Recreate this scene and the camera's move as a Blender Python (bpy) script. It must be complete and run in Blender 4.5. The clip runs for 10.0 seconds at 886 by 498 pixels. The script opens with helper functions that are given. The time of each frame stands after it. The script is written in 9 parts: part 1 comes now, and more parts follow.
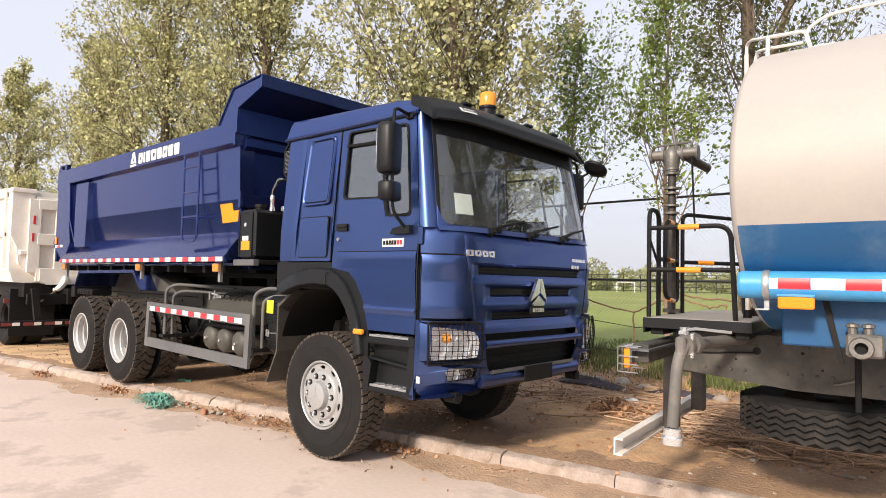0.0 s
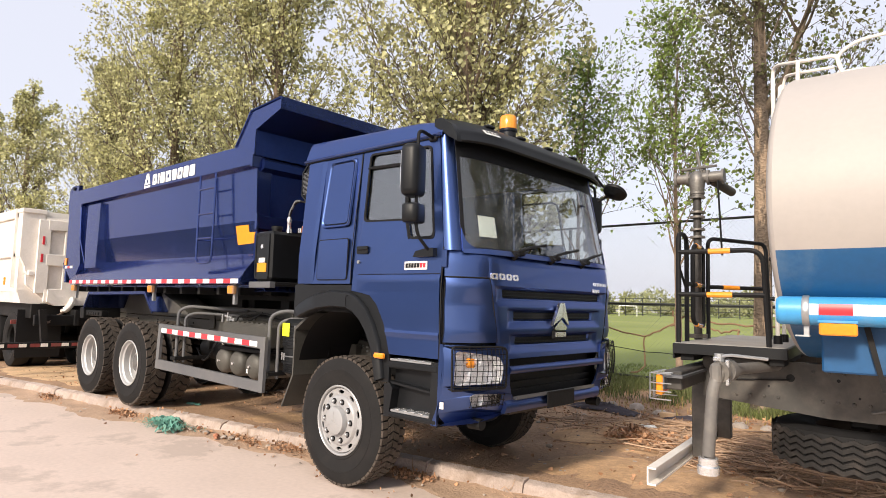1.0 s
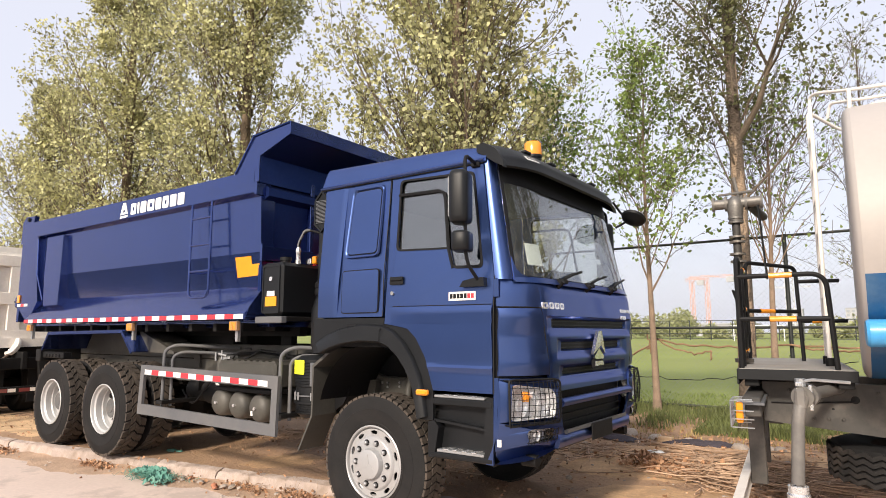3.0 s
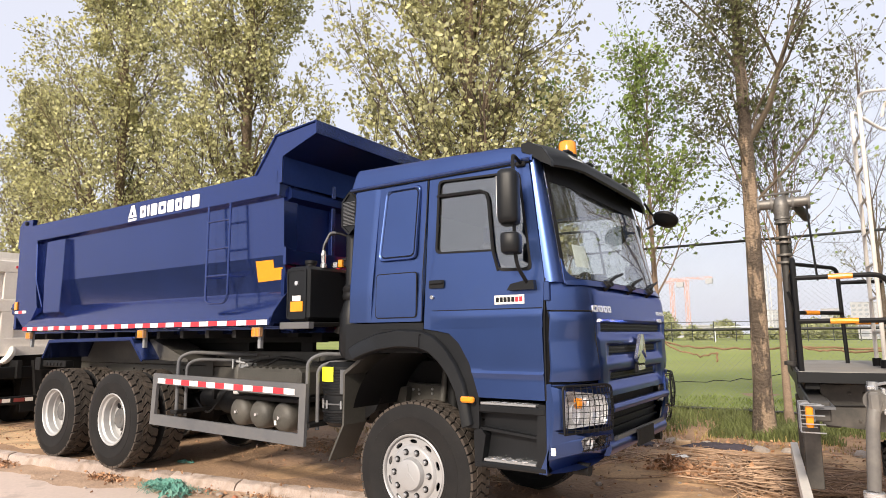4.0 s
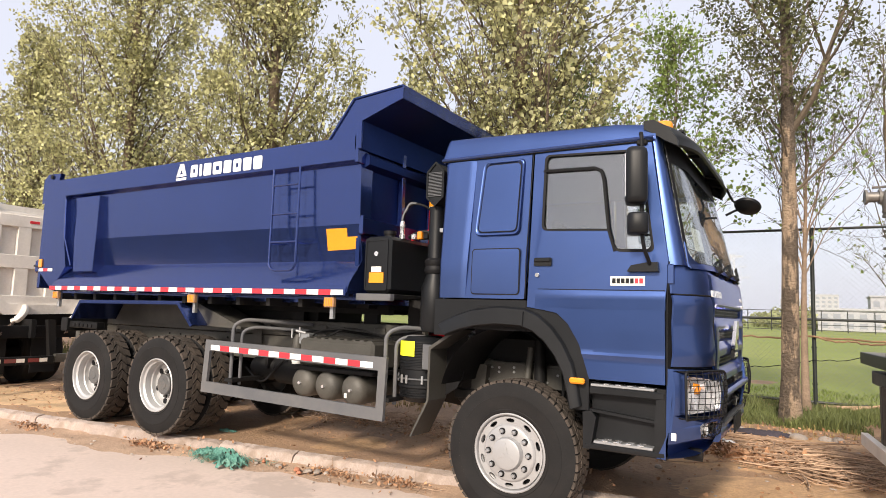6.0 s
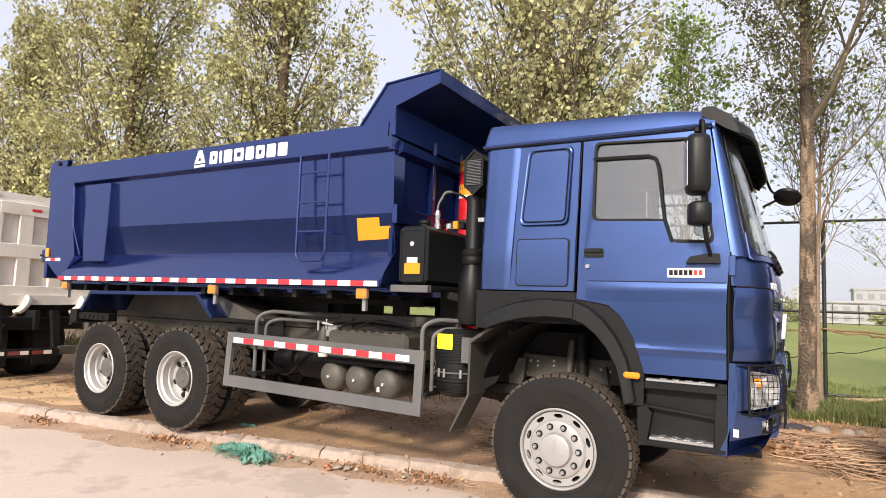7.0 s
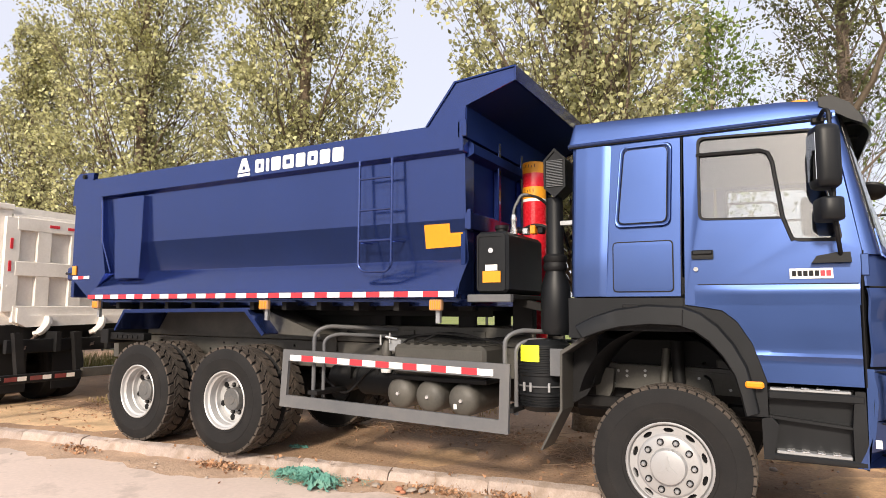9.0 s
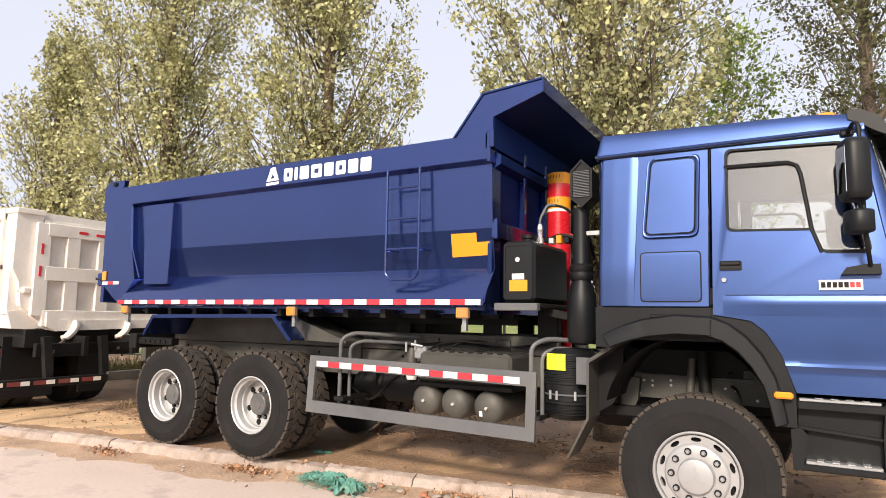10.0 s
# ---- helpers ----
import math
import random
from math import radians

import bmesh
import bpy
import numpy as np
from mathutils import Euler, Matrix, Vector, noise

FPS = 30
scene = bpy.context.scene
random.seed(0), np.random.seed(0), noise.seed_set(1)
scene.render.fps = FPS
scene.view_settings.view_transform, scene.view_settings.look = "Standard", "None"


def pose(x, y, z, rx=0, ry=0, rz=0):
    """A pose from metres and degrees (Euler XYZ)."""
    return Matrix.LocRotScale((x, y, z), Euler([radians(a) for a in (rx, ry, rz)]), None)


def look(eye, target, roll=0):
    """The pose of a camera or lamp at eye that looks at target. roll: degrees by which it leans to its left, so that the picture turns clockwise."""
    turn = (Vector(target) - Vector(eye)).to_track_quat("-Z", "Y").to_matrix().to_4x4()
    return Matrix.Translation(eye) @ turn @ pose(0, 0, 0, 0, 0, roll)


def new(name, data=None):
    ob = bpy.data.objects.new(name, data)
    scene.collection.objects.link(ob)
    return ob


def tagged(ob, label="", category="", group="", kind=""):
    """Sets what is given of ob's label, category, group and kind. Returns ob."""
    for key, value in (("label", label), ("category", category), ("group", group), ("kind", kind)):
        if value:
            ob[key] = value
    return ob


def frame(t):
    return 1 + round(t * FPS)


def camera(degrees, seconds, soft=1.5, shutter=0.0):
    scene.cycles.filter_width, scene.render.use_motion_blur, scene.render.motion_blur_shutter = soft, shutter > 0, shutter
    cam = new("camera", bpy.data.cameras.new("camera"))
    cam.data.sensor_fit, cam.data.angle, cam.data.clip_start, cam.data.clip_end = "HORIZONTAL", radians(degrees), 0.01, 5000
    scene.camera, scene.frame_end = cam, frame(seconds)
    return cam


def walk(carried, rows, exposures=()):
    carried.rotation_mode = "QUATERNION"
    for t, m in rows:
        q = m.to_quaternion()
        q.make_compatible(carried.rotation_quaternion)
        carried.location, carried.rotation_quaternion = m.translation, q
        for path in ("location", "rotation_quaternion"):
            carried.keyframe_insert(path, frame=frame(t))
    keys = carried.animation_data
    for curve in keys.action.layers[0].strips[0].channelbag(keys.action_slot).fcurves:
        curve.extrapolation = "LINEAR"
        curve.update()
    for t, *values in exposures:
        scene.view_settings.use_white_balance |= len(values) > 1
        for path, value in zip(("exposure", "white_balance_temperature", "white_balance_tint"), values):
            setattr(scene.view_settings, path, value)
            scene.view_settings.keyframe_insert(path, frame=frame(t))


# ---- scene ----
cam = camera(70.8, 10.0, soft=0.9)
PATH = [
    (0, (4.65, -3.48, 1.621), (3.322, -1.988, 1.723), 1.3),
    (0.5, (4.585, -3.524, 1.616), (3.241, -2.048, 1.745), 1.5),
    (1, (4.481, -3.56, 1.624), (3.153, -2.075, 1.798), 1.6),
    (1.5, (4.37, -3.56, 1.632), (3.083, -2.044, 1.842), 1.5),
    (2, (4.17, -3.541, 1.621), (2.927, -1.992, 1.857), 1.3),
    (2.5, (3.946, -3.678, 1.625), (2.745, -2.099, 1.882), 0.9),
    (2.7, (3.839, -3.823, 1.634), (2.657, -2.231, 1.894), 0.5),
    (4, (3.194, -4.099, 1.658), (2.085, -2.457, 1.934), -0.5),
    (4.5, (2.969, -4.349, 1.665), (1.881, -2.692, 1.932), -0.2),
    (5, (2.745, -4.466, 1.662), (1.672, -2.797, 1.916), 0.5),
    (5.5, (2.481, -4.496, 1.66), (1.422, -2.815, 1.885), 1.4),
    (7, (1.733, -4.623, 1.651), (0.731, -2.901, 1.823), 2.0),
    (7.5, (1.515, -4.632, 1.641), (0.524, -2.903, 1.812), 1.6),
    (8, (1.249, -4.752, 1.656), (0.273, -3.014, 1.821), 1.0),
    (8.5, (1.015, -4.722, 1.663), (0.046, -2.981, 1.836), 0.5),
    (9, (0.886, -4.732, 1.674), (-0.08, -2.992, 1.866), 0.3),
    (9.5, (0.831, -4.844, 1.674), (-0.151, -3.114, 1.879), 0.4),
    (10, (0.818, -4.862, 1.66), (-0.184, -3.145, 1.881), 0.9),
]
walk(cam, [(t, look(eye, target, roll)) for t, eye, target, roll in PATH])

# ---- world, sun ----
SUN_DIR = Vector((-0.15, 0.85, -0.505)).normalized()      # the way the light travels
world = bpy.data.worlds.new("sky_world")
scene.world = world
world.use_nodes = True
wn, wl = world.node_tree.nodes, world.node_tree.links
wn.clear()
sky = wn.new("ShaderNodeTexSky")
sky.sky_type = 'NISHITA'
sky.sun_disc = False
sky.sun_elevation = math.asin(-SUN_DIR.z)
sky.sun_rotation = math.atan2(-SUN_DIR.x, -SUN_DIR.y)
sky.air_density, sky.dust_density, sky.ozone_density = 1.0, 4.0, 1.0
haze = wn.new("ShaderNodeMixRGB")
haze.inputs[0].default_value = 0.62
haze.inputs[2].default_value = (12.2, 12.2, 13.6, 1)
wbg = wn.new("ShaderNodeBackground")
wbg.inputs[1].default_value = 0.102
wout = wn.new("ShaderNodeOutputWorld")
wl.new(sky.outputs[0], haze.inputs[1])
wl.new(haze.outputs[0], wbg.inputs[0])
wl.new(wbg.outputs[0], wout.inputs[0])

sun = new("sun", bpy.data.lights.new("sun", 'SUN'))
sun.data.energy, sun.data.angle, sun.data.color = 5.0, radians(8), (1.0, 0.88, 0.74)
sun.matrix_world = look((0, 0, 30), Vector((0, 0, 30)) + SUN_DIR)

# ---- materials ----
def rgba(c):
    return (c[0], c[1], c[2], 1.0)


def mat(name, base, rough=0.6, metal=0.0, coat=0.0, var=0.25, scale=3.0, fine=40.0, bump=0.15, dist=0.01,
        dirt=None, dirt_amount=0.35, dirt_scale=1.2, island=0.0, spec=0.5, space="Object", alt=None, coat_rough=0.08, rand=0.0, edge=None):
    """A procedural surface: base colour varied at two scales, optional dirt blotches, roughness variation and fine relief."""
    m = bpy.data.materials.new(name)
    m.use_nodes = True
    n, l = m.node_tree.nodes, m.node_tree.links
    p = n["Principled BSDF"]
    p.inputs["Metallic"].default_value = metal
    p.inputs["Coat Weight"].default_value = coat
    p.inputs["Coat Roughness"].default_value = coat_rough
    p.inputs["Specular IOR Level"].default_value = spec
    if edge:
        p.inputs["Specular Tint"].default_value = rgba(edge)
    tc = n.new("ShaderNodeTexCoord")
    big = n.new("ShaderNodeTexNoise")
    big.inputs["Scale"].default_value, big.inputs["Detail"].default_value = scale, 5
    small = n.new("ShaderNodeTexNoise")
    small.inputs["Scale"].default_value, small.inputs["Detail"].default_value = fine, 4
    l.new(tc.outputs[space], big.inputs["Vector"])
    l.new(tc.outputs[space], small.inputs["Vector"])
    mixn = n.new("ShaderNodeMix")
    mixn.inputs[0].default_value = 0.45
    l.new(big.outputs[0], mixn.inputs[2])
    l.new(small.outputs[0], mixn.inputs[3])
    ramp = n.new("ShaderNodeValToRGB")
    lo = [max(0.0, c * (1 - var)) for c in base]
    hi = alt if alt else [min(1.0, c * (1 + var)) for c in base]
    ramp.color_ramp.elements[0].position, ramp.color_ramp.elements[1].position = 0.32, 0.68
    ramp.color_ramp.elements[0].color, ramp.color_ramp.elements[1].color = rgba(lo), rgba(hi)
    l.new(mixn.outputs[0], ramp.inputs[0])
    col = ramp.outputs[0]
    if dirt:
        dn = n.new("ShaderNodeTexNoise")
        dn.inputs["Scale"].default_value, dn.inputs["Detail"].default_value = dirt_scale, 8
        dn.inputs["Roughness"].default_value = 0.65
        l.new(tc.outputs[space], dn.inputs["Vector"])
        dr = n.new("ShaderNodeValToRGB")
        dr.color_ramp.elements[0].position, dr.color_ramp.elements[1].position = 0.48, 0.68
        dr.color_ramp.elements[0].color, dr.color_ramp.elements[1].color = (0, 0, 0, 1), rgba([dirt_amount] * 3)
        l.new(dn.outputs[0], dr.inputs[0])
        dm = n.new("ShaderNodeMixRGB")
        dm.inputs[2].default_value = rgba(dirt)
        l.new(dr.outputs[0], dm.inputs[0])
        l.new(col, dm.inputs[1])
        col = dm.outputs[0]
    if island or rand:
        src = n.new("ShaderNodeNewGeometry" if island else "ShaderNodeObjectInfo")
        hv = n.new("ShaderNodeHueSaturation")
        mr = n.new("ShaderNodeMapRange")
        k = island or rand
        mr.inputs[3].default_value, mr.inputs[4].default_value = 1 - k, 1 + k
        l.new(src.outputs["Random Per Island" if island else "Random"], mr.inputs[0])
        l.new(mr.outputs[0], hv.inputs["Value"])
        l.new(col, hv.inputs["Color"])
        col = hv.outputs[0]
    l.new(col, p.inputs["Base Color"])
    rr = n.new("ShaderNodeMapRange")
    rr.inputs[3].default_value, rr.inputs[4].default_value = max(0.02, rough - 0.09), min(1.0, rough + 0.09)
    l.new(mixn.outputs[0], rr.inputs[0])
    l.new(rr.outputs[0], p.inputs["Roughness"])
    if bump:
        b = n.new("ShaderNodeBump")
        b.inputs["Strength"].default_value, b.inputs["Distance"].default_value = bump, dist
        l.new(small.outputs[0], b.inputs["Height"])
        l.new(b.outputs[0], p.inputs["Normal"])
    return m


def glass(name, tint, rough=0.02, alpha=0.35, dust=0.0):
    """Thin sheet glass: a clear sheet with a glossy face, tinted, with a film of dust if wanted."""
    m = bpy.data.materials.new(name)
    m.use_nodes = True
    n, l = m.node_tree.nodes, m.node_tree.links
    n.clear()
    out = n.new("ShaderNodeOutputMaterial")
    tr = n.new("ShaderNodeBsdfTransparent")
    tr.inputs[0].default_value = rgba(tint)
    gl = n.new("ShaderNodeBsdfGlossy")
    gl.inputs["Roughness"].default_value = rough
    fr = n.new("ShaderNodeLayerWeight")
    fr.inputs[0].default_value = 0.5
    pw = n.new("ShaderNodeMath")
    pw.operation = 'POWER'
    pw.inputs[1].default_value = 4.0
    l.new(fr.outputs["Facing"], pw.inputs[0])
    sc = n.new("ShaderNodeMath")
    sc.operation = 'MULTIPLY_ADD'
    sc.inputs[1].default_value, sc.inputs[2].default_value = 0.9, alpha
    sc.use_clamp = True
    l.new(pw.outputs[0], sc.inputs[0])
    mx = n.new("ShaderNodeMixShader")
    l.new(sc.outputs[0], mx.inputs[0])
    l.new(tr.outputs[0], mx.inputs[1])
    l.new(gl.outputs[0], mx.inputs[2])
    l.new(mx.outputs[0], out.inputs[0])
    if dust:
        tc, nz, rp, df, md = (n.new("ShaderNode" + k) for k in ("TexCoord", "TexNoise", "MapRange", "BsdfDiffuse", "MixShader"))
        nz.inputs["Scale"].default_value, nz.inputs["Detail"].default_value, nz.inputs["Roughness"].default_value = 5.0, 9, 0.7
        l.new(tc.outputs["Object"], nz.inputs["Vector"])
        rp.inputs[1].default_value, rp.inputs[2].default_value, rp.inputs[3].default_value, rp.inputs[4].default_value = 0.35, 0.70, dust * 0.3, dust * 1.8
        l.new(nz.outputs[0], rp.inputs[0])
        df.inputs[0].default_value = (0.62, 0.66, 0.64, 1)
        l.new(rp.outputs[0], md.inputs[0])
        l.new(mx.outputs[0], md.inputs[1])
        l.new(df.outputs[0], md.inputs[2])
        l.new(md.outputs[0], out.inputs[0])
    return m


CAB_BLUE = mat("metallic_blue_paint", edge=(0.38, 0.39, 0.80), base=(0.056, 0.099, 0.268), rough=0.37, metal=0.95, coat=0.6, coat_rough=0.07, var=0.06, scale=2, fine=600, bump=0.02, dist=0.001,
               dirt=(0.10, 0.13, 0.24), dirt_amount=0.10, dirt_scale=1.6)
BOX_BLUE = mat("navy_body_paint", edge=(0.25, 0.28, 0.48), base=(0.033, 0.059, 0.208), rough=0.23, metal=0.80, coat=0.80, coat_rough=0.10, var=0.10, scale=1.3, fine=25, bump=0.05, dist=0.004,
               dirt=(0.06, 0.07, 0.14), dirt_amount=0.12, dirt_scale=2.2)
# darker matt copy of the navy paint, for body parts that lie in shade
BOX_SHADED = mat("shaded_navy_body_paint", edge=(0.25, 0.28, 0.48), base=(0.025, 0.047, 0.165), rough=0.45, metal=0.85, coat=0.0, var=0.12, scale=1.3, fine=25, bump=0.08, dist=0.004,
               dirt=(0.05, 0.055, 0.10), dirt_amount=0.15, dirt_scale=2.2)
BLACK_PLASTIC = mat("grey_black_plastic", (0.0072, 0.0080, 0.0095), 0.46, spec=0.30, var=0.2, fine=250, bump=0.12, dist=0.002, dirt=(0.040, 0.042, 0.045), dirt_amount=0.12)
CHASSIS = mat("chassis_grey_paint", (0.060, 0.057, 0.050), 0.55, var=0.25, scale=4, fine=60, bump=0.1, dirt=(0.16, 0.14, 0.115), dirt_amount=0.35)
DARK_STEEL = mat("dark_steel", (0.007, 0.007, 0.0075), 0.65, spec=0.25, var=0.3, dirt=(0.035, 0.03, 0.026), dirt_amount=0.3)
GUARD_GREY = mat("grey_guard_paint", (0.098, 0.102, 0.11), 0.5, var=0.08, fine=90, bump=0.05, dirt=(0.30, 0.27, 0.23), dirt_amount=0.2)
RUBBER = mat("tyre_rubber", (0.017, 0.0165, 0.0168), 0.74, spec=0.14, var=0.2, scale=5, fine=120, bump=0.1, dist=0.002, dirt=(0.05, 0.042, 0.036), dirt_amount=0.16, dirt_scale=4)
SPARE = mat("worn_spare_rubber", (0.010, 0.009, 0.0085), 0.8, var=0.4, scale=6, fine=60, bump=0.2, dist=0.004, dirt=(0.07, 0.055, 0.045), dirt_amount=0.5, dirt_scale=5)
TREAD = mat("dusty_tread_rubber", (0.050, 0.040, 0.032), 0.85, var=0.35, scale=6, fine=60, bump=0.2, dist=0.004, dirt=(0.14, 0.105, 0.08), dirt_amount=0.45, dirt_scale=5)
RIM_SILVER = mat("silver_wheel_paint", (0.38, 0.38, 0.385), 0.40, metal=0.30, var=0.06, fine=200, bump=0.03, dirt=(0.35, 0.31, 0.27), dirt_amount=0.25, dirt_scale=5)
RIM_REAR = mat("pale_silver_wheel_paint", (0.48, 0.48, 0.48), 0.4, metal=0.25, var=0.06, fine=200, bump=0.03, dirt=(0.35, 0.30, 0.26), dirt_amount=0.25, dirt_scale=5)
RIM_DARK = mat("grey_hub_paint", (0.10, 0.10, 0.10), 0.5, var=0.2, dirt=(0.2, 0.17, 0.14), dirt_amount=0.4, dirt_scale=7)
CHROME = mat("bright_metal", (0.78, 0.78, 0.78), 0.25, metal=0.75, var=0.08, bump=0.02)
EMBLEM = mat("polished_emblem_metal", (0.86, 0.86, 0.87), 0.22, metal=1.0, var=0.05, bump=0.0)
STEEL = mat("galvanised_steel", (0.42, 0.43, 0.44), 0.45, metal=0.7, var=0.12, dirt=(0.25, 0.22, 0.19), dirt_amount=0.3)
WHITE = mat("white_film", (0.80, 0.80, 0.78), 0.5, var=0.05, bump=0.0, dirt=(0.5, 0.47, 0.43), dirt_amount=0.25, dirt_scale=6)
RED = mat("red_reflective_film", (0.62, 0.035, 0.05), 0.4, var=0.10, fine=300, bump=0.05)
YELLOW = mat("yellow_sticker", (0.74, 0.30, 0.012), 0.5, var=0.06, bump=0.0)
LIME = mat("lime_sticker", (0.78, 0.85, 0.03), 0.5, var=0.05, bump=0.0)
AMBER = mat("amber_lens", (0.85, 0.30, 0.02), 0.18, coat=0.6, var=0.1, fine=60, bump=0.1)
PEACH = mat("faded_amber_lens", (0.42, 0.235, 0.12), 0.3, coat=0.3, var=0.1, fine=60, bump=0.1)
LAMP = mat("lamp_reflector", (0.92, 0.92, 0.94), 0.22, metal=0.45, var=0.10, scale=14, fine=45, bump=0.5, dist=0.01)
BLACK = mat("matt_black", (0.005, 0.005, 0.006), 0.6, var=0.3, spec=0.3)
INTERIOR = mat("dark_cab_trim", (0.012, 0.012, 0.013), 0.75, spec=0.3, var=0.3)
SEAT = mat("grey_seat_fabric", (0.05, 0.05, 0.053), 0.85, var=0.2, fine=300)
PAPER = mat("paper_sheet", (0.75, 0.78, 0.74), 0.7, var=0.05, bump=0.0)
GLASS = glass("window_glass", (0.95, 0.96, 0.95), 0.03, 0.19)
SCREEN_GLASS = glass("windscreen_glass", (0.95, 0.97, 0.96), 0.015, 0.075, dust=0.025)
RED_PAINT = mat("red_enamel", (0.58, 0.015, 0.025), 0.28, coat=0.6, var=0.08, bump=0.02)
CREAM = mat("cream_tank_paint", (0.40, 0.367, 0.345), 0.55, coat=0.0, var=0.04, scale=1.2, fine=30, bump=0.03, dirt=(0.52, 0.47, 0.405), dirt_amount=0.22, dirt_scale=1.5)
TANK_BLUE = mat("tanker_blue_paint", (0.007, 0.080, 0.215), 0.45, coat=0.1, var=0.10, scale=2, fine=30, bump=0.05, dirt=(0.16, 0.24, 0.31), dirt_amount=0.3, dirt_scale=3)
PIPE_BLUE = mat("light_blue_pipe_paint", (0.055, 0.30, 0.60), 0.4, coat=0.15, var=0.10, scale=3, bump=0.05, dirt=(0.25, 0.33, 0.40), dirt_amount=0.3, dirt_scale=4)
TK_FRAME = mat("grey_trailer_frame", (0.044, 0.041, 0.037), 0.6, var=0.2, scale=2, fine=30, bump=0.08, dirt=(0.2, 0.17, 0.14), dirt_amount=0.4, dirt_scale=2.5)
WORN_STEEL = mat("worn_dull_steel", (0.20, 0.19, 0.175), 0.5, metal=0.55, var=0.3, scale=9, fine=60, bump=0.2, dirt=(0.12, 0.085, 0.06), dirt_amount=0.5, dirt_scale=9)
PIPE_GREY = mat("dull_grey_pipe_paint", (0.135, 0.127, 0.118), 0.55, var=0.15, dirt=(0.28, 0.25, 0.21), dirt_amount=0.4, dirt_scale=4)
PLATE_GREY = mat("worn_grey_plate", (0.27, 0.255, 0.235), 0.7, var=0.15, fine=60, bump=0.2, dirt=(0.36, 0.31, 0.25), dirt_amount=0.5)
WT_WHITE = mat("dusty_white_paint", (0.80, 0.75, 0.69), 0.55, var=0.06, scale=2, fine=30, bump=0.04, dirt=(0.47, 0.42, 0.36), dirt_amount=0.28, dirt_scale=2.5)

# ground surfaces
CONCRETE = mat("pale_concrete", (0.60, 0.485, 0.415), 0.85, var=0.10, scale=0.9, fine=22, bump=0.25, dist=0.006, dirt=(0.27, 0.215, 0.18), dirt_amount=0.38, dirt_scale=0.9)
for nd in CONCRETE.node_tree.nodes:
    if nd.bl_idname == "ShaderNodeValToRGB" and nd.color_ramp.elements[0].color[0] == 0.0:
        nd.color_ramp.elements[0].position, nd.color_ramp.elements[1].position = 0.535, 0.60
KERB = mat("kerb_concrete", (0.43, 0.35, 0.305), 0.92, var=0.24, scale=6, fine=55, bump=0.8, dist=0.012, dirt=(0.24, 0.175, 0.125), dirt_amount=0.62, dirt_scale=3.4, rand=0.10)
DIRT = mat("brown_dirt", (0.32, 0.20, 0.122), 0.95, var=0.32, scale=1.1, fine=26, bump=0.8, dist=0.03, dirt=(0.50, 0.32, 0.18), dirt_amount=0.65, dirt_scale=0.55)
UNSEEN_VERGE = mat("unseen_dark_soil", (0.030, 0.032, 0.017), 0.95, var=0.4, scale=0.3, fine=4.0, bump=0.8, dist=0.06, dirt=(0.06, 0.052, 0.032), dirt_amount=0.5, dirt_scale=0.2)
GRASS_SHEET = mat("mown_grass", (0.205, 0.245, 0.050), 0.95, var=0.22, scale=0.08, fine=3.0, bump=0.6, dist=0.05, dirt=(0.33, 0.32, 0.10), dirt_amount=0.5, dirt_scale=0.06)
BLADE = mat("grass_blade", (0.115, 0.135, 0.042), 0.7, var=0.4, scale=2, fine=9, bump=0.0, island=0.35)
TWIG = mat("dry_twig", (0.40, 0.27, 0.18), 0.85, var=0.3, scale=4, fine=40, island=0.4)
DRYLEAF = mat("dry_leaf", (0.40, 0.225, 0.125), 0.8, var=0.35, scale=5, bump=0.0, island=0.4)
STONE = mat("rubble_stone", (0.40, 0.34, 0.29), 0.9, var=0.2, scale=8, fine=40, bump=0.5, rand=0.25)
NET = mat("green_net_plastic", (0.095, 0.26, 0.205), 0.7, var=0.45, scale=14, fine=160, bump=0.7, dirt=(0.26, 0.36, 0.27), dirt_amount=0.5, dirt_scale=6)
BARK = mat("grey_brown_bark", (0.17, 0.125, 0.085), 0.95, var=0.45, scale=5, fine=30, bump=1.0, dist=0.03)
BARK_PALE = mat("flaking_pale_bark", (0.115, 0.088, 0.066), 0.95, var=0.5, scale=5, fine=26, bump=1.0, dist=0.05, dirt=(0.43, 0.315, 0.215), dirt_amount=0.70, dirt_scale=5)
for nd in list(BARK_PALE.node_tree.nodes):
    if nd.bl_idname == "ShaderNodeTexNoise" and nd.inputs["Detail"].default_value == 8:
        mp = BARK_PALE.node_tree.nodes.new("ShaderNodeMapping")
        mp.inputs["Scale"].default_value = (1.0, 1.0, 0.30)
        BARK_PALE.node_tree.links.new(nd.inputs["Vector"].links[0].from_socket, mp.inputs["Vector"])
        BARK_PALE.node_tree.links.new(mp.outputs[0], nd.inputs["Vector"])
    elif nd.bl_idname == "ShaderNodeValToRGB" and nd.color_ramp.elements[0].color[0] == 0.0:
        nd.color_ramp.elements[0].position, nd.color_ramp.elements[1].position = 0.49, 0.56
TAN_BARK = mat("tan_young_bark", (0.27, 0.195, 0.14), 0.9, var=0.35, scale=6, fine=40, bump=0.5)
TWIG_BARK = mat("branch_bark", (0.13, 0.10, 0.07), 0.9, var=0.35, scale=5, fine=40, bump=0.4)


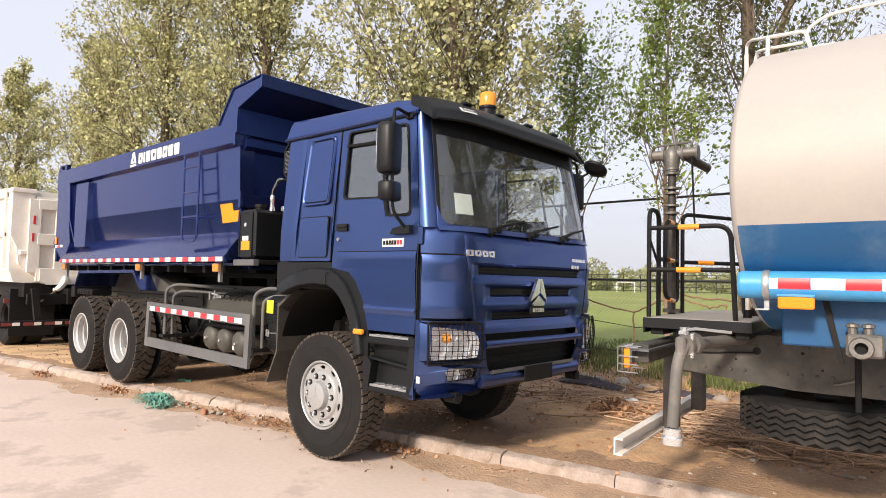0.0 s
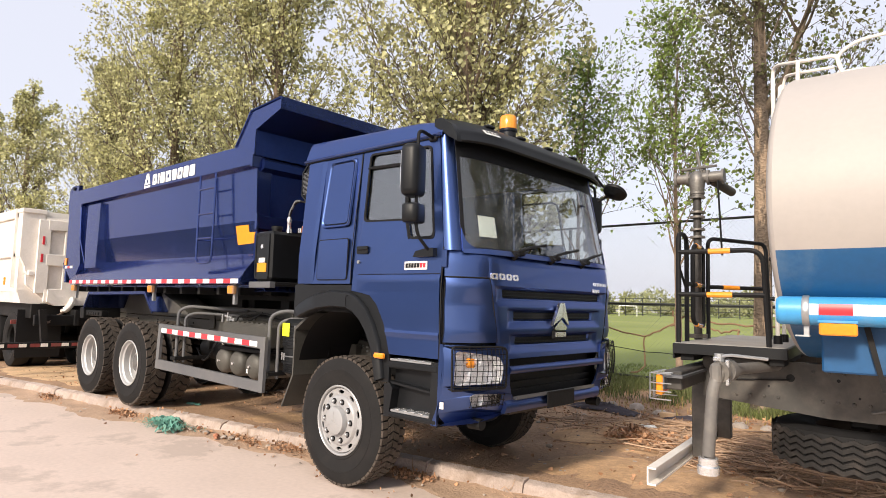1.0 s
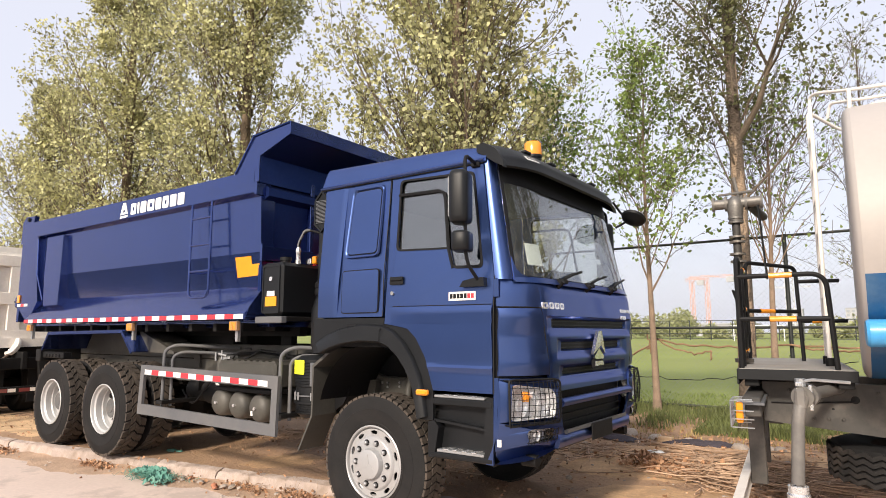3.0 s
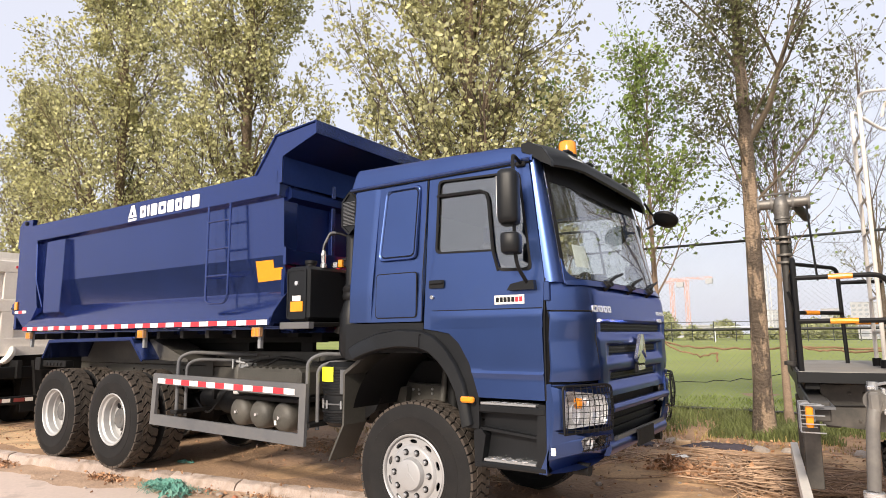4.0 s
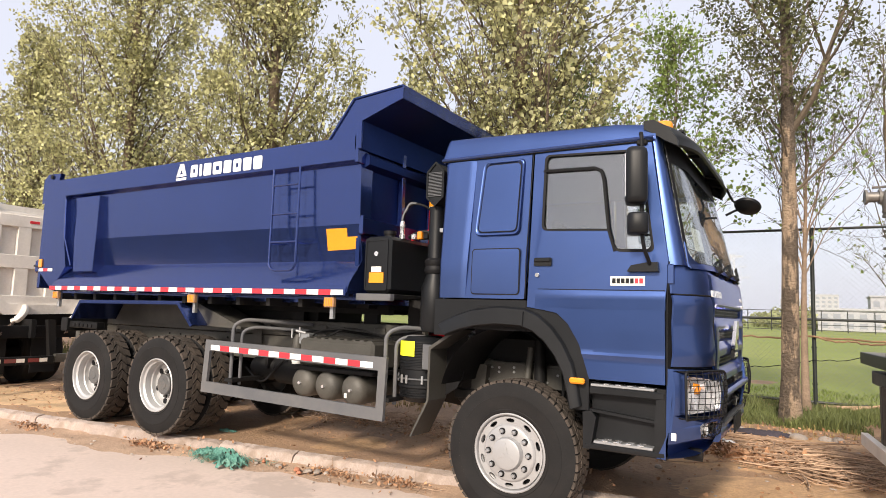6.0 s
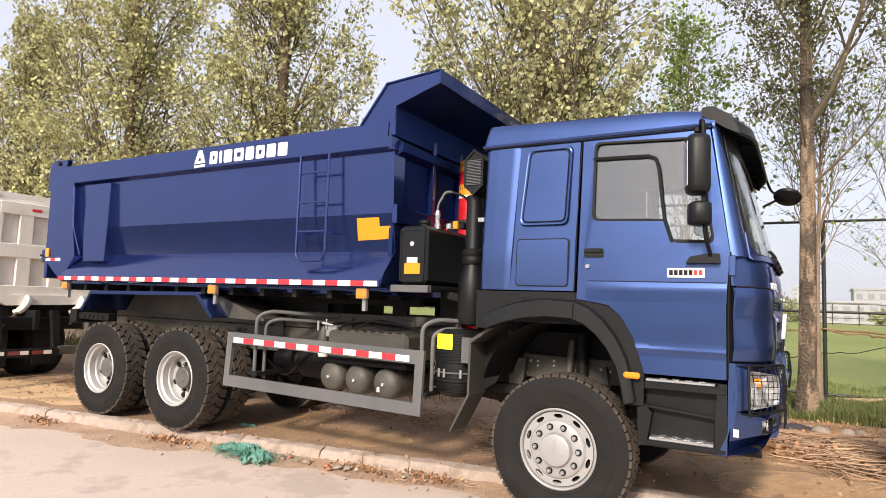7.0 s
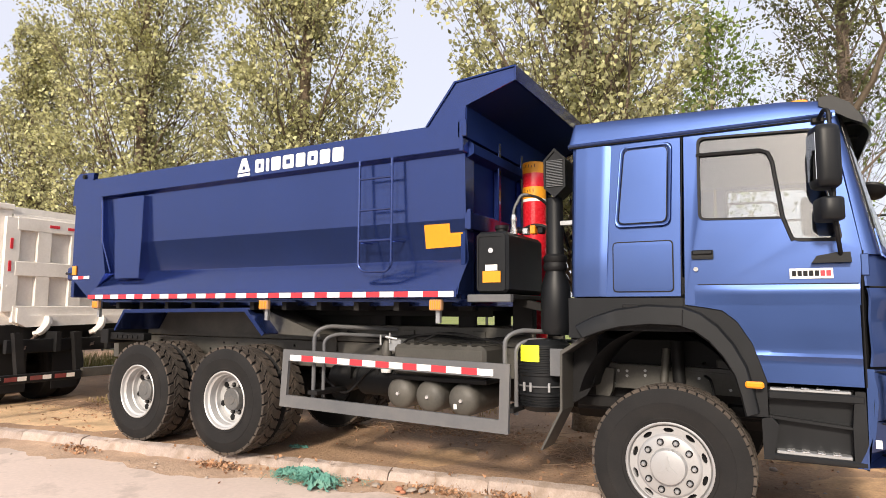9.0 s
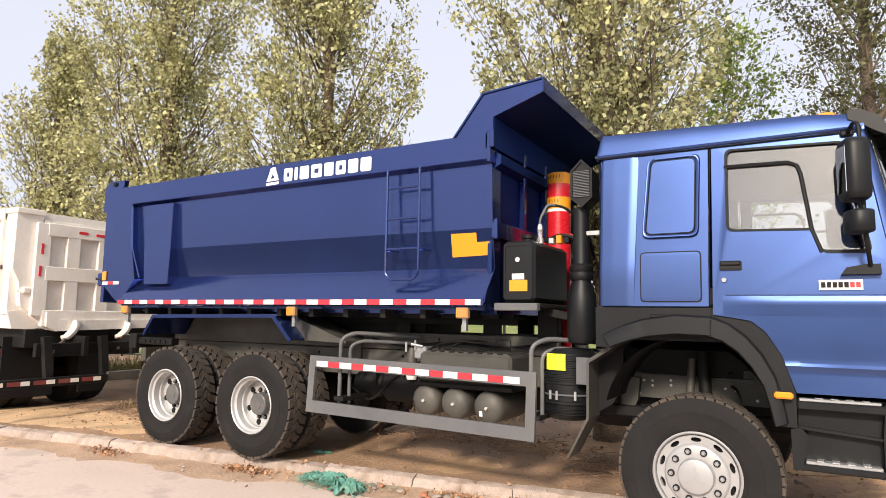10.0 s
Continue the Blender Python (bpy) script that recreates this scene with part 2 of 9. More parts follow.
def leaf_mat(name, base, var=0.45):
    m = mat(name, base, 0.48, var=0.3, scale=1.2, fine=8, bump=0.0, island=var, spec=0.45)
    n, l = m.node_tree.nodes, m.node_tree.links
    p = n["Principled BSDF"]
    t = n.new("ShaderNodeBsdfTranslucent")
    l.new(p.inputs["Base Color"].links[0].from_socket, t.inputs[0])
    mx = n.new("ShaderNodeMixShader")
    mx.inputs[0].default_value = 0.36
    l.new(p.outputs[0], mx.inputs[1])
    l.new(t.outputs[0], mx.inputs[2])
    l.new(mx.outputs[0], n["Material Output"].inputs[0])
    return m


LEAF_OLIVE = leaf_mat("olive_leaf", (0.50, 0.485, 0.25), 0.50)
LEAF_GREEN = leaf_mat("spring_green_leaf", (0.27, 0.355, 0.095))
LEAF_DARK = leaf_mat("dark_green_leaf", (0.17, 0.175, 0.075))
# leaf colour lightened to stand for distance haze
LEAF_FAR = leaf_mat("hazy_far_leaf", (0.36, 0.37, 0.19), 0.3)
FENCE = mat("dark_fence_paint", (0.018, 0.022, 0.021), 0.5, var=0.2)
WIRE = mat("fence_wire", (0.26, 0.27, 0.26), 0.5, metal=0.3, var=0.2)
ROPE = mat("old_rope", (0.27, 0.17, 0.10), 0.9, var=0.4)
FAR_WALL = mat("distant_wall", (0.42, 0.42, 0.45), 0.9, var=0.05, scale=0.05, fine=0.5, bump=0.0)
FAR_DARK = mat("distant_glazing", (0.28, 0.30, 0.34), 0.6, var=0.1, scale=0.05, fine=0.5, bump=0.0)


# ---- mesh building ----
class Geo:
    """Collects vertices and faces of one mesh."""

    def __init__(self):
        self.v, self.f = [], []

    def add(self, verts, faces):
        k = len(self.v)
        self.v += [tuple(p) for p in verts]
        self.f += [tuple(i + k for i in q) for q in faces]
        return self

    def box(self, x0, x1, y0, y1, z0, z1, bev=0.0, m=None):
        c = Vector(((x0 + x1) / 2, (y0 + y1) / 2, (z0 + z1) / 2))
        h = Vector((abs(x1 - x0) / 2, abs(y1 - y0) / 2, abs(z1 - z0) / 2))
        bev = min(bev, min(h) * 0.9)
        if bev <= 0:
            vs = [c + Vector((sx * h.x, sy * h.y, sz * h.z)) for sx in (-1, 1) for sy in (-1, 1) for sz in (-1, 1)]
            fs = [(0, 1, 3, 2), (4, 6, 7, 5), (0, 4, 5, 1), (2, 3, 7, 6), (0, 2, 6, 4), (1, 5, 7, 3)]
        else:
            vs, ix = [], {}
            for sx in (-1, 1):
                for sy in (-1, 1):
                    for sz in (-1, 1):
                        for a in range(3):
                            d = [h.x - bev, h.y - bev, h.z - bev]
                            d[a] += bev
                            ix[sx, sy, sz, a] = len(vs)
                            vs.append(c + Vector((sx * d[0], sy * d[1], sz * d[2])))
            fs = []
            s2 = ((-1, -1), (1, -1), (1, 1), (-1, 1))
            for s in (-1, 1):
                fs.append([ix[s, a, b, 0] for a, b in s2])
                fs.append([ix[a, s, b, 1] for a, b in s2])
                fs.append([ix[a, b, s, 2] for a, b in s2])
            for a in (-1, 1):
                for b in (-1, 1):
                    fs.append([ix[a, b, -1, 0], ix[a, b, 1, 0], ix[a, b, 1, 1], ix[a, b, -1, 1]])
                    fs.append([ix[a, -1, b, 0], ix[a, 1, b, 0], ix[a, 1, b, 2], ix[a, -1, b, 2]])
                    fs.append([ix[-1, a, b, 1], ix[1, a, b, 1], ix[1, a, b, 2], ix[-1, a, b, 2]])
                    for d in (-1, 1):
                        fs.append([ix[a, b, d, 0], ix[a, b, d, 1], ix[a, b, d, 2]])
        if m is not None:
            vs = [m @ p for p in vs]
        return self.add(vs, fs)

    def prism(self, poly, axis, a, b):
        """poly: 2D points in the other two axes (x, z for 'y'; y, z for 'x'; x, y for 'z'), drawn out from a to b."""
        def p3(p, w):
            return {'y': (p[0], w, p[1]), 'x': (w, p[0], p[1]), 'z': (p[0], p[1], w)}[axis]
        n = len(poly)
        vs = [p3(p, a) for p in poly] + [p3(p, b) for p in poly]
        fs = [tuple(range(n)), tuple(range(2 * n - 1, n - 1, -1))] + [(i, (i + 1) % n, n + (i + 1) % n, n + i) for i in range(n)]
        return self.add(vs, fs)

    def plate(self, outer, holes, t, fn):
        """A sheet with holes: 2D loops (u, v), thickness t along w, put in space by fn(u, v, w)."""
        from mathutils.geometry import tessellate_polygon
        loops = [outer] + list(holes)
        tris = tessellate_polygon([[Vector((u, v, 0)) for u, v in lp] for lp in loops])
        pts = [p for lp in loops for p in lp]
        n = len(pts)
        vs = [fn(u, v, 0) for u, v in pts] + [fn(u, v, t) for u, v in pts]
        fs = [tuple(x) for x in tris] + [(c + n, b + n, a + n) for a, b, c in tris]
        k = 0
        for lp in loops:
            m = len(lp)
            fs += [(k + i, k + (i + 1) % m, n + k + (i + 1) % m, n + k + i) for i in range(m)]
            k += m
        return self.add(vs, fs)

    def grid(self, fn, nu, nv):
        vs = [fn(i / nu, j / nv) for j in range(nv + 1) for i in range(nu + 1)]
        w = nu + 1
        fs = [(j * w + i, j * w + i + 1, (j + 1) * w + i + 1, (j + 1) * w + i) for j in range(nv) for i in range(nu)]
        return self.add(vs, fs)

    def sheet(self, fn, nu, nv, t):
        """A curved sheet with thickness t: fn(u, v, w) with w = 0 or t."""
        w = nu + 1
        n = w * (nv + 1)
        vs = [fn(i / nu, j / nv, k) for k in (0, t) for j in range(nv + 1) for i in range(nu + 1)]
        fs = []
        for j in range(nv):
            for i in range(nu):
                a = j * w + i
                fs += [(a, a + 1, a + 1 + w, a + w), (n + a + w, n + a + 1 + w, n + a + 1, n + a)]
        for i in range(nu):
            fs += [(i, n + i, n + i + 1, i + 1), (nv * w + i, nv * w + i + 1, n + nv * w + i + 1, n + nv * w + i)]
        for j in range(nv):
            fs += [(j * w, (j + 1) * w, n + (j + 1) * w, n + j * w), (j * w + nu, n + j * w + nu, n + (j + 1) * w + nu, (j + 1) * w + nu)]
        return self.add(vs, fs)

    def cyl(self, p0, p1, r0, r1=None, seg=16, caps=True):
        p0, p1 = Vector(p0), Vector(p1)
        r1 = r0 if r1 is None else r1
        d = (p1 - p0).normalized()
        a = d.orthogonal().normalized()
        b = d.cross(a)
        vs = []
        for p, r in ((p0, r0), (p1, r1)):
            vs += [p + r * (math.cos(2 * math.pi * i / seg) * a + math.sin(2 * math.pi * i / seg) * b) for i in range(seg)]
        fs = [(i, (i + 1) % seg, seg + (i + 1) % seg, seg + i) for i in range(seg)]
        if caps:
            fs += [tuple(range(seg - 1, -1, -1)), tuple(range(seg, 2 * seg))]
        return self.add(vs, fs)

    def tube(self, pts, r, seg=8, closed=False):
        pts = [Vector(p) for p in pts]
        rs = r if isinstance(r, (list, tuple)) else [r] * len(pts)
        vs, fs, prev = [], [], None
        n = len(pts)
        for i, p in enumerate(pts):
            if closed:
                d = (pts[(i + 1) % n] - pts[i - 1]).normalized()
            else:
                d = (pts[min(i + 1, n - 1)] - pts[max(i - 1, 0)]).normalized()
            a = d.orthogonal().normalized() if prev is None else (prev - d * prev.dot(d)).normalized()
            prev = a
            b = d.cross(a)
            vs += [p + rs[i] * (math.cos(2 * math.pi * k / seg) * a + math.sin(2 * math.pi * k / seg) * b) for k in range(seg)]
        for i in range(n if closed else n - 1):
            j = (i + 1) % n
            fs += [(i * seg + k, i * seg + (k + 1) % seg, j * seg + (k + 1) % seg, j * seg + k) for k in range(seg)]
        if not closed:
            fs += [tuple(range(seg - 1, -1, -1)), tuple(range((n - 1) * seg, n * seg))]
        return self.add(vs, fs)

    def lathe(self, prof, o=(0, 0, 0), axis='y', seg=48, closed=False, caps=False):
        """prof: (along the axis, radius) points, turned round the axis through o."""
        o = Vector(o)
        vs, fs = [], []
        for w, r in prof:
            for i in range(seg):
                c, s = r * math.cos(2 * math.pi * i / seg), r * math.sin(2 * math.pi * i / seg)
                vs.append(o + Vector({'y': (c, w, s), 'x': (w, c, s), 'z': (c, s, w)}[axis]))
        n = len(prof)
        for j in range(n if closed else n - 1):
            k = (j + 1) % n
            fs += [(j * seg + i, j * seg + (i + 1) % seg, k * seg + (i + 1) % seg, k * seg + i) for i in range(seg)]
        if caps:
            for j in (0, n - 1):
                if prof[j][1] > 1e-4:
                    fs.append(tuple(j * seg + i for i in range(seg)))
        return self.add(vs, fs)

    def moved(self, m):
        self.v = [tuple(m @ Vector(p)) for p in self.v]
        return self

    def mirrored(self, y):
        g = Geo()
        g.v = [(a, 2 * y - b, c) for a, b, c in self.v]
        g.f = [tuple(reversed(q)) for q in self.f]
        return g


def bez(pts, r, n=5):
    """A polyline with its corners rounded by r."""
    pts = [Vector(p) for p in pts]
    out = [pts[0]]
    for a, b, c in zip(pts, pts[1:], pts[2:]):
        k = min(r, (a - b).length * 0.49, (c - b).length * 0.49)
        p, q = b + (a - b).normalized() * k, b + (c - b).normalized() * k
        out += [(1 - t) ** 2 * p + 2 * t * (1 - t) * b + t * t * q for t in [i / n for i in range(n + 1)]]
    return out + [pts[-1]]


def rounded(pts, r, n=4):
    """A closed 2D loop with its corners rounded by r (or a radius for each)."""
    m = len(pts)
    rs = r if isinstance(r, (list, tuple)) else [r] * m
    out = []
    for i in range(m):
        a, b, c = (Vector((*pts[k % m], 0)) for k in (i - 1, i, i + 1))
        k = min(rs[i], (a - b).length * 0.45, (c - b).length * 0.45)
        if k <= 0:
            out.append((b.x, b.y))
            continue
        p, q = b + (a - b).normalized() * k, b + (c - b).normalized() * k
        out += [tuple(((1 - t) ** 2 * p + 2 * t * (1 - t) * b + t * t * q)[:2]) for t in [j / n for j in range(n + 1)]]
    return out


def rect(u0, u1, v0, v1, r=0.0, n=4):
    return rounded([(u0, v0), (u1, v0), (u1, v1), (u0, v1)], r, n)


def mesh_of(name, g, material, smooth=32):
    me = bpy.data.meshes.new(name)
    me.from_pydata(g.v, [], g.f)
    bm = bmesh.new()
    bm.from_mesh(me)
    bmesh.ops.recalc_face_normals(bm, faces=bm.faces)
    bm.to_mesh(me)
    bm.free()
    me.materials.append(material)
    if smooth:
        me.shade_smooth()
        me.set_sharp_from_angle(angle=radians(smooth))
    return me


def root_of(ob):
    while ob.parent:
        ob = ob.parent
    return ob


def thing(name, at, label, category, group=""):
    """A top-level thing: an Empty at its base."""
    ob = new(name)
    ob.location = at
    ob.empty_display_size = 0.2
    return tagged(ob, label, category, group)


def part(name, g, material, parent, label="", smooth=32):
    """Links a Geo, drawn in world metres, as one mesh under a thing or a part."""
    o = Vector(root_of(parent).location)
    g.v = [(a - o.x, b - o.y, c - o.z) for a, b, c in g.v]
    ob = new(name, mesh_of(name, g, material, smooth))
    ob.parent = parent
    return tagged(ob, label) if label else ob


def solo(name, g, material, label, category, group="", kind="", smooth=32):
    """A top-level thing or piece of the setting that is one mesh, its origin at its base."""
    xs, ys, zs = zip(*g.v)
    o = Vector(((min(xs) + max(xs)) / 2, (min(ys) + max(ys)) / 2, min(zs)))
    g.v = [(a - o.x, b - o.y, c - o.z) for a, b, c in g.v]
    ob = new(name, mesh_of(name, g, material, smooth))
    ob.location = o
    return tagged(ob, label, category, group, kind)


# ---- the setting ----
def kerb_y(x):
    """The kerb's road face, which runs at a slight angle to the parked lorry."""
    return 0.085 + 0.150 * (x + 4.6)


KERB_DIR = Vector((1, 0.150, 0)).normalized()
KERB_N = Vector((-0.150, 1, 0)).normalized()


def from_kerb(s, d, z=0.0):
    """A point s metres along the kerb from x = 0 and d metres behind its road face."""
    return Vector((0, kerb_y(0), z)) + KERB_DIR * s + KERB_N * d


def dirt_z(x, y):
    d = (Vector((x, y, 0)) - Vector((0, kerb_y(0), 0))).dot(KERB_N)
    e = max(0.0, min(1.0, (d - 0.10) / 0.5))
    far = max(0.0, min(1.0, (y - 4.0) / 4.0))
    n1 = noise.noise(Vector((x * 0.55, y * 0.55, 3.1)))
    n2 = noise.noise(Vector((x * 2.3, y * 2.3, 7.7)))
    hollow = 0.075 * math.exp(-((x - 0.45) / 1.0) ** 2 - ((y - 2.25) / 0.75) ** 2)      # worn down where the front wheel turns
    return 0.118 - 0.05 * far + e * (0.028 * n1 + 0.016 * n2 - hollow)


def span(edges, steps):
    out = []
    for (a, b), s in zip(zip(edges, edges[1:]), steps):
        n = max(1, round((b - a) / s))
        out += [a + (b - a) * i / n for i in range(n)]
    return out + [edges[-1]]


# the ground: one sheet from the kerb out to the horizon
g = Geo()
ss = span([-3000, -300, -40, -16, 6, 12, 40, 300, 3000], [900, 60, 2, 0.14, 0.5, 4, 60, 900])
ds = span([0.06, 0.6, 7.0, 14.0, 40, 300, 3000], [0.135, 0.14, 0.7, 4, 60, 900])
w = len(ss)
for d in ds:
    for s in ss:
        p = from_kerb(s, d)
        g.v.append((p.x, p.y, dirt_z(p.x, p.y) if abs(s) < 60 and d < 14 else 0.0 if d > 20 else 0.06))
g.f = [(j * w + i, j * w + i + 1, (j + 1) * w + i + 1, (j + 1) * w + i) for j in range(len(ds) - 1) for i in range(w - 1)]
solo("ground", g, DIRT, "bare brown dirt verge behind the kerb", "ground", kind="structure", smooth=60)

g = Geo()
rs = span([-3000, -200, -30, -12, 8, 30, 200, 3000], [900, 50, 3, 0.35, 3, 50, 900])
rd = span([-5.95, -3, 0.0], [1.0, 0.25])
w = len(rs)
for d in rd:
    for s in rs:
        p = from_kerb(s, d)
        k = 0.006 * noise.noise(Vector((p.x * 1.3, p.y * 1.3, 0))) if abs(s) < 30 and d > -20 else 0
        g.v.append((p.x, p.y, k))
g.f = [(j * w + i, j * w + i + 1, (j + 1) * w + i + 1, (j + 1) * w + i) for j in range(len(rd) - 1) for i in range(w - 1)]
solo("road", g, CONCRETE, "pale dusty concrete road surface with damp stains", "road", kind="structure", smooth=60)

# unseen dark ground added across the road, for dark reflections in the paint
g = Geo()
rd = span([-3000, -100, -20, -5.93], [900, 40, 2])
for d in rd:
    for s in rs:
        p = from_kerb(s, d)
        g.v.append((p.x, p.y, -0.02 + (0.05 * noise.noise(Vector((p.x * 0.7, p.y * 0.7, 0))) + 0.04 if abs(s) < 30 and -100 < d < -7 else 0)))
g.f = [(j * w + i, j * w + i + 1, (j + 1) * w + i + 1, (j + 1) * w + i) for j in range(len(rd) - 1) for i in range(w - 1)]
solo("unseen_verge", g, UNSEEN_VERGE, "unseen dark soil added across the road for reflections", "ground", kind="structure", smooth=60)

# the playing field behind the fence
g = Geo()
fx = span([-2500, -200, -25, 25, 200, 2500], [500, 20, 2.5, 20, 500])
fy = span([10.0, 30, 150, 2500], [1.0, 6, 400])
w = len(fx)
g.v = [(x, y, 0.085 + 0.02 * noise.noise(Vector((x * 0.3, y * 0.3, 0)))) for y in fy for x in fx]
g.f = [(j * w + i, j * w + i + 1, (j + 1) * w + i + 1, (j + 1) * w + i) for j in range(len(fy) - 1) for i in range(w - 1)]
solo("field", g, GRASS_SHEET, "flat mown yellow-green grass playing field", "field", kind="structure", smooth=60)

# the kerb: a row of worn concrete stones
kerb = thing("kerb", from_kerb(0, 0.07), "row of worn dusty concrete kerb stones", "kerb")
tagged(kerb, kind="structure")
rnd = random.Random(5)


def kerb_stone(length, seed):
    """One kerb stone along +x from 0, its road face at y = 0."""
    r = random.Random(seed)
    g = Geo()
    n = 22
    prof = [(-0.006, -0.06), (-0.004, 0.03), (0.0, 0.075), (0.002, 0.108), (0.012, 0.130), (0.034, 0.140), (0.125, 0.142), (0.135, 0.13), (0.135, -0.06)]
    for i in range(n + 1):
        u = length * i / n
        end = max(0.0, 1 - min(i, n - i) / 2) * r.uniform(0.2, 1.0)
        chip0 = max(0.0, noise.noise(Vector((u * 4.5, seed * 2.7, 0)))) + (0.7 * r.random() if r.random() < 0.10 else 0)
        for y, z in prof:
            c = 0.006 * noise.noise(Vector((u * 16, y * 30, z * 30 + seed)))
            edge = 1.0 if (z > 0.1 and y < 0.04) else 0.35 if (z > 0.07 and y < 0.01) else 0.0
            chip = -(0.030 * chip0 + 0.016 * end) * edge
            g.v.append((u, y + c - chip * 0.8, z + c + chip))
    m = len(prof)
    g.f = [(i * m + k, i * m + k + 1, (i + 1) * m + k + 1, (i + 1) * m + k) for i in range(n) for k in range(m - 1)]
    g.f += [tuple(range(m)), tuple(n * m + k for k in range(m - 1, -1, -1))]
    return g


stones = [mesh_of("kerb_stone", kerb_stone(0.992, 40 + i), KERB, 40) for i in range(6)]
turn = math.degrees(math.atan2(KERB_DIR.y, KERB_DIR.x))
for i in range(-26, 14):
    ob = new("kerb_stone", stones[(i * 5 + (i // 3)) % 6])
    ob.parent = kerb
    p = from_kerb(i * 1.0 + 0.42, 0.0) - Vector(kerb.location)
    ob.matrix_local = pose(p.x, p.y, rnd.uniform(-0.012, 0.006), rnd.uniform(-1.2, 1.2), rnd.uniform(-0.3, 0.3), turn + rnd.uniform(-0.5, 0.5))

# the fence: dark posts and rails with chain-link mesh
FY = 9.6
fence = thing("fence", (2.05, FY, 0.06), "tall dark steel chain-link sports fence", "fence")
tagged(fence, kind="structure")
XS = [2.06 + 2.62 * i for i in range(-12, 8)]
for x in XS:
    part("post", Geo().cyl((x, FY, 0.0), (x, FY, 3.53), 0.038, seg=10), FENCE, fence)
    g = Geo()
    for z in (0.5, 1.2, 2.3, 3.0):
        g.cyl((x - 0.05, FY - 0.02, z), (x + 0.05, FY - 0.02, z), 0.012, seg=6)
    part("clamp", g, FENCE, fence)
for z in (0.16, 1.735, 3.50):
    part("rail", Geo().cyl((XS[0], FY, z), (XS[-1], FY, z), 0.026, seg=8), FENCE, fence)
g = Geo()
A, R = 0.072, 0.0017
x0, x1, z0, z1 = -9.0, 9.0, 0.16, 3.50
H = z1 - z0
for sgn in (1, -1):
    k = x0 - H
    while k < x1 + H:
        a, b = (k, k + H) if sgn > 0 else (k + H, k)
        lo = max(x0, min(a, b))
        hi = min(x1, max(a, b))
        if hi > lo:
            za = z0 + (lo - a) * sgn
            zb = z0 + (hi - a) * sgn
            y = FY - 0.012 * sgn
            d = R * 0.7
            g.add([(lo - d, y, za + d * sgn), (lo + d, y, za - d * sgn), (hi + d, y, zb - d * sgn), (hi - d, y, zb + d * sgn),
                   (lo, y - R, za), (hi, y - R, zb)], [(0, 1, 2, 3), (0, 4, 5, 3), (1, 2, 5, 4)])
        k += A * 1.414
tagged(part("mesh", g, WIRE, fence, "grey chain-link wire", smooth=0), kind="stuff")


# ---- trees ----
def leaf_mesh(name, pts, size, seed, material):
    """Many small folded leaves at the given places."""
    rg = np.random.default_rng(seed)
    n = len(pts)
    P = np.asarray(pts)
    a = rg.normal(size=(n, 3))
    a[:, 2] -= 0.35
    a /= np.linalg.norm(a, axis=1)[:, None]
    b = rg.normal(size=(n, 3))
    b -= a * (a * b).sum(1)[:, None]
    b /= np.linalg.norm(b, axis=1)[:, None]
    c = np.cross(a, b)
    L = (size * rg.uniform(0.6, 1.35, n))[:, None]
    V = np.stack([P, P + L * (0.24 * a + 0.40 * b + 0.10 * c), P + L * (0.62 * a + 0.27 * b + 0.05 * c), P + L * a,
                  P + L * (0.62 * a - 0.27 * b + 0.05 * c), P + L * (0.24 * a - 0.40 * b + 0.10 * c)], 1).reshape(-1, 3)
    F = np.arange(6 * n).reshape(-1, 6)
    tri = np.concatenate([F[:, [0, 1, 2]], F[:, [0, 2, 3]], F[:, [0, 3, 4]], F[:, [0, 4, 5]]])
    me = bpy.data.meshes.new(name)
    me.vertices.add(len(V))
    me.vertices.foreach_set("co", V.ravel())
    me.loops.add(tri.size)
    me.loops.foreach_set("vertex_index", tri.ravel().astype(np.int32))
    me.polygons.add(len(tri))
    me.polygons.foreach_set("loop_start", np.arange(0, tri.size, 3, dtype=np.int32))
    me.update(calc_edges=True)
    me.materials.append(material)
    return me


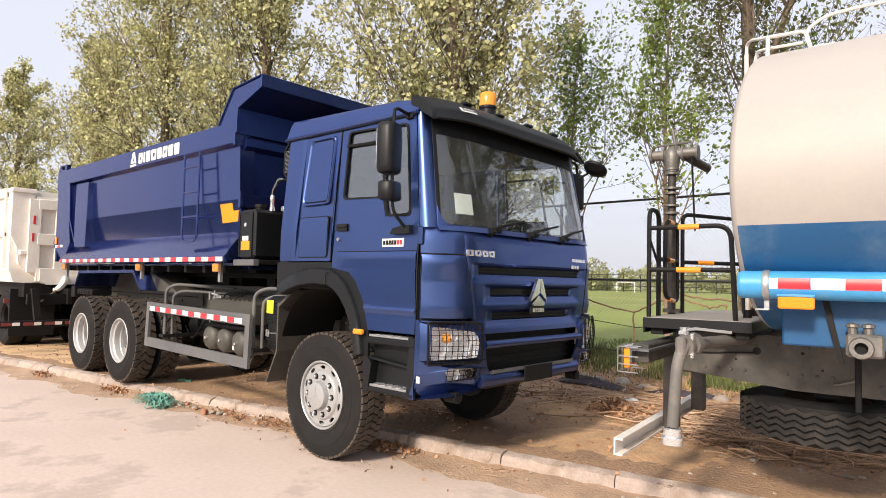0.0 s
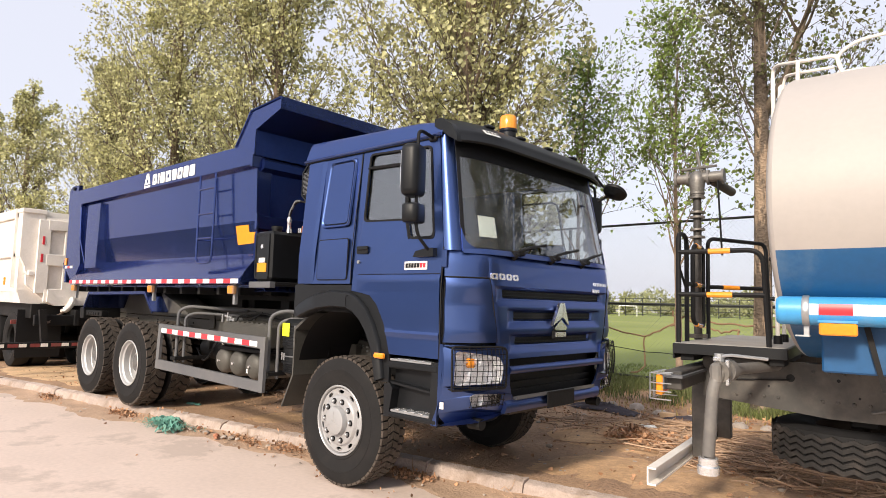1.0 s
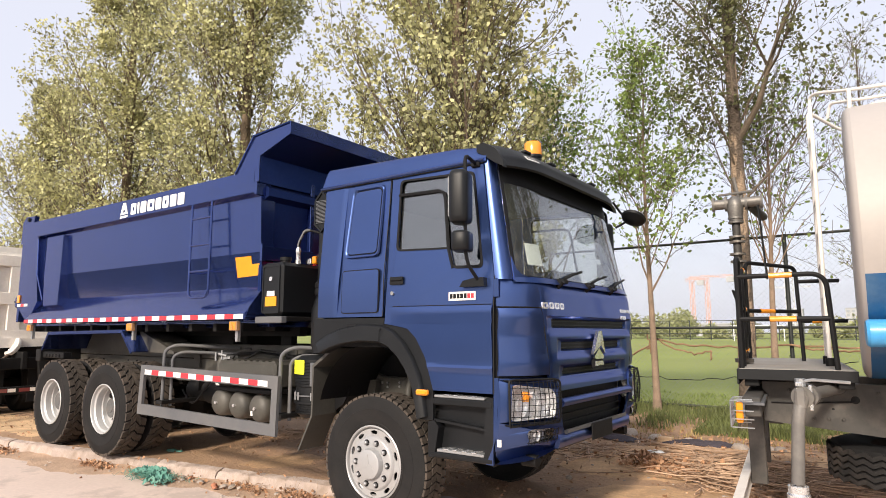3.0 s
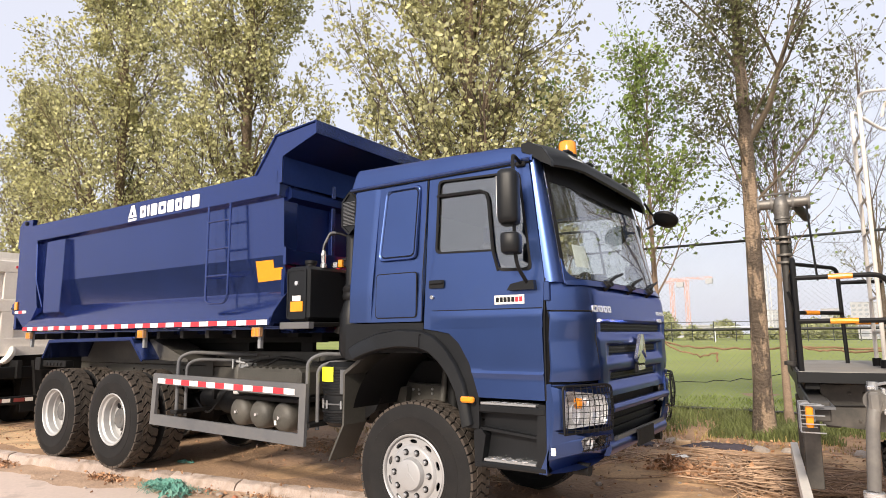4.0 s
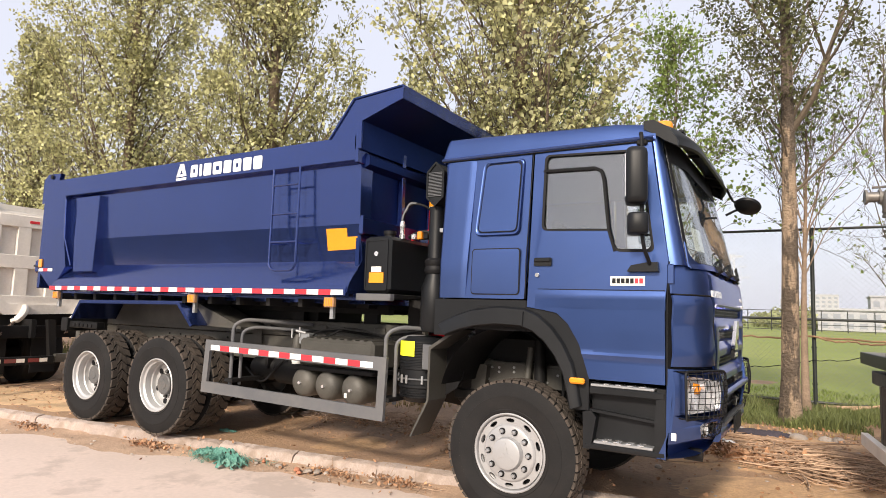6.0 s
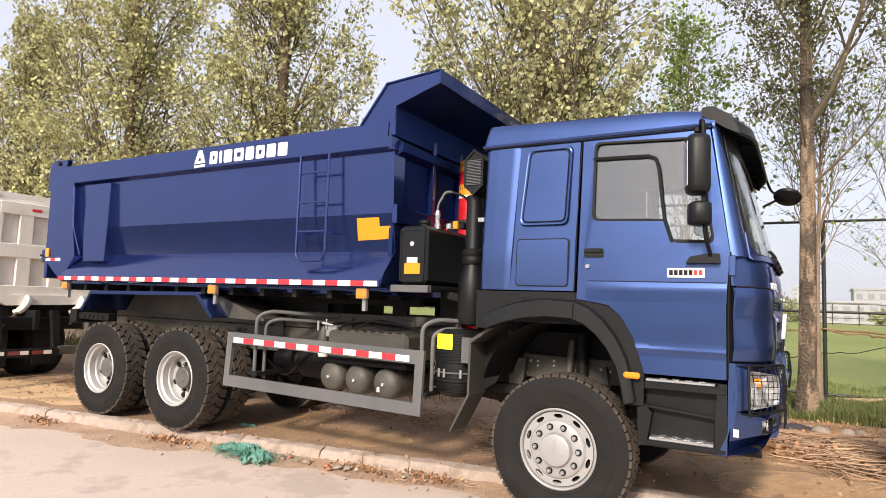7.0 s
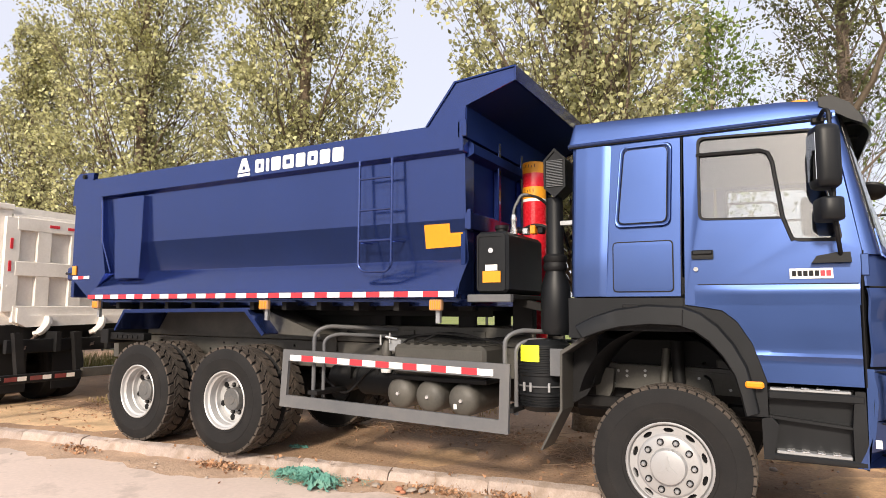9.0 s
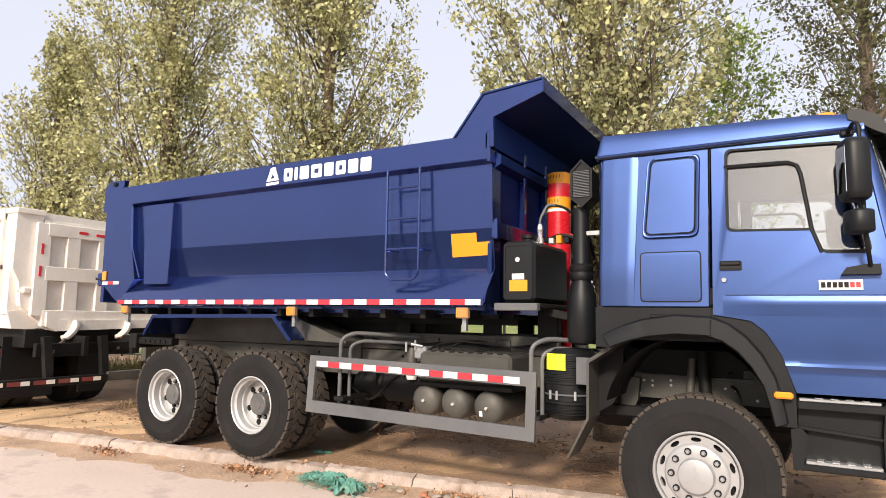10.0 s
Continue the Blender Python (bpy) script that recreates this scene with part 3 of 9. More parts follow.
def tree(at, seed, height, trunk_r, first, spread, nleaf, leaf_size, leaf, bark, label, lean=(0, 0), rise=0.75, limbs=26, forks=(), low=None, bare=0.0, column=None, taper=0.85, stout=1.0):
    """A tree: tapered trunk, limbs and twigs, and a crown of single leaves round the twigs."""
    r = random.Random(seed)
    base = Vector(at)
    t = thing("tree", at, label, "tree", "row of trees")
    n = 14
    mid = []
    for i in range(n + 1):
        k = i / n
        mid.append(base + Vector((lean[0] * k + 0.10 * math.sin(3.1 * k + seed) * k, lean[1] * k + 0.10 * math.cos(2.3 * k + seed) * k, -0.05 + (height + 0.05) * k)))
    rad = [trunk_r * (1.0 - 0.93 * (i / n) ** taper) * (1.35 if i == 0 else 1.0) + 0.006 for i in range(n + 1)]
    part("trunk", Geo().tube(mid, rad, 12), bark, t, smooth=60)

    def along(k):
        f = k * n
        i = min(n - 1, int(f))
        return mid[i].lerp(mid[i + 1], f - i), rad[i] + (rad[i + 1] - rad[i]) * (f - i)
    big, twigs, tips = Geo(), Geo(), []
    low = first if low is None else low

    def outside(q, slack=1.0):
        """Past the ragged outline of a columnar crown."""
        if column is None:
            return False
        d = q - base
        kz = max(0.0, d.z - low) / (height - low)
        az = math.atan2(d.y, d.x)
        edge = min(1.0, 0.55 + 1.9 * kz) * (1.0 - 0.75 * max(0.0, kz - 0.62) / 0.38)
        edge *= 0.93 + 0.09 * math.sin(3 * az + 1.7 * d.z + seed) + 0.08 * math.sin(5 * az - 3.3 * d.z + 2.0 * seed)
        return math.hypot(d.x, d.y) > column * edge * slack

    def branch(p, d, length, rr, depth):
        pts, q, dd = [p.copy()], p.copy(), d.copy()
        m = 5 if depth < 2 else 3
        for i in range(m):
            dd = (dd + Vector((r.gauss(0, 0.13), r.gauss(0, 0.13), r.gauss(0.05, 0.09)))).normalized()
            q = q + dd * (length / m)
            if outside(q) and len(pts) > 1:
                break
            pts.append(q.copy())
        m = len(pts) - 1
        rs = [max(0.0035, rr * (1 - 0.85 * i / m)) for i in range(m + 1)]
        (big if depth == 0 else twigs).tube(pts, rs, 6 if depth == 0 else 3)
        if depth == 2:
            tips.append((pts[1:], length))
            return
        for i in range(7 if depth == 0 else 4):
            k = r.uniform(0.2, 1.0) if depth else r.uniform(0.25, 1.0)
            f = k * m
            i0 = min(m - 1, int(f))
            s = pts[i0].lerp(pts[i0 + 1], f - i0)
            side = Vector((r.gauss(0, 1), r.gauss(0, 1), r.gauss(0.25, 0.6))).normalized()
            nd = (dd * 0.75 + side * (0.8 if column is None else 0.62)).normalized()
            branch(s, nd, length * r.uniform(0.32, 0.55), rs[i0] * 0.55, depth + 1)
        tips.append((pts[m // 2:], length))

    for i in range(limbs if column else 0):
        # limbs that climb steeply to places spread through a tall narrow crown
        zt = low + 0.9 + (height - low - 0.9) * (i + r.random()) / limbs
        kz = (zt - low) / (height - low)
        wide = column * min(1.0, 0.55 + 1.9 * kz) * (1.0 - 0.75 * max(0.0, kz - 0.62) / 0.38)
        az, rad_t = i * 2.4 + r.uniform(-0.4, 0.4), wide * math.sqrt(r.uniform(0.12, 0.95))
        zs = max(low * 0.85, zt - 0.5 - rad_t * r.uniform(1.2, 2.0))
        p, rr = along(min(0.95, zs / height))
        q = base + Vector((lean[0] * kz + math.cos(az) * rad_t, lean[1] * kz + math.sin(az) * rad_t, zt))
        branch(p, (q - p).normalized(), (q - p).length * 0.85, rr * r.uniform(0.22, 0.36), 0)
    for i in range(0 if column else limbs):
        k = (low + (height * 0.96 - low) * ((i + r.random() * 0.8) / limbs)) / height
        p, rr = along(k)
        az = i * 2.4 + r.uniform(-0.5, 0.5)
        up = rise + 0.35 * (k - 0.3) + r.uniform(-0.12, 0.12)
        d = Vector((math.cos(az), math.sin(az), math.tan(up))).normalized()
        length = spread * (1.15 - 0.75 * abs(k - 0.42) * 1.3) * r.uniform(0.75, 1.25)
        branch(p, d, max(0.5, length), rr * r.uniform(0.32, 0.5) * stout, 0)
    for k, d, length, share in forks:
        p, rr = along(k)
        branch(p, Vector(d).normalized(), length, rr * share, 0)
    part("limb", big, TWIG_BARK if bark is BARK_PALE else bark, t, smooth=60)
    tagged(part("twig", twigs, TWIG_BARK, t, smooth=0), kind="stuff")
    rg = np.random.default_rng(seed)
    pts = []
    per = max(1, int(nleaf / max(1, len(tips))))
    for ps, length in tips:
        if r.random() < bare:
            continue
        for _ in range(max(1, int(per * (r.uniform(0.5, 1.5) if column is None else r.choice((0.3, 0.7, 1.1, 2.0)))))):
            f = r.random() * (len(ps) - 1)
            i0 = min(len(ps) - 2, int(f)) if len(ps) > 1 else 0
            q = ps[i0].lerp(ps[min(i0 + 1, len(ps) - 1)], f - i0)
            s = 0.07 + 0.035 * length if column is None else 0.06 + 0.03 * length
            q = q + Vector((r.gauss(0, s), r.gauss(0, s), r.gauss(0, s)))
            if not outside(q, 1.06):
                pts.append(tuple(q - base))
    ob = new("crown", leaf_mesh("crown", pts, leaf_size, seed, leaf))
    ob.parent = t
    tagged(ob, "dense crown of small single leaves", kind="stuff")
    return t


OLIVE = "tall poplar with dense olive-green young leaves behind the lorry"
for i, (x, y, h, wide, nl, size) in enumerate([(-1.50, 3.55, 11.0, 2.25, 50000, 0.066), (-6.50, 3.4, 11.5, 1.88, 41000, 0.068), (-10.95, 3.4, 12.5, 2.35, 54000, 0.072), (-14.75, 3.3, 8.45, 1.85, 22000, 0.078),
                                               (-20.9, 2.8, 8.9, 1.7, 16000, 0.09), (-25.5, 2.4, 9.0, 1.8, 12000, 0.10), (-30.5, 1.9, 9.0, 1.8, 11000, 0.11), (-36, 1.3, 9.5, 1.8, 11000, 0.11)]):
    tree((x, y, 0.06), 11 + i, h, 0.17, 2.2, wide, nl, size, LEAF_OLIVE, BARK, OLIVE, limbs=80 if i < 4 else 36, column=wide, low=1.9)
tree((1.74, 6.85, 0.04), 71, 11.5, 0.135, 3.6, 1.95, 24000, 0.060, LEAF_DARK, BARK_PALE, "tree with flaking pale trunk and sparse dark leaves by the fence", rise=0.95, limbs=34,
     forks=((0.405, (0.62, 0.1, 1.30), 3.6, 0.60), (0.52, (-0.5, -0.3, 1.3), 2.6, 0.35)), bare=0.12, taper=1.25, stout=0.5, lean=(0.15, 0.0))
# row carried on past the tanker, mostly unseen, for the windscreen to reflect
for i, (x, y, h) in enumerate(((6.4, 7.3, 10.0), (11.0, 7.9, 10.5), (15.6, 8.5, 10.0))):
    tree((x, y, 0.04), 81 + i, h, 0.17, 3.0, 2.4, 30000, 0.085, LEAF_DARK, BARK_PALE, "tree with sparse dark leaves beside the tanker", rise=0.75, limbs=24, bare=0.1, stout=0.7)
for i, (x, y, h, nl) in enumerate([(-0.30, 8.9, 6.9, 5200), (-2.5, 8.8, 6.6, 5200), (1.93, 8.5, 5.2, 900)]):
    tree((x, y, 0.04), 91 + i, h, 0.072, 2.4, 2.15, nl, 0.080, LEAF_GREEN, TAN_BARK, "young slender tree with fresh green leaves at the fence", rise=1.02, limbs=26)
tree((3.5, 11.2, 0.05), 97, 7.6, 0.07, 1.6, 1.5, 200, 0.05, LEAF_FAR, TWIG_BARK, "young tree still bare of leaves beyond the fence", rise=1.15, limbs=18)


# ---- the blue dump lorry ----
CY = 1.26            # its middle line
lorry = thing("dump_truck", (-2.6, CY, 0.0), "dark blue three-axle dump truck parked half on the kerb", "dump truck")


def both(name, make, material, label="", smooth=32, parent=None):
    """The same part on the near and the far side."""
    a = part(name, make(), material, parent or lorry, label, smooth)
    b = part(name, make().mirrored(CY), material, parent or lorry, label, smooth)
    return a, b


# wheels
def lug_ring(g, c, n, y0, y1, r0, r1, share, skew, phase=0.0):
    """Tread blocks round a tyre: n blocks between y0 and y1, standing from r0 to r1."""
    for i in range(n):
        a0 = 2 * math.pi * (i + phase) / n
        a1 = a0 + 2 * math.pi / n * share
        vs = []
        for r, ins in ((r0, 0.0), (r1, 0.12)):
            for y, k in ((y0, 0.0), (y1, skew)):
                for a in (a0 + (a1 - a0) * ins * 0.5, a1 - (a1 - a0) * ins * 0.5):
                    t = a + k * 2 * math.pi / n
                    vs.append((c[0] + r * math.cos(t), y, c[2] + r * math.sin(t)))
        g.add(vs, [(0, 1, 3, 2), (4, 6, 7, 5), (0, 4, 5, 1), (2, 3, 7, 6), (0, 2, 6, 4), (1, 5, 7, 3)])


def tyre_geo(x, y, z):
    """A tyre carcass with its outer face at y, 0.30 wide."""
    R, W = 0.563, 0.30
    t = R - 0.013
    prof = [(0.028, 0.285), (0.012, 0.31), (0.006, 0.33), (0.010, 0.335), (0.000, 0.39), (-0.006, 0.44), (-0.003, 0.442), (0.0, 0.47), (0.010, 0.515), (0.020, 0.538), (0.036, t - 0.003), (0.06, t),
            (W / 2, t + 0.004), (W - 0.06, t), (W - 0.036, t - 0.003), (W - 0.02, 0.538), (W - 0.01, 0.51), (W, 0.44), (W - 0.004, 0.38), (W - 0.03, 0.285)]
    return Geo().lathe([(y + a, r) for a, r in prof], (x, 0, z), 'y', 64, closed=True)


def tread_geo(x, y, z, rough):
    """The tread blocks of that tyre."""
    R, t = 0.563, 0.550
    g, c = Geo(), (x, y, z)
    if rough:
        n = 31
        for s, (a, b) in enumerate(((0.020, 0.084), (0.088, 0.147), (0.153, 0.212), (0.216, 0.280))):
            lug_ring(g, c, n, y + a, y + b, t - 0.016 if s in (0, 3) else t - 0.004, R + (0.002 if s in (0, 3) else 0.006), 0.84, (0.22, 0.55, -0.55, -0.22)[s], 0.5 * (s % 2))
    else:
        n = 52
        for s, (a, b) in enumerate(((0.022, 0.082), (0.088, 0.146), (0.154, 0.212), (0.218, 0.278))):
            lug_ring(g, c, n, y + a, y + b, t - 0.012 if s in (0, 3) else t - 0.004, R - (0.004 if s in (0, 3) else 0), 0.84, (0.1, 0.4, -0.4, -0.1)[s], 0.3 * s)
    return g


def wheel(x, y, z, rough, front):
    """A wheel with its outer face at y, on the near side."""
    k = 1.045

    def disc(prof, seg, cx=x, cz=z, f=k):
        return Geo().lathe([(y + a, r * f) for a, r in prof], (cx, 0, cz), 'y', seg)
    w = part("wheel", disc([(0.03, 0.292), (0.01, 0.292), (0.004, 0.284), (0.010, 0.276), (0.040, 0.268), (0.055, 0.250), (0.125, 0.247), (0.135, 0.236), (0.24, 0.234), (0.24, 0.27)], 56),
             RIM_SILVER if front else RIM_REAR, lorry, "silver-painted steel wheel")
    part("tyre", tyre_geo(x, y, z), RUBBER, w, "black off-road tyre" if rough else "black road tyre")
    tagged(part("tread", tread_geo(x, y, z, rough), TREAD, w, "dusty tread blocks", 0), kind="stuff")
    if front:
        g = Geo()
        holes = []
        for i in range(10):
            a = 2 * math.pi * (i + 0.5) / 10
            holes.append([(0.247 * math.cos(a) + 0.0165 * math.cos(b) * math.cos(a) - 0.037 * math.sin(b) * math.sin(a),
                           0.247 * math.sin(a) + 0.0165 * math.cos(b) * math.sin(a) + 0.037 * math.sin(b) * math.cos(a)) for b in [2 * math.pi * q / 10 for q in range(10)]])
        outline = [(0.276 * math.cos(2 * math.pi * q / 40), 0.276 * math.sin(2 * math.pi * q / 40)) for q in range(40)]
        part("wheel_disc", g.plate(outline, holes, 0.012, lambda u, v, q: (x + u, y + 0.026 + q, z + v)), RIM_SILVER, w, smooth=0)
        part("disc_boss", disc([(0.026, 0.214), (0.006, 0.203), (0.0, 0.193), (0.0, 0.10)], 48), RIM_SILVER, w)
        part("wheel_well", disc([(0.075, 0.001), (0.075, 0.252)], 32), BLACK, w)
        part("hub_cap", disc([(-0.052, 0.001), (-0.052, 0.098), (-0.046, 0.112), (-0.02, 0.119), (0.0, 0.122)], 40), RIM_SILVER, w)
        g = Geo()
        for q in range(3):
            a = radians(90 + 120 * q)
            b = a + radians(60)
            g.prism([(x + 0.082 * math.cos(a), z + 0.082 * math.sin(a)), (x + 0.018 * math.cos(b), z + 0.018 * math.sin(b)), (x + 0.008 * math.cos(a), z + 0.008 * math.sin(a)),
                     (x + 0.018 * math.cos(a - radians(60)), z + 0.018 * math.sin(a - radians(60)))], 'y', y - 0.055, y - 0.051)
        part("emblem", g, RIM_SILVER, w, smooth=0)
        nr, ny = 0.172, -0.022
    else:
        part("wheel_disc", disc([(0.195, 0.001), (0.195, 0.165), (0.18, 0.19), (0.185, 0.24)], 40), RIM_REAR, w)
        part("hub_cap", disc([(0.10, 0.001), (0.10, 0.05), (0.107, 0.055), (0.107, 0.10), (0.115, 0.112), (0.195, 0.12)], 32), RIM_DARK, w)
        nr, ny = 0.150, 0.168
        for i in range(6):
            a = 2 * math.pi * (i + 0.3) / 6
            c = (x + 0.205 * math.cos(a), y + 0.176, z + 0.205 * math.sin(a))
            part("hand_hole", Geo().cyl(c, (c[0], y + 0.186, c[2]), 0.032, seg=12), BLACK, w)
    for i in range(10):
        a = 2 * math.pi * i / 10
        c = (x + nr * math.cos(a), z + nr * math.sin(a))
        nut = part("wheel_nut", disc([(ny - 0.010, 0.001), (ny - 0.010, 0.010), (ny - 0.004, 0.0165), (ny + 0.026, 0.0175)], 6, c[0], c[1], 1.0), STEEL if front else RIM_DARK, w)
        part("washer", disc([(ny + 0.012, 0.016), (ny + 0.012, 0.0245), (ny + 0.026, 0.0255)], 14, c[0], c[1], 1.0), BLACK, nut)
    return w


def far_wheel(x, y, z, rough):
    """A plain wheel seen only from within: inner face at y."""
    w = part("wheel", Geo().lathe([(y + 0.03, 0.285), (y + 0.06, 0.25), (y + 0.2, 0.24), (y + 0.2, 0.001)], (x, 0, z), 'y', 32), RIM_DARK, lorry)
    part("tyre", tyre_geo(x, y, z), RUBBER, w)
    tagged(part("tread", tread_geo(x, y, z, rough), TREAD, w, smooth=0), kind="stuff")


ZF, ZR = 0.572, 0.702
wheel(0.085, 0.03, ZF, False, True)
far_wheel(0.085, 2.46 - 0.36, ZF + 0.025, False)
for x in (-4.39, -5.83):
    wheel(x, 0.005, ZR, True, False)
    far_wheel(x, 0.36, ZR, True)
    far_wheel(x, 2.46 - 0.305, ZR, True)
    far_wheel(x, 2.46 - 0.66, ZR, True)
    part("axle", Geo().cyl((x, 0.4, ZR), (x, 2.06, ZR), 0.11, seg=16), DARK_STEEL, lorry)
    part("differential", Geo().lathe([(CY - 0.22, 0.1), (CY - 0.16, 0.2), (CY, 0.25), (CY + 0.16, 0.2), (CY + 0.22, 0.1)], (x, 0, ZR), 'y', 20), DARK_STEEL, lorry)
part("axle", Geo().cyl((0.085, 0.3, ZF), (0.085, 2.16, ZF + 0.022), 0.07, seg=14), DARK_STEEL, lorry)

# chassis
for y in (0.80, 1.66):
    part("frame_rail", Geo().prism([(-7.0, 1.03), (1.15, 1.03), (1.15, 1.20), (-0.45, 1.215), (-0.85, 1.31), (-7.0, 1.31)], 'y', y - 0.04, y + 0.04), CHASSIS, lorry, smooth=0)
    part("subframe_rail", Geo().box(-6.9, -1.2, y - 0.045, y + 0.035, 1.32, 1.50, 0.006), CHASSIS, lorry)
for x in (-6.6, -5.2, -3.9, -2.6, -1.2, 0.4):
    part("cross_member", Geo().box(x - 0.06, x + 0.06, 0.84, 1.62, 1.06, 1.28, 0.01), CHASSIS, lorry)
rb = random.Random(8)
for x in [-6.4 + 0.23 * i for i in range(30)]:
    if rb.random() < 0.75:
        for z in (1.09, 1.17, 1.25):
            if rb.random() < 0.55:
                part("bolt", Geo().cyl((x + rb.uniform(-0.03, 0.03), 0.748, z), (x, 0.762, z), 0.013, seg=6), DARK_STEEL, lorry)
for x in (-3.55, -2.55, -1.75):
    part("bracket", Geo().box(x - 0.07, x + 0.07, 0.735, 0.757, 1.2, 1.46, 0.006), CHASSIS, lorry)
part("leaf_spring", Geo().box(-0.75, 0.75, 0.60, 0.69, 0.86, 0.95, 0.01), DARK_STEEL, lorry)
part("leaf_spring", Geo().box(-0.5, 0.5, 0.60, 0.69, 0.79, 0.855, 0.01), DARK_STEEL, lorry)
for y in (0.55, 1.83):
    part("leaf_spring", Geo().prism([(-6.2, 0.98), (-5.9, 1.06), (-5.24, 1.12), (-4.6, 1.06), (-4.3, 0.98), (-4.3, 0.92), (-5.24, 0.95), (-6.2, 0.92)], 'y', y + 0.33 if y < 1 else y - 0.33, y + 0.42 if y < 1 else y - 0.42), DARK_STEEL, lorry)
part("shock_absorber", Geo().cyl((0.10, 0.62, 0.8), (0.06, 0.70, 1.42), 0.05, seg=14), DARK_STEEL, lorry)
part("shock_absorber", Geo().cyl((-0.06, 0.62, 0.8), (-0.02, 0.70, 1.36), 0.032, seg=12), CHASSIS, lorry)
part("rail_plate", Geo().prism([(-0.62, 1.02), (0.72, 1.0), (0.72, 1.16), (-0.30, 1.205), (-0.62, 1.205)], 'y', 0.735, 0.755), CHASSIS, lorry, smooth=0)
part("spring_hanger", Geo().prism([(-0.60, 0.86), (-0.52, 0.86), (-0.46, 1.0), (-0.44, 1.18), (-0.60, 1.19)], 'y', 0.66, 0.735), CHASSIS, lorry, smooth=0)
part("brake_chamber", Geo().lathe([(0.50, 0.001), (0.50, 0.06), (0.53, 0.075), (0.58, 0.075), (0.60, 0.06), (0.63, 0.02)], (0.22, 0, 0.93), 'y', 20), DARK_STEEL, lorry)
for x, z in ((-0.42, 1.16), (-0.35, 1.12), (-0.35, 1.16), (-0.2, 1.13), (-0.2, 1.17), (0.22, 1.13), (0.30, 1.12), (0.12, 1.06), (0.45, 1.05), (-0.55, 1.1), (-0.46, 1.05)):
    part("bolt", Geo().cyl((x, 0.722, z), (x, 0.738, z), 0.012, seg=6), STEEL, lorry)
part("brake_hose", Geo().tube(bez([(0.27, 0.72, 1.15), (0.33, 0.55, 1.14), (0.36, 0.5, 0.98), (0.3, 0.45, 0.8)], 0.1), 0.012, 6), BLACK, lorry)
part("engine", Geo().box(-0.9, 0.95, 0.86, 1.60, 0.72, 1.5, 0.08), BLACK, lorry, "dark engine and gearbox block")
part("gearbox", Geo().cyl((-2.2, CY, 1.0), (-0.9, CY, 1.0), 0.2, 0.32, 20), DARK_STEEL, lorry)
part("drive_shaft", Geo().cyl((-4.4, CY, 0.82), (-2.2, CY, 0.95), 0.06, seg=14), DARK_STEEL, lorry)
part("rear_cross_beam", Geo().box(-7.05, -6.95, 0.5, 1.96, 1.02, 1.34, 0.01), CHASSIS, lorry)

# the tipping body
body = part("dump_body", Geo().box(-7.25, -1.62, 0.30, 2.16, 1.70, 1.77, 0.004), BOX_BLUE, lorry, "navy steel tipping body, empty")
XF = -1.60


def wall_geo():
    """The near side wall: rail, upper wall, band that leans in, flared skirt."""
    prof = [(0.045, 3.325), (0.045, 3.085), (0.118, 3.055), (0.140, 2.475), (0.205, 2.120), (-0.022, 1.835), (-0.022, 1.775), (0.03, 1.765), (0.30, 2.02), (0.262, 2.10), (0.20, 2.50), (0.175, 3.06), (0.175, 3.325)]
    return Geo().prism(prof, 'x', -6.80, XF)


both("side_wall", wall_geo, BOX_BLUE, parent=body, smooth=0)
both("rear_post", lambda: Geo().prism([(-7.30, 3.325), (-6.78, 3.325), (-6.76, 3.03), (-6.72, 2.50), (-6.62, 2.10), (-6.84, 1.86), (-6.96, 1.80), (-7.28, 2.02), (-7.30, 2.2)], 'y', 0.048, 0.20), BOX_BLUE, parent=body)
both("rear_post_edge", lambda: Geo().tube([(-6.765, 0.055, 3.04), (-6.725, 0.06, 2.5), (-6.63, 0.12, 2.12)], 0.016, 6), BOX_BLUE, parent=body)
both("stiffener", lambda: Geo().add([(-6.47, 0.06, 3.04), (-5.95, 0.06, 3.04), (-5.95, 0.055, 2.46), (-6.47, 0.055, 2.46), (-6.43, 0.055, 2.03), (-5.97, 0.055, 2.03),
                                      (-6.485, 0.14, 3.04), (-5.938, 0.14, 3.04), (-5.938, 0.16, 2.46), (-6.485, 0.16, 2.46), (-6.44, 0.22, 1.96), (-5.958, 0.22, 2.0)],
                                     [(0, 1, 2, 3), (3, 2, 5, 4), (1, 7, 8, 2), (2, 8, 11, 5), (6, 0, 3, 9), (9, 3, 4, 10), (4, 5, 11, 10), (0, 6, 7, 1), (6, 9, 8, 7), (9, 10, 11, 8)]), BOX_BLUE, parent=body, smooth=0)
both("rail_seam", lambda: Geo().box(-6.80, XF + 0.01, 0.040, 0.045, 3.088, 3.102, 0.0), BOX_BLUE, parent=body)
both("rail_end_plate", lambda: Geo().box(XF - 0.005, XF + 0.03, 0.035, 0.23, 3.06, 3.335, 0.004), BOX_BLUE, parent=body)
both("wall_end_plate", lambda: Geo().prism([(0.115, 3.06), (0.138, 2.475), (0.20, 2.12), (0.02, 1.90), (-0.02, 1.80), (0.30, 1.78), (0.30, 3.06)], 'x', XF - 0.004, XF + 0.012), BOX_BLUE, parent=body, smooth=0)
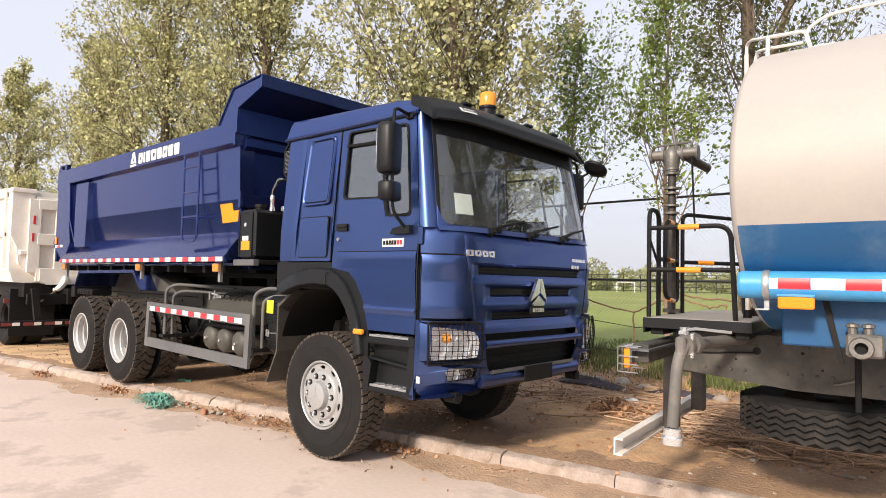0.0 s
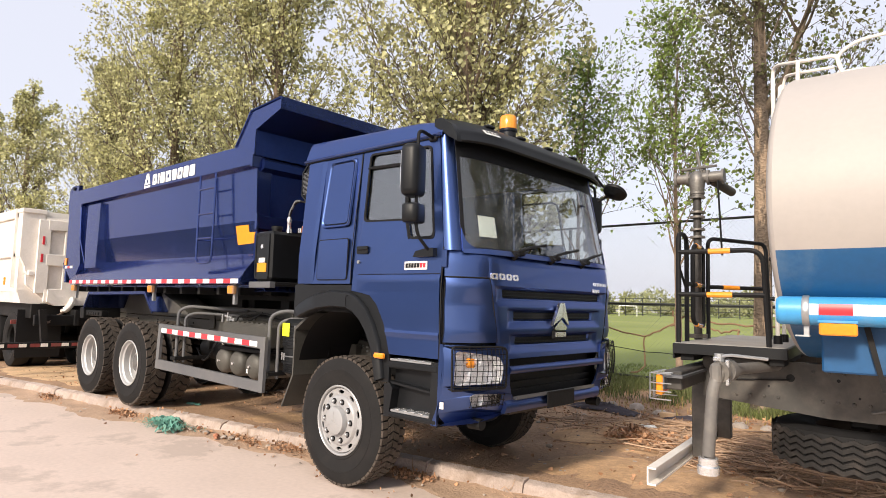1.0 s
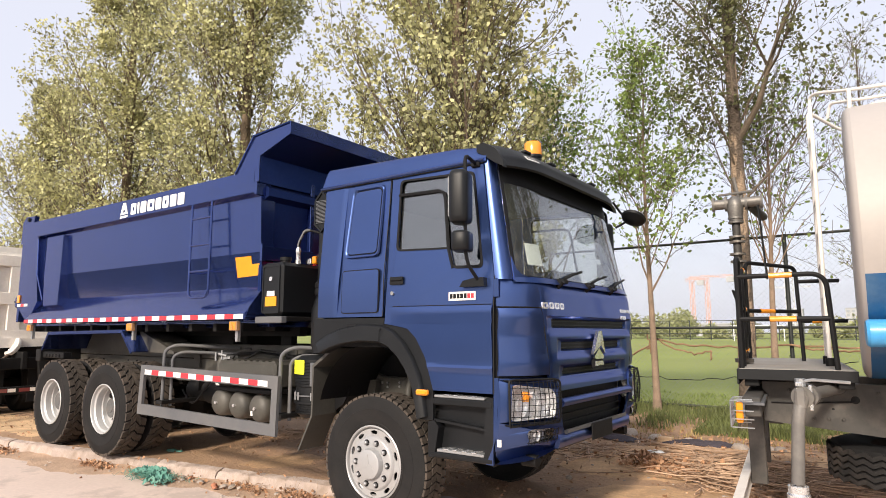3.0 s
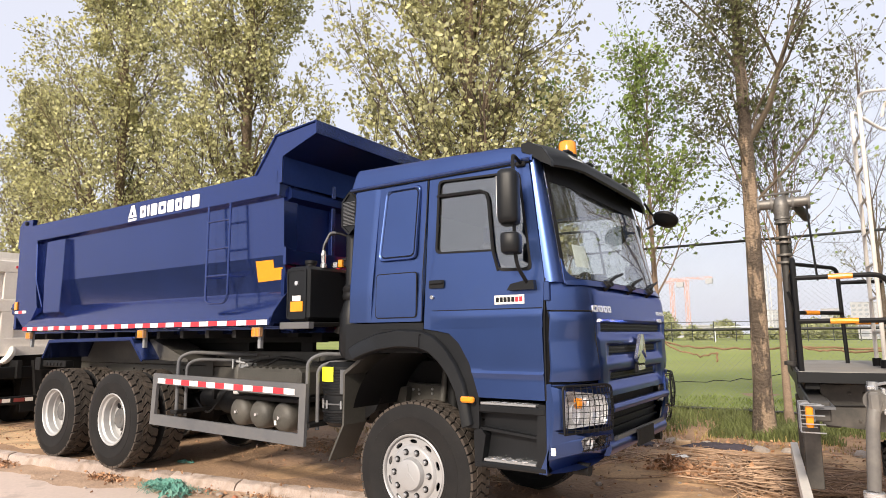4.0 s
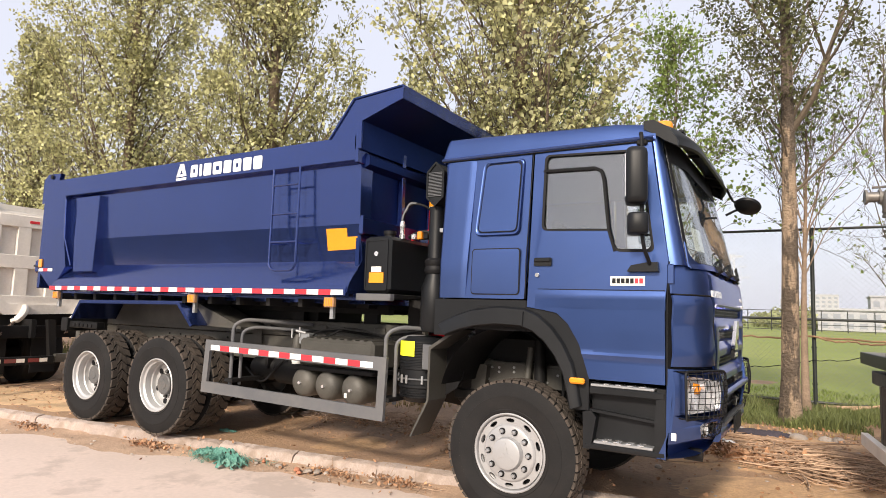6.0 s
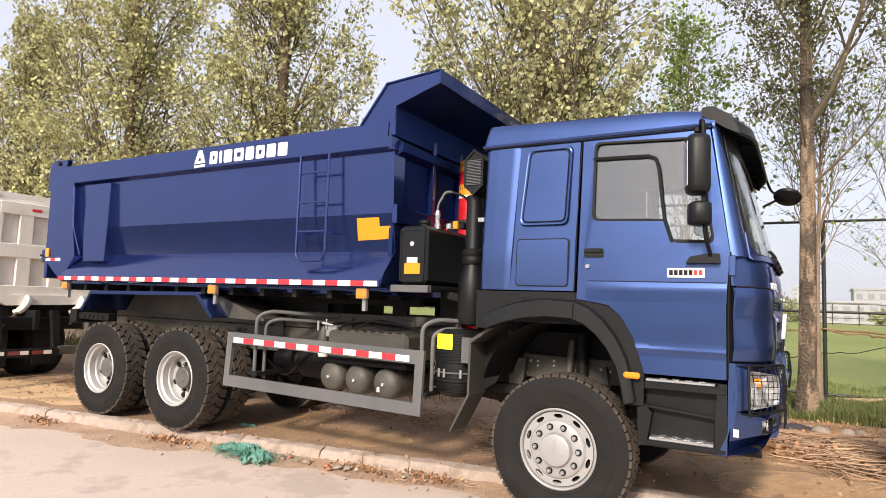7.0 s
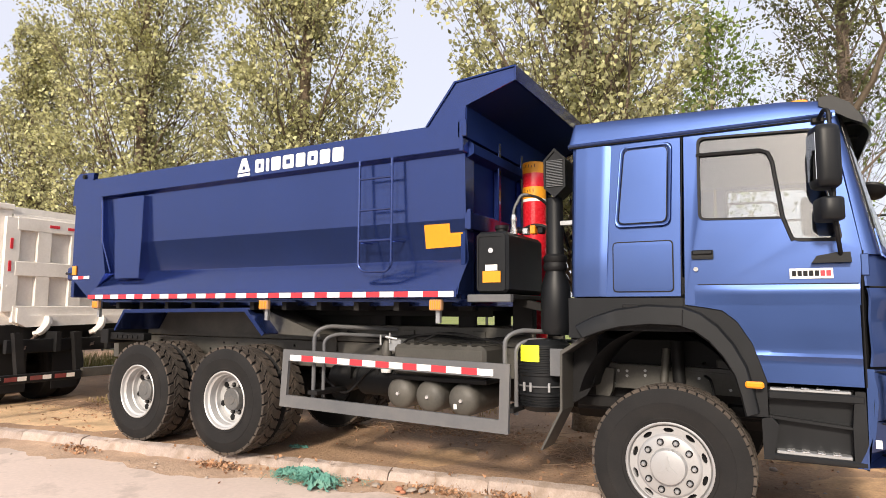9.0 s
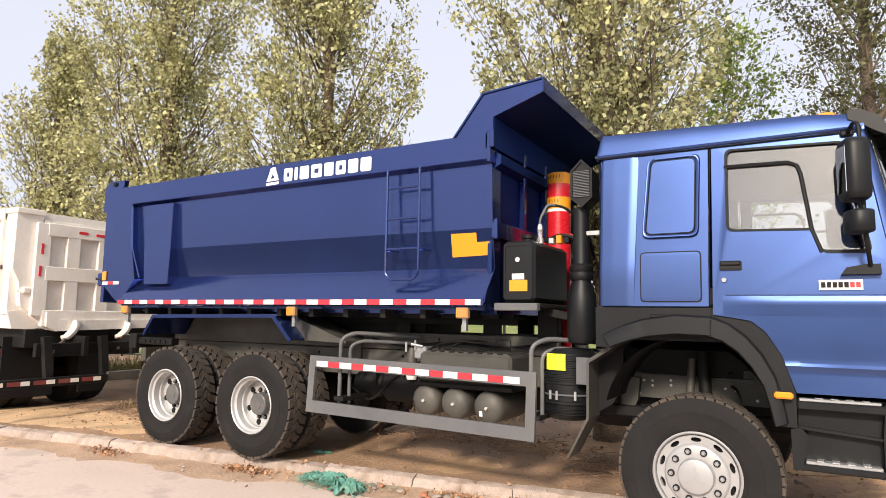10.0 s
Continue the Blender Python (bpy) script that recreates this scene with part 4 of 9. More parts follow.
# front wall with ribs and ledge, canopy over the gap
part("front_wall", Geo().box(XF - 0.05, XF - 0.004, 0.16, 2.30, 1.76, 3.35, 0.004), BOX_SHADED, body)
part("front_ledge", Geo().prism([(-1.60, 3.20), (-1.52, 3.14), (-1.52, 3.06), (-1.60, 3.02)], 'y', 0.16, 2.30), BOX_SHADED, body)
part("front_ledge", Geo().box(-1.60, -1.535, 0.13, 2.33, 2.38, 2.53, 0.006), BOX_BLUE, body)
for y in (0.79, 1.36, 1.90):
    part("front_rib", Geo().box(-1.60, -1.545, y - 0.03, y + 0.03, 1.80, 3.32, 0.006), BOX_BLUE, body)
both("canopy_side", lambda: Geo().prism([(-1.93, 3.325), (-1.64, 3.69), (-1.075, 3.735), (-1.07, 3.62), (-1.545, 3.465), (-1.555, 3.19), (-1.62, 3.19), (-1.62, 3.325)], 'y', 0.045, 0.058), BOX_BLUE, parent=body, smooth=0)
part("canopy_roof", Geo().prism([(-1.655, 3.70), (-1.07, 3.745), (-1.07, 3.732), (-1.645, 3.686)], 'y', 0.03, 2.43), BOX_SHADED, body, smooth=0)
part("canopy_back", Geo().prism([(-1.95, 3.325), (-1.655, 3.70), (-1.64, 3.69), (-1.93, 3.325)], 'y', 0.03, 2.43), BOX_BLUE, body, smooth=0)
part("canopy_lip", Geo().box(-1.075, -1.062, 0.03, 2.43, 3.61, 3.745, 0.003), BOX_BLUE, body, smooth=0)
part("canopy_front_wall", Geo().prism([(-1.60, 3.19), (-1.548, 3.19), (-1.54, 3.465), (-1.075, 3.62), (-1.075, 3.64), (-1.56, 3.49), (-1.60, 3.34)], 'y', 0.06, 2.40), BOX_SHADED, body, smooth=0)
both("hinge_lug", lambda: Geo().box(-1.575, -1.535, 0.03, 0.055, 3.19, 3.34, 0.004), BOX_BLUE, parent=body)
both("hinge_lug", lambda: Geo().box(-1.56, -1.525, 0.10, 0.14, 2.37, 2.55, 0.004), BOX_BLUE, parent=body)
# tailgate
part("tailgate", Geo().box(-7.36, -7.30, 0.06, 2.40, 1.80, 3.36, 0.01), BOX_BLUE, body)
both("tailgate_bracket", lambda: Geo().prism([(-7.44, 3.02), (-7.36, 3.02), (-7.28, 3.3), (-7.02, 3.34), (-7.0, 3.43), (-7.32, 3.44), (-7.43, 3.36)], 'y', 0.07, 0.13), BOX_BLUE, parent=body)
both("tailgate_pin", lambda: Geo().cyl((-7.2, 0.05, 3.39), (-7.2, 0.16, 3.39), 0.03, seg=12), DARK_STEEL, parent=body)
both("tailgate_catch", lambda: Geo().box(-7.46, -7.32, 0.06, 0.12, 2.02, 2.20, 0.02), BOX_BLUE, parent=body)
part("catch_lever", Geo().cyl((-7.52, 0.09, 2.12), (-7.30, 0.05, 2.10), 0.016, seg=8), BLACK, body)
part("marker_lamp", Geo().box(-7.30, -7.22, 0.028, 0.05, 2.09, 2.21, 0.006), AMBER, body, "amber side marker lamp")
for i, m in enumerate((WHITE, RED, WHITE)):
    part("reflective_tape", Geo().box(-7.295 + 0.12 * i, -7.18 + 0.12 * i, 0.040, 0.047, 2.035, 2.075, 0), m, body, ("white", "red", "white")[i] + " reflective tape", 0)
# reflective tape along the skirt
n = 34
L = (XF - 0.02 + 6.83) / n
for i in range(n):
    x = -6.83 + L * i
    part("reflective_tape", Geo().box(x, x + L * 0.985, -0.0265, -0.021, 1.779, 1.829, 0), RED if i % 2 == 0 else WHITE, body, "red reflective tape" if i % 2 == 0 else "white reflective tape", 0)
# ladder
lad = part("ladder", Geo().tube(bez([(-2.66, 0.01, 3.08), (-2.66, 0.01, 2.07), (-2.60, 0.01, 2.02), (-2.34, 0.01, 2.02), (-2.29, 0.01, 2.07), (-2.29, 0.01, 3.08)], 0.05), 0.0135, 8), BOX_BLUE, lorry, "navy steel rod ladder")
for z in (2.90, 2.60, 2.31):
    part("rung", Geo().cyl((-2.66, 0.01, z), (-2.29, 0.01, z), 0.0120, seg=8), BOX_BLUE, lad)
for z in (2.3,):
    for x in (-2.66, -2.29):
        part("standoff", Geo().cyl((x, 0.01, z), (x + 0.04, 0.17, z), 0.009, seg=6), BOX_BLUE, lad)
# stickers and marks on the body
part("sticker", Geo().plate([(-2.02, 2.44), (-1.755, 2.44), (-1.755, 2.355), (-1.63, 2.355), (-1.63, 2.235), (-2.02, 2.225)], [], -0.004, lambda u, v, w: (u, 0.139 + (2.475 - v) * 0.185 + w, v)), YELLOW, body, "yellow warning sticker", 0)
# maker's mark and name on the rail, as plain white shapes
YM = 0.0405


def mark(name, loop, holes, label):
    part(name, Geo().plate(loop, holes, 0.004, lambda u, v, w: (u, YM + w - 0.001, v)), WHITE, body, label, 0)


LX, LZ = -4.335, 3.095
mark("emblem", [(LX, LZ + 0.045), (LX + 0.185, LZ + 0.05), (LX + 0.125, LZ + 0.2), (LX + 0.06, LZ + 0.2)], [[(LX + 0.09, LZ + 0.13), (LX + 0.12, LZ + 0.075), (LX + 0.06, LZ + 0.075)]], "white triangular emblem")
mark("emblem", [(LX, LZ), (LX + 0.185, LZ + 0.005), (LX + 0.185, LZ + 0.035), (LX, LZ + 0.03)], [], "white triangular emblem")
bx = -4.075
for i, wd in enumerate((0.125, 0.045, 0.13, 0.15, 0.125, 0.13, 0.13, 0.135)):
    mark("lettering", rect(bx, bx + wd, 3.118, 3.262, 0.02, 2), [rect(bx + 0.045, bx + wd - 0.045, 3.165, 3.215, 0.008, 2)] if wd > 0.12 and i in (0, 3, 5) else [], "white lettering drawn as plain blocks")
    bx += wd + 0.031
# lamps under the skirt, underside beams
for x in (-6.72, -3.86, -1.82):
    lens = part("side_lamp", Geo().box(x - 0.062, x + 0.062, 0.0, 0.05, 1.662, 1.758, 0.008), PEACH, body, "faded orange side lamp")
    for i in range(5):
        part("lens_rib", Geo().box(x - 0.05 + 0.022 * i, x - 0.038 + 0.022 * i, -0.004, 0.002, 1.672, 1.748, 0), AMBER, lens, smooth=0)
    part("lamp_bracket", Geo().box(x - 0.02, x + 0.02, 0.05, 0.09, 1.55, 1.80, 0.002), STEEL, body)
for y in (0.46, 0.80, 1.66, 2.0):
    part("floor_beam", Geo().box(-7.1, -1.65, y - 0.05, y + 0.05, 1.60 if 0.7 < y < 1.8 else 1.66, 1.705, 0.004), DARK_STEEL, body)
for i in range(12):
    x = -6.9 + i * 0.46
    part("floor_cross_beam", Geo().box(x - 0.03, x + 0.03, 0.12, 2.34, 1.655, 1.74, 0.003), DARK_STEEL, body)
for x in (-5.9, -4.2, -2.95, -1.9):
    part("body_rest", Geo().box(x - 0.09, x + 0.09, 0.77, 0.83, 1.49, 1.62, 0.004), DARK_STEEL, body)
    part("body_rest", Geo().box(x - 0.09, x + 0.09, 1.63, 1.69, 1.49, 1.62, 0.004), DARK_STEEL, body)

part("sub_frame", Geo().box(-7.0, -2.72, CY - 0.40, CY + 0.40, 1.40, 1.655, 0.01), DARK_STEEL, body)

# mudguard over the rear wheels
both("mudguard", lambda: Geo().prism([(-6.42, 1.40), (-6.25, 1.635), (-4.20, 1.66), (-3.93, 1.40), (-3.915, 1.412), (-4.19, 1.678), (-6.26, 1.652), (-6.435, 1.41)], 'y', 0.10, 0.72), BOX_BLUE, smooth=0)
both("mudguard_edge", lambda: Geo().prism([(-6.42, 1.385), (-6.24, 1.61), (-4.21, 1.636), (-3.945, 1.385), (-3.915, 1.412), (-4.19, 1.678), (-6.26, 1.652), (-6.435, 1.41)], 'y', 0.085, 0.10), BOX_BLUE, smooth=0)
part("mudguard_panel", Geo().prism([(-6.24, 1.62), (-4.21, 1.64), (-3.40, 1.42), (-3.40, 1.38), (-6.42, 1.38)], 'y', 0.70, 0.715), CHASSIS, lorry, smooth=0)
part("mudguard_shelf", Geo().prism([(-4.19, 1.655), (-3.93, 1.40), (-3.35, 1.385), (-3.35, 1.41), (-4.15, 1.67)], 'y', 0.3, 0.72), CHASSIS, lorry, smooth=0)
part("rear_lamp_beam", Geo().box(-6.75, -6.05, 0.22, 0.34, 1.27, 1.36, 0.01), DARK_STEEL, lorry)
part("rear_lamp_beam", Geo().box(-6.85, -6.70, 0.18, 1.0, 1.22, 1.40, 0.01), DARK_STEEL, lorry)
for i in range(5):
    part("lamp", Geo().box(-6.62 + 0.1 * i, -6.55 + 0.1 * i, 0.205, 0.222, 1.29, 1.33, 0.004), DARK_STEEL, lorry)

# side guard with its tape
gy0 = 0.04
guard = part("side_guard", Geo().plate([(-3.63, 0.70), (-1.155, 0.665), (-1.135, 1.228), (-3.595, 1.265)], [[(-3.545, 0.815), (-3.525, 1.150), (-1.225, 1.108), (-1.235, 0.775)]], 0.035, lambda u, v, w: (u, gy0 + w, v)), GUARD_GREY, lorry, "grey steel side guard", 0)
n = 15
for i in range(n):
    u0, u1 = -3.50 + 2.22 * i / n, -3.50 + 2.22 * (i + 0.985) / n
    z0, z1 = 1.213 - 0.0155 * (u0 + 3.5), 1.213 - 0.0155 * (u1 + 3.5)
    part("reflective_tape", Geo().prism([(u0, z0 - 0.055), (u1, z1 - 0.055), (u1, z1), (u0, z0)], 'y', gy0 - 0.005, gy0 + 0.001), WHITE if i % 2 == 0 else RED, guard, "white reflective tape" if i % 2 == 0 else "red reflective tape", 0)
for x in (-3.28, -1.22):
    s = 1 if x < -2 else 1
    part("bent_pipe", Geo().tube(bez([(x, 0.14, 0.80), (x, 0.14, 1.44), (x + 0.10, 0.22, 1.50), (x + 0.60, 0.74, 1.46)], 0.08), 0.020, 10), GUARD_GREY, lorry)
    part("bent_pipe", Geo().tube(bez([(x + 0.075, 0.20, 0.80), (x + 0.075, 0.20, 1.37), (x + 0.16, 0.28, 1.42), (x + 0.62, 0.74, 1.39)], 0.08), 0.018, 10), GUARD_GREY, lorry)
    part("guard_bracket", Geo().box(x - 0.02, x + 0.10, 0.075, 0.76, 0.83, 0.87, 0.004), DARK_STEEL, lorry)
# air tanks
for x, z in ((-2.33, 0.895), (-2.015, 0.885), (-1.675, 0.875)):
    a = part("air_tank", Geo().lathe([(0.20, 0.001), (0.205, 0.06), (0.225, 0.115), (0.255, 0.140), (0.30, 0.147), (0.85, 0.147), (0.9, 0.09), (0.91, 0.001)], (x, 0, z), 'y', 28), CHASSIS, lorry, "dark grey air tank")
    part("drain_plug", Geo().cyl((x + 0.012, 0.18, z), (x + 0.012, 0.21, z), 0.016, seg=8), CHROME, a)
part("sticker", Geo().box(-1.74, -1.71, 0.203, 0.211, 0.80, 0.845, 0), WHITE, lorry, "small white label", 0)
cover = part("battery_cover", Geo().box(-2.42, -1.46, 0.26, 0.74, 1.06, 1.34, 0.03), CHASSIS, lorry, "ribbed grey battery cover")
for i in range(9):
    part("cover_rib", Geo().box(-2.36 + 0.1 * i, -2.31 + 0.1 * i, 0.30, 0.70, 1.335, 1.352, 0.004), CHASSIS, cover)
part("battery_tray", Geo().box(-2.45, -1.44, 0.24, 0.76, 1.02, 1.06, 0.006), DARK_STEEL, lorry)
dryer = part("air_dryer", Geo().lathe([(1.16, 0.05), (1.18, 0.055), (1.30, 0.05), (1.36, 0.028), (1.37, 0.001)], (-2.62, 0.45, 0), 'z', 18), CHASSIS, lorry, "metal air dryer with a white cap")
part("dryer_cap", Geo().lathe([(1.05, 0.001), (1.05, 0.05), (1.08, 0.056), (1.15, 0.056), (1.16, 0.05)], (-2.62, 0.45, 0), 'z', 18), WHITE, dryer, "white plastic cap")
part("air_fitting", Geo().cyl((-2.60, 0.40, 1.40), (-2.48, 0.42, 1.38), 0.014, seg=8).cyl((-2.56, 0.41, 1.34), (-2.56, 0.41, 1.44), 0.010, seg=8).cyl((-2.66, 0.40, 1.32), (-2.66, 0.40, 1.42), 0.012, seg=8), STEEL, dryer)
part("valve_block", Geo().box(-2.58, -2.44, 0.42, 0.55, 1.26, 1.38, 0.01), STEEL, lorry)
part("silencer", Geo().lathe([(-3.42, 0.05), (-3.38, 0.12), (-3.15, 0.14), (-3.05, 0.10), (-2.98, 0.16), (-2.55, 0.165), (-2.48, 0.08)], (0, 0.62, 0.96), 'x', 22), DARK_STEEL, lorry, "rusty grey exhaust silencer")
for x in (-3.1, -2.75):
    part("silencer_strap", Geo().box(x - 0.02, x + 0.02, 0.47, 0.77, 0.96, 1.14, 0.006), DARK_STEEL, lorry)
part("hose", Geo().tube(bez([(-3.45, 0.5, 0.95), (-3.1, 0.42, 0.78), (-2.8, 0.45, 1.1), (-2.5, 0.5, 1.25), (-2.1, 0.6, 1.45)], 0.15), 0.012, 6), BLACK, lorry)
part("hose", Geo().tube(bez([(-3.3, 0.7, 1.43), (-2.9, 0.66, 1.36), (-2.3, 0.7, 1.42), (-1.7, 0.68, 1.38), (-1.2, 0.7, 1.44)], 0.15), 0.014, 6), BLACK, lorry)
part("hose", Geo().tube(bez([(-2.5, 0.5, 1.3), (-2.3, 0.4, 1.42), (-1.9, 0.5, 1.46), (-1.4, 0.55, 1.36)], 0.15), 0.010, 6), BLACK, lorry)

# air cleaner, intake stack
ac = part("air_cleaner", Geo().lathe([(0.83, 0.001), (0.83, 0.16), (0.87, 0.205), (0.96, 0.215), (0.965, 0.232), (0.985, 0.232), (0.99, 0.218), (1.12, 0.218), (1.13, 0.225), (1.38, 0.225), (1.42, 0.18), (1.43, 0.001)], (-0.98, 0.42, 0), 'z', 36), BLACK_PLASTIC, lorry, "ribbed black air cleaner")
for i in range(8):
    part("rib", Geo().lathe([(1.15 + 0.028 * i, 0.226), (1.155 + 0.028 * i, 0.233), (1.163 + 0.028 * i, 0.233), (1.168 + 0.028 * i, 0.226)], (-0.98, 0.42, 0), 'z', 36), BLACK_PLASTIC, ac)
part("band", Geo().lathe([(1.035, 0.222), (1.036, 0.234), (1.048, 0.234), (1.049, 0.222)], (-0.98, 0.42, 0), 'z', 36), GUARD_GREY, ac)
for i in range(4):
    part("rib", Geo().lathe([(0.875 + 0.022 * i, 0.206), (0.879 + 0.022 * i, 0.219), (0.886 + 0.022 * i, 0.219), (0.890 + 0.022 * i, 0.208)], (-0.98, 0.42, 0), 'z', 36), BLACK_PLASTIC, ac)
for a in (203, 246, 262, 300):
    c = (-0.98 + 0.234 * math.cos(radians(a)), 0.42 + 0.234 * math.sin(radians(a)))
    part("clip", Geo().box(c[0] - 0.011, c[0] + 0.011, c[1] - 0.006, c[1] + 0.006, 1.0, 1.075, 0.003), STEEL, ac)
part("sticker", Geo().sheet(lambda u, v, w: (-0.98 + (0.238 + w) * math.cos(radians(237 + 44 * u)), 0.42 + (0.238 + w) * math.sin(radians(237 + 44 * u)), 1.245 + 0.135 * v), 8, 1, 0.002), LIME, ac, "lime yellow square sticker")
part("bracket", Geo().box(-0.84, -0.73, 0.17, 0.19, 1.14, 1.36, 0.004), GUARD_GREY, lorry)
part("intake_pipe", Geo().lathe([(1.47, 0.001), (1.47, 0.10), (1.52, 0.125), (1.86, 0.125), (1.98, 0.085), (2.02, 0.075), (2.62, 0.07), (2.64, 0.001)], (-0.84, 0.34, 0), 'z', 28), BLACK_PLASTIC, lorry, "black plastic air intake pipe")
part("intake_collar", Geo().lathe([(2.00, 0.09), (2.02, 0.10), (2.05, 0.10), (2.07, 0.09), (2.09, 0.10), (2.12, 0.10), (2.14, 0.08)], (-0.84, 0.34, 0), 'z', 24), BLACK, lorry)
part("intake_bracket", Geo().box(-0.80, -0.58, 0.30, 0.34, 2.38, 2.42, 0.004), STEEL, lorry)
head = part("intake_head", Geo().prism([(-0.89, 2.70), (-0.80, 2.62), (-0.71, 2.70), (-0.71, 2.93), (-0.80, 3.02), (-0.89, 2.93)], 'y', 0.235, 0.46), BLACK_PLASTIC, lorry, "black louvred air intake head", 20)
for i in range(17):
    z = 2.705 + i * 0.0135
    part("louvre", Geo().box(-0.872, -0.728, 0.222, 0.238, z, z + 0.006, 0), GUARD_GREY, head, smooth=0)
part("louvre_frame", Geo().plate([(-0.895, 2.695), (-0.80, 2.61), (-0.705, 2.695), (-0.705, 2.935), (-0.80, 3.03), (-0.895, 2.935)], [[(-0.877, 2.703), (-0.80, 2.635), (-0.723, 2.703), (-0.723, 2.927), (-0.80, 3.005), (-0.877, 2.927)]], 0.02, lambda u, v, w: (u, 0.222 + w, v)), BLACK_PLASTIC, head, smooth=0)
# hydraulic oil tank on its bracket
tankbox = part("oil_tank", Geo().box(-1.46, -1.16, 0.06, 0.92, 1.81, 2.335, 0.035), BLACK_PLASTIC, lorry, "black hydraulic oil tank with stickers")
part("front_moulding", Geo().plate(rect(-1.44, -1.18, 1.83, 2.315, 0.03), [rect(-1.425, -1.195, 1.845, 2.29, 0.025)], 0.006, lambda u, v, w: (u, 0.054 + w, v)), BLACK_PLASTIC, tankbox, smooth=0)
part("sight_plug", Geo().cyl((-1.31, 0.05, 2.17), (-1.31, 0.062, 2.17), 0.022, seg=16), CHROME, tankbox)
part("sticker", Geo().box(-1.385, -1.22, 0.052, 0.060, 1.90, 1.995, 0), YELLOW, tankbox, "yellow warning label", 0)
part("sticker", Geo().box(-1.36, -1.25, 0.052, 0.060, 2.0, 2.05, 0), WHITE, tankbox, "small white label", 0)
part("filler_cap", Geo().lathe([(2.33, 0.05), (2.36, 0.05), (2.365, 0.06), (2.395, 0.06), (2.40, 0.001)], (-1.27, 0.2, 0), 'z', 18), BLACK, tankbox)
part("tank_shelf", Geo().box(-1.53, -1.13, 0.05, 0.12, 1.735, 1.80, 0.006), GUARD_GREY, lorry, "grey tank shelf")
part("tank_shelf", Geo().box(-1.50, -1.13, 0.12, 0.95, 1.76, 1.80, 0.006), DARK_STEEL, lorry)
part("shelf_leg", Geo().prism([(-1.15, 1.76), (-0.9, 1.70), (-0.85, 1.45), (-0.95, 1.45), (-1.0, 1.66), (-1.2, 1.70)], 'y', 0.45, 0.55), DARK_STEEL, lorry)
part("tank_support", Geo().box(-1.4, -1.2, 0.74, 0.85, 1.45, 1.77, 0.006), DARK_STEEL, lorry)
part("hose", Geo().tube(bez([(-1.20, 0.30, 2.38), (-1.20, 0.30, 2.55), (-1.14, 0.33, 2.68), (-1.0, 0.38, 2.66), (-0.86, 0.5, 2.5), (-0.80, 0.6, 2.2)], 0.12, 6), 0.0125, 8), BLACK, lorry, "black hydraulic hose")
part("hose_sleeve", Geo().tube(bez([(-1.20, 0.30, 2.46), (-1.20, 0.30, 2.55), (-1.14, 0.33, 2.68), (-1.08, 0.35, 2.675)], 0.12, 6), 0.0138, 8), GUARD_GREY, lorry, "braided steel hose sleeve")
part("hose_fitting", Geo().lathe([(2.33, 0.03), (2.37, 0.03), (2.38, 0.022), (2.44, 0.022), (2.46, 0.028), (2.50, 0.02)], (-1.20, 0.30, 0), 'z', 10), CHROME, lorry)
part("hose", Geo().tube(bez([(-1.20, 0.42, 2.36), (-1.05, 0.42, 2.42), (-0.92, 0.45, 2.38), (-0.86, 0.5, 2.1), (-0.84, 0.55, 1.75)], 0.08, 6), 0.020, 8), BLACK, lorry)
part("hose", Geo().tube(bez([(-1.3, 0.6, 2.34), (-1.15, 0.62, 2.45), (-0.98, 0.62, 2.43), (-0.93, 0.66, 2.1), (-0.95, 0.7, 1.6)], 0.08, 6), 0.017, 8), RED_PAINT, lorry, "red hose")
for i, x in enumerate((-1.13, -1.06, -0.99)):
    part("valve", Geo().box(x - 0.025, x + 0.025, 0.38, 0.46, 2.335, 2.39 + 0.02 * (i % 2), 0.006), (CHROME, AMBER, BLACK)[i], lorry, "small valve")
# lifting cylinder
jx, jy = -1.345, 1.20
jack = part("lifting_cylinder", Geo().lathe([(1.2, 0.001), (1.2, 0.118), (2.66, 0.118)], (jx, jy, 0), 'z', 32), RED_PAINT, lorry, "red hydraulic lifting cylinder with yellow bands")
for z0, z1, m, nm in ((2.66, 2.755, RED_PAINT, "red"), (2.755, 2.785, WHITE, "white"), (2.785, 2.905, YELLOW, "yellow"), (2.905, 3.045, RED_PAINT, "red"), (3.045, 3.155, YELLOW, "yellow")):
    part("band", Geo().lathe([(z0, 0.119), (z1, 0.119)] + ([(z1 + 0.01, 0.10), (z1 + 0.01, 0.001)] if z1 > 3.1 else []), (jx, jy, 0), 'z', 32), m, jack, nm + " printed band")
for i in range(9):
    a = radians(232 + 7.5 * i)
    c = (jx + 0.1195 * math.cos(a), jy + 0.1195 * math.sin(a))
    z = 2.85 if i % 2 else 3.10
    part("print_mark", Geo().cyl((c[0], c[1], z), (c[0], c[1], z + (0.03 if i % 3 else 0.018)), 0.0045, seg=5), BLACK, jack)


# ---- the cab ----
def lerp(a, b, k):
    return a + (b - a) * k


def curve(z, *pts):
    """Piecewise straight value at z through (z, value) points in rising z."""
    if z <= pts[0][0]:
        return pts[0][1]
    for (z0, a), (z1, b) in zip(pts, pts[1:]):
        if z <= z1:
            return lerp(a, b, (z - z0) / (z1 - z0))
    return pts[-1][1]


def side_y(z):
    return curve(z, (1.0, 0.006), (1.3, 0.0), (2.05, 0.0), (3.0, 0.082))


def near(u, v, w):
    return (u, side_y(v) + w, v)


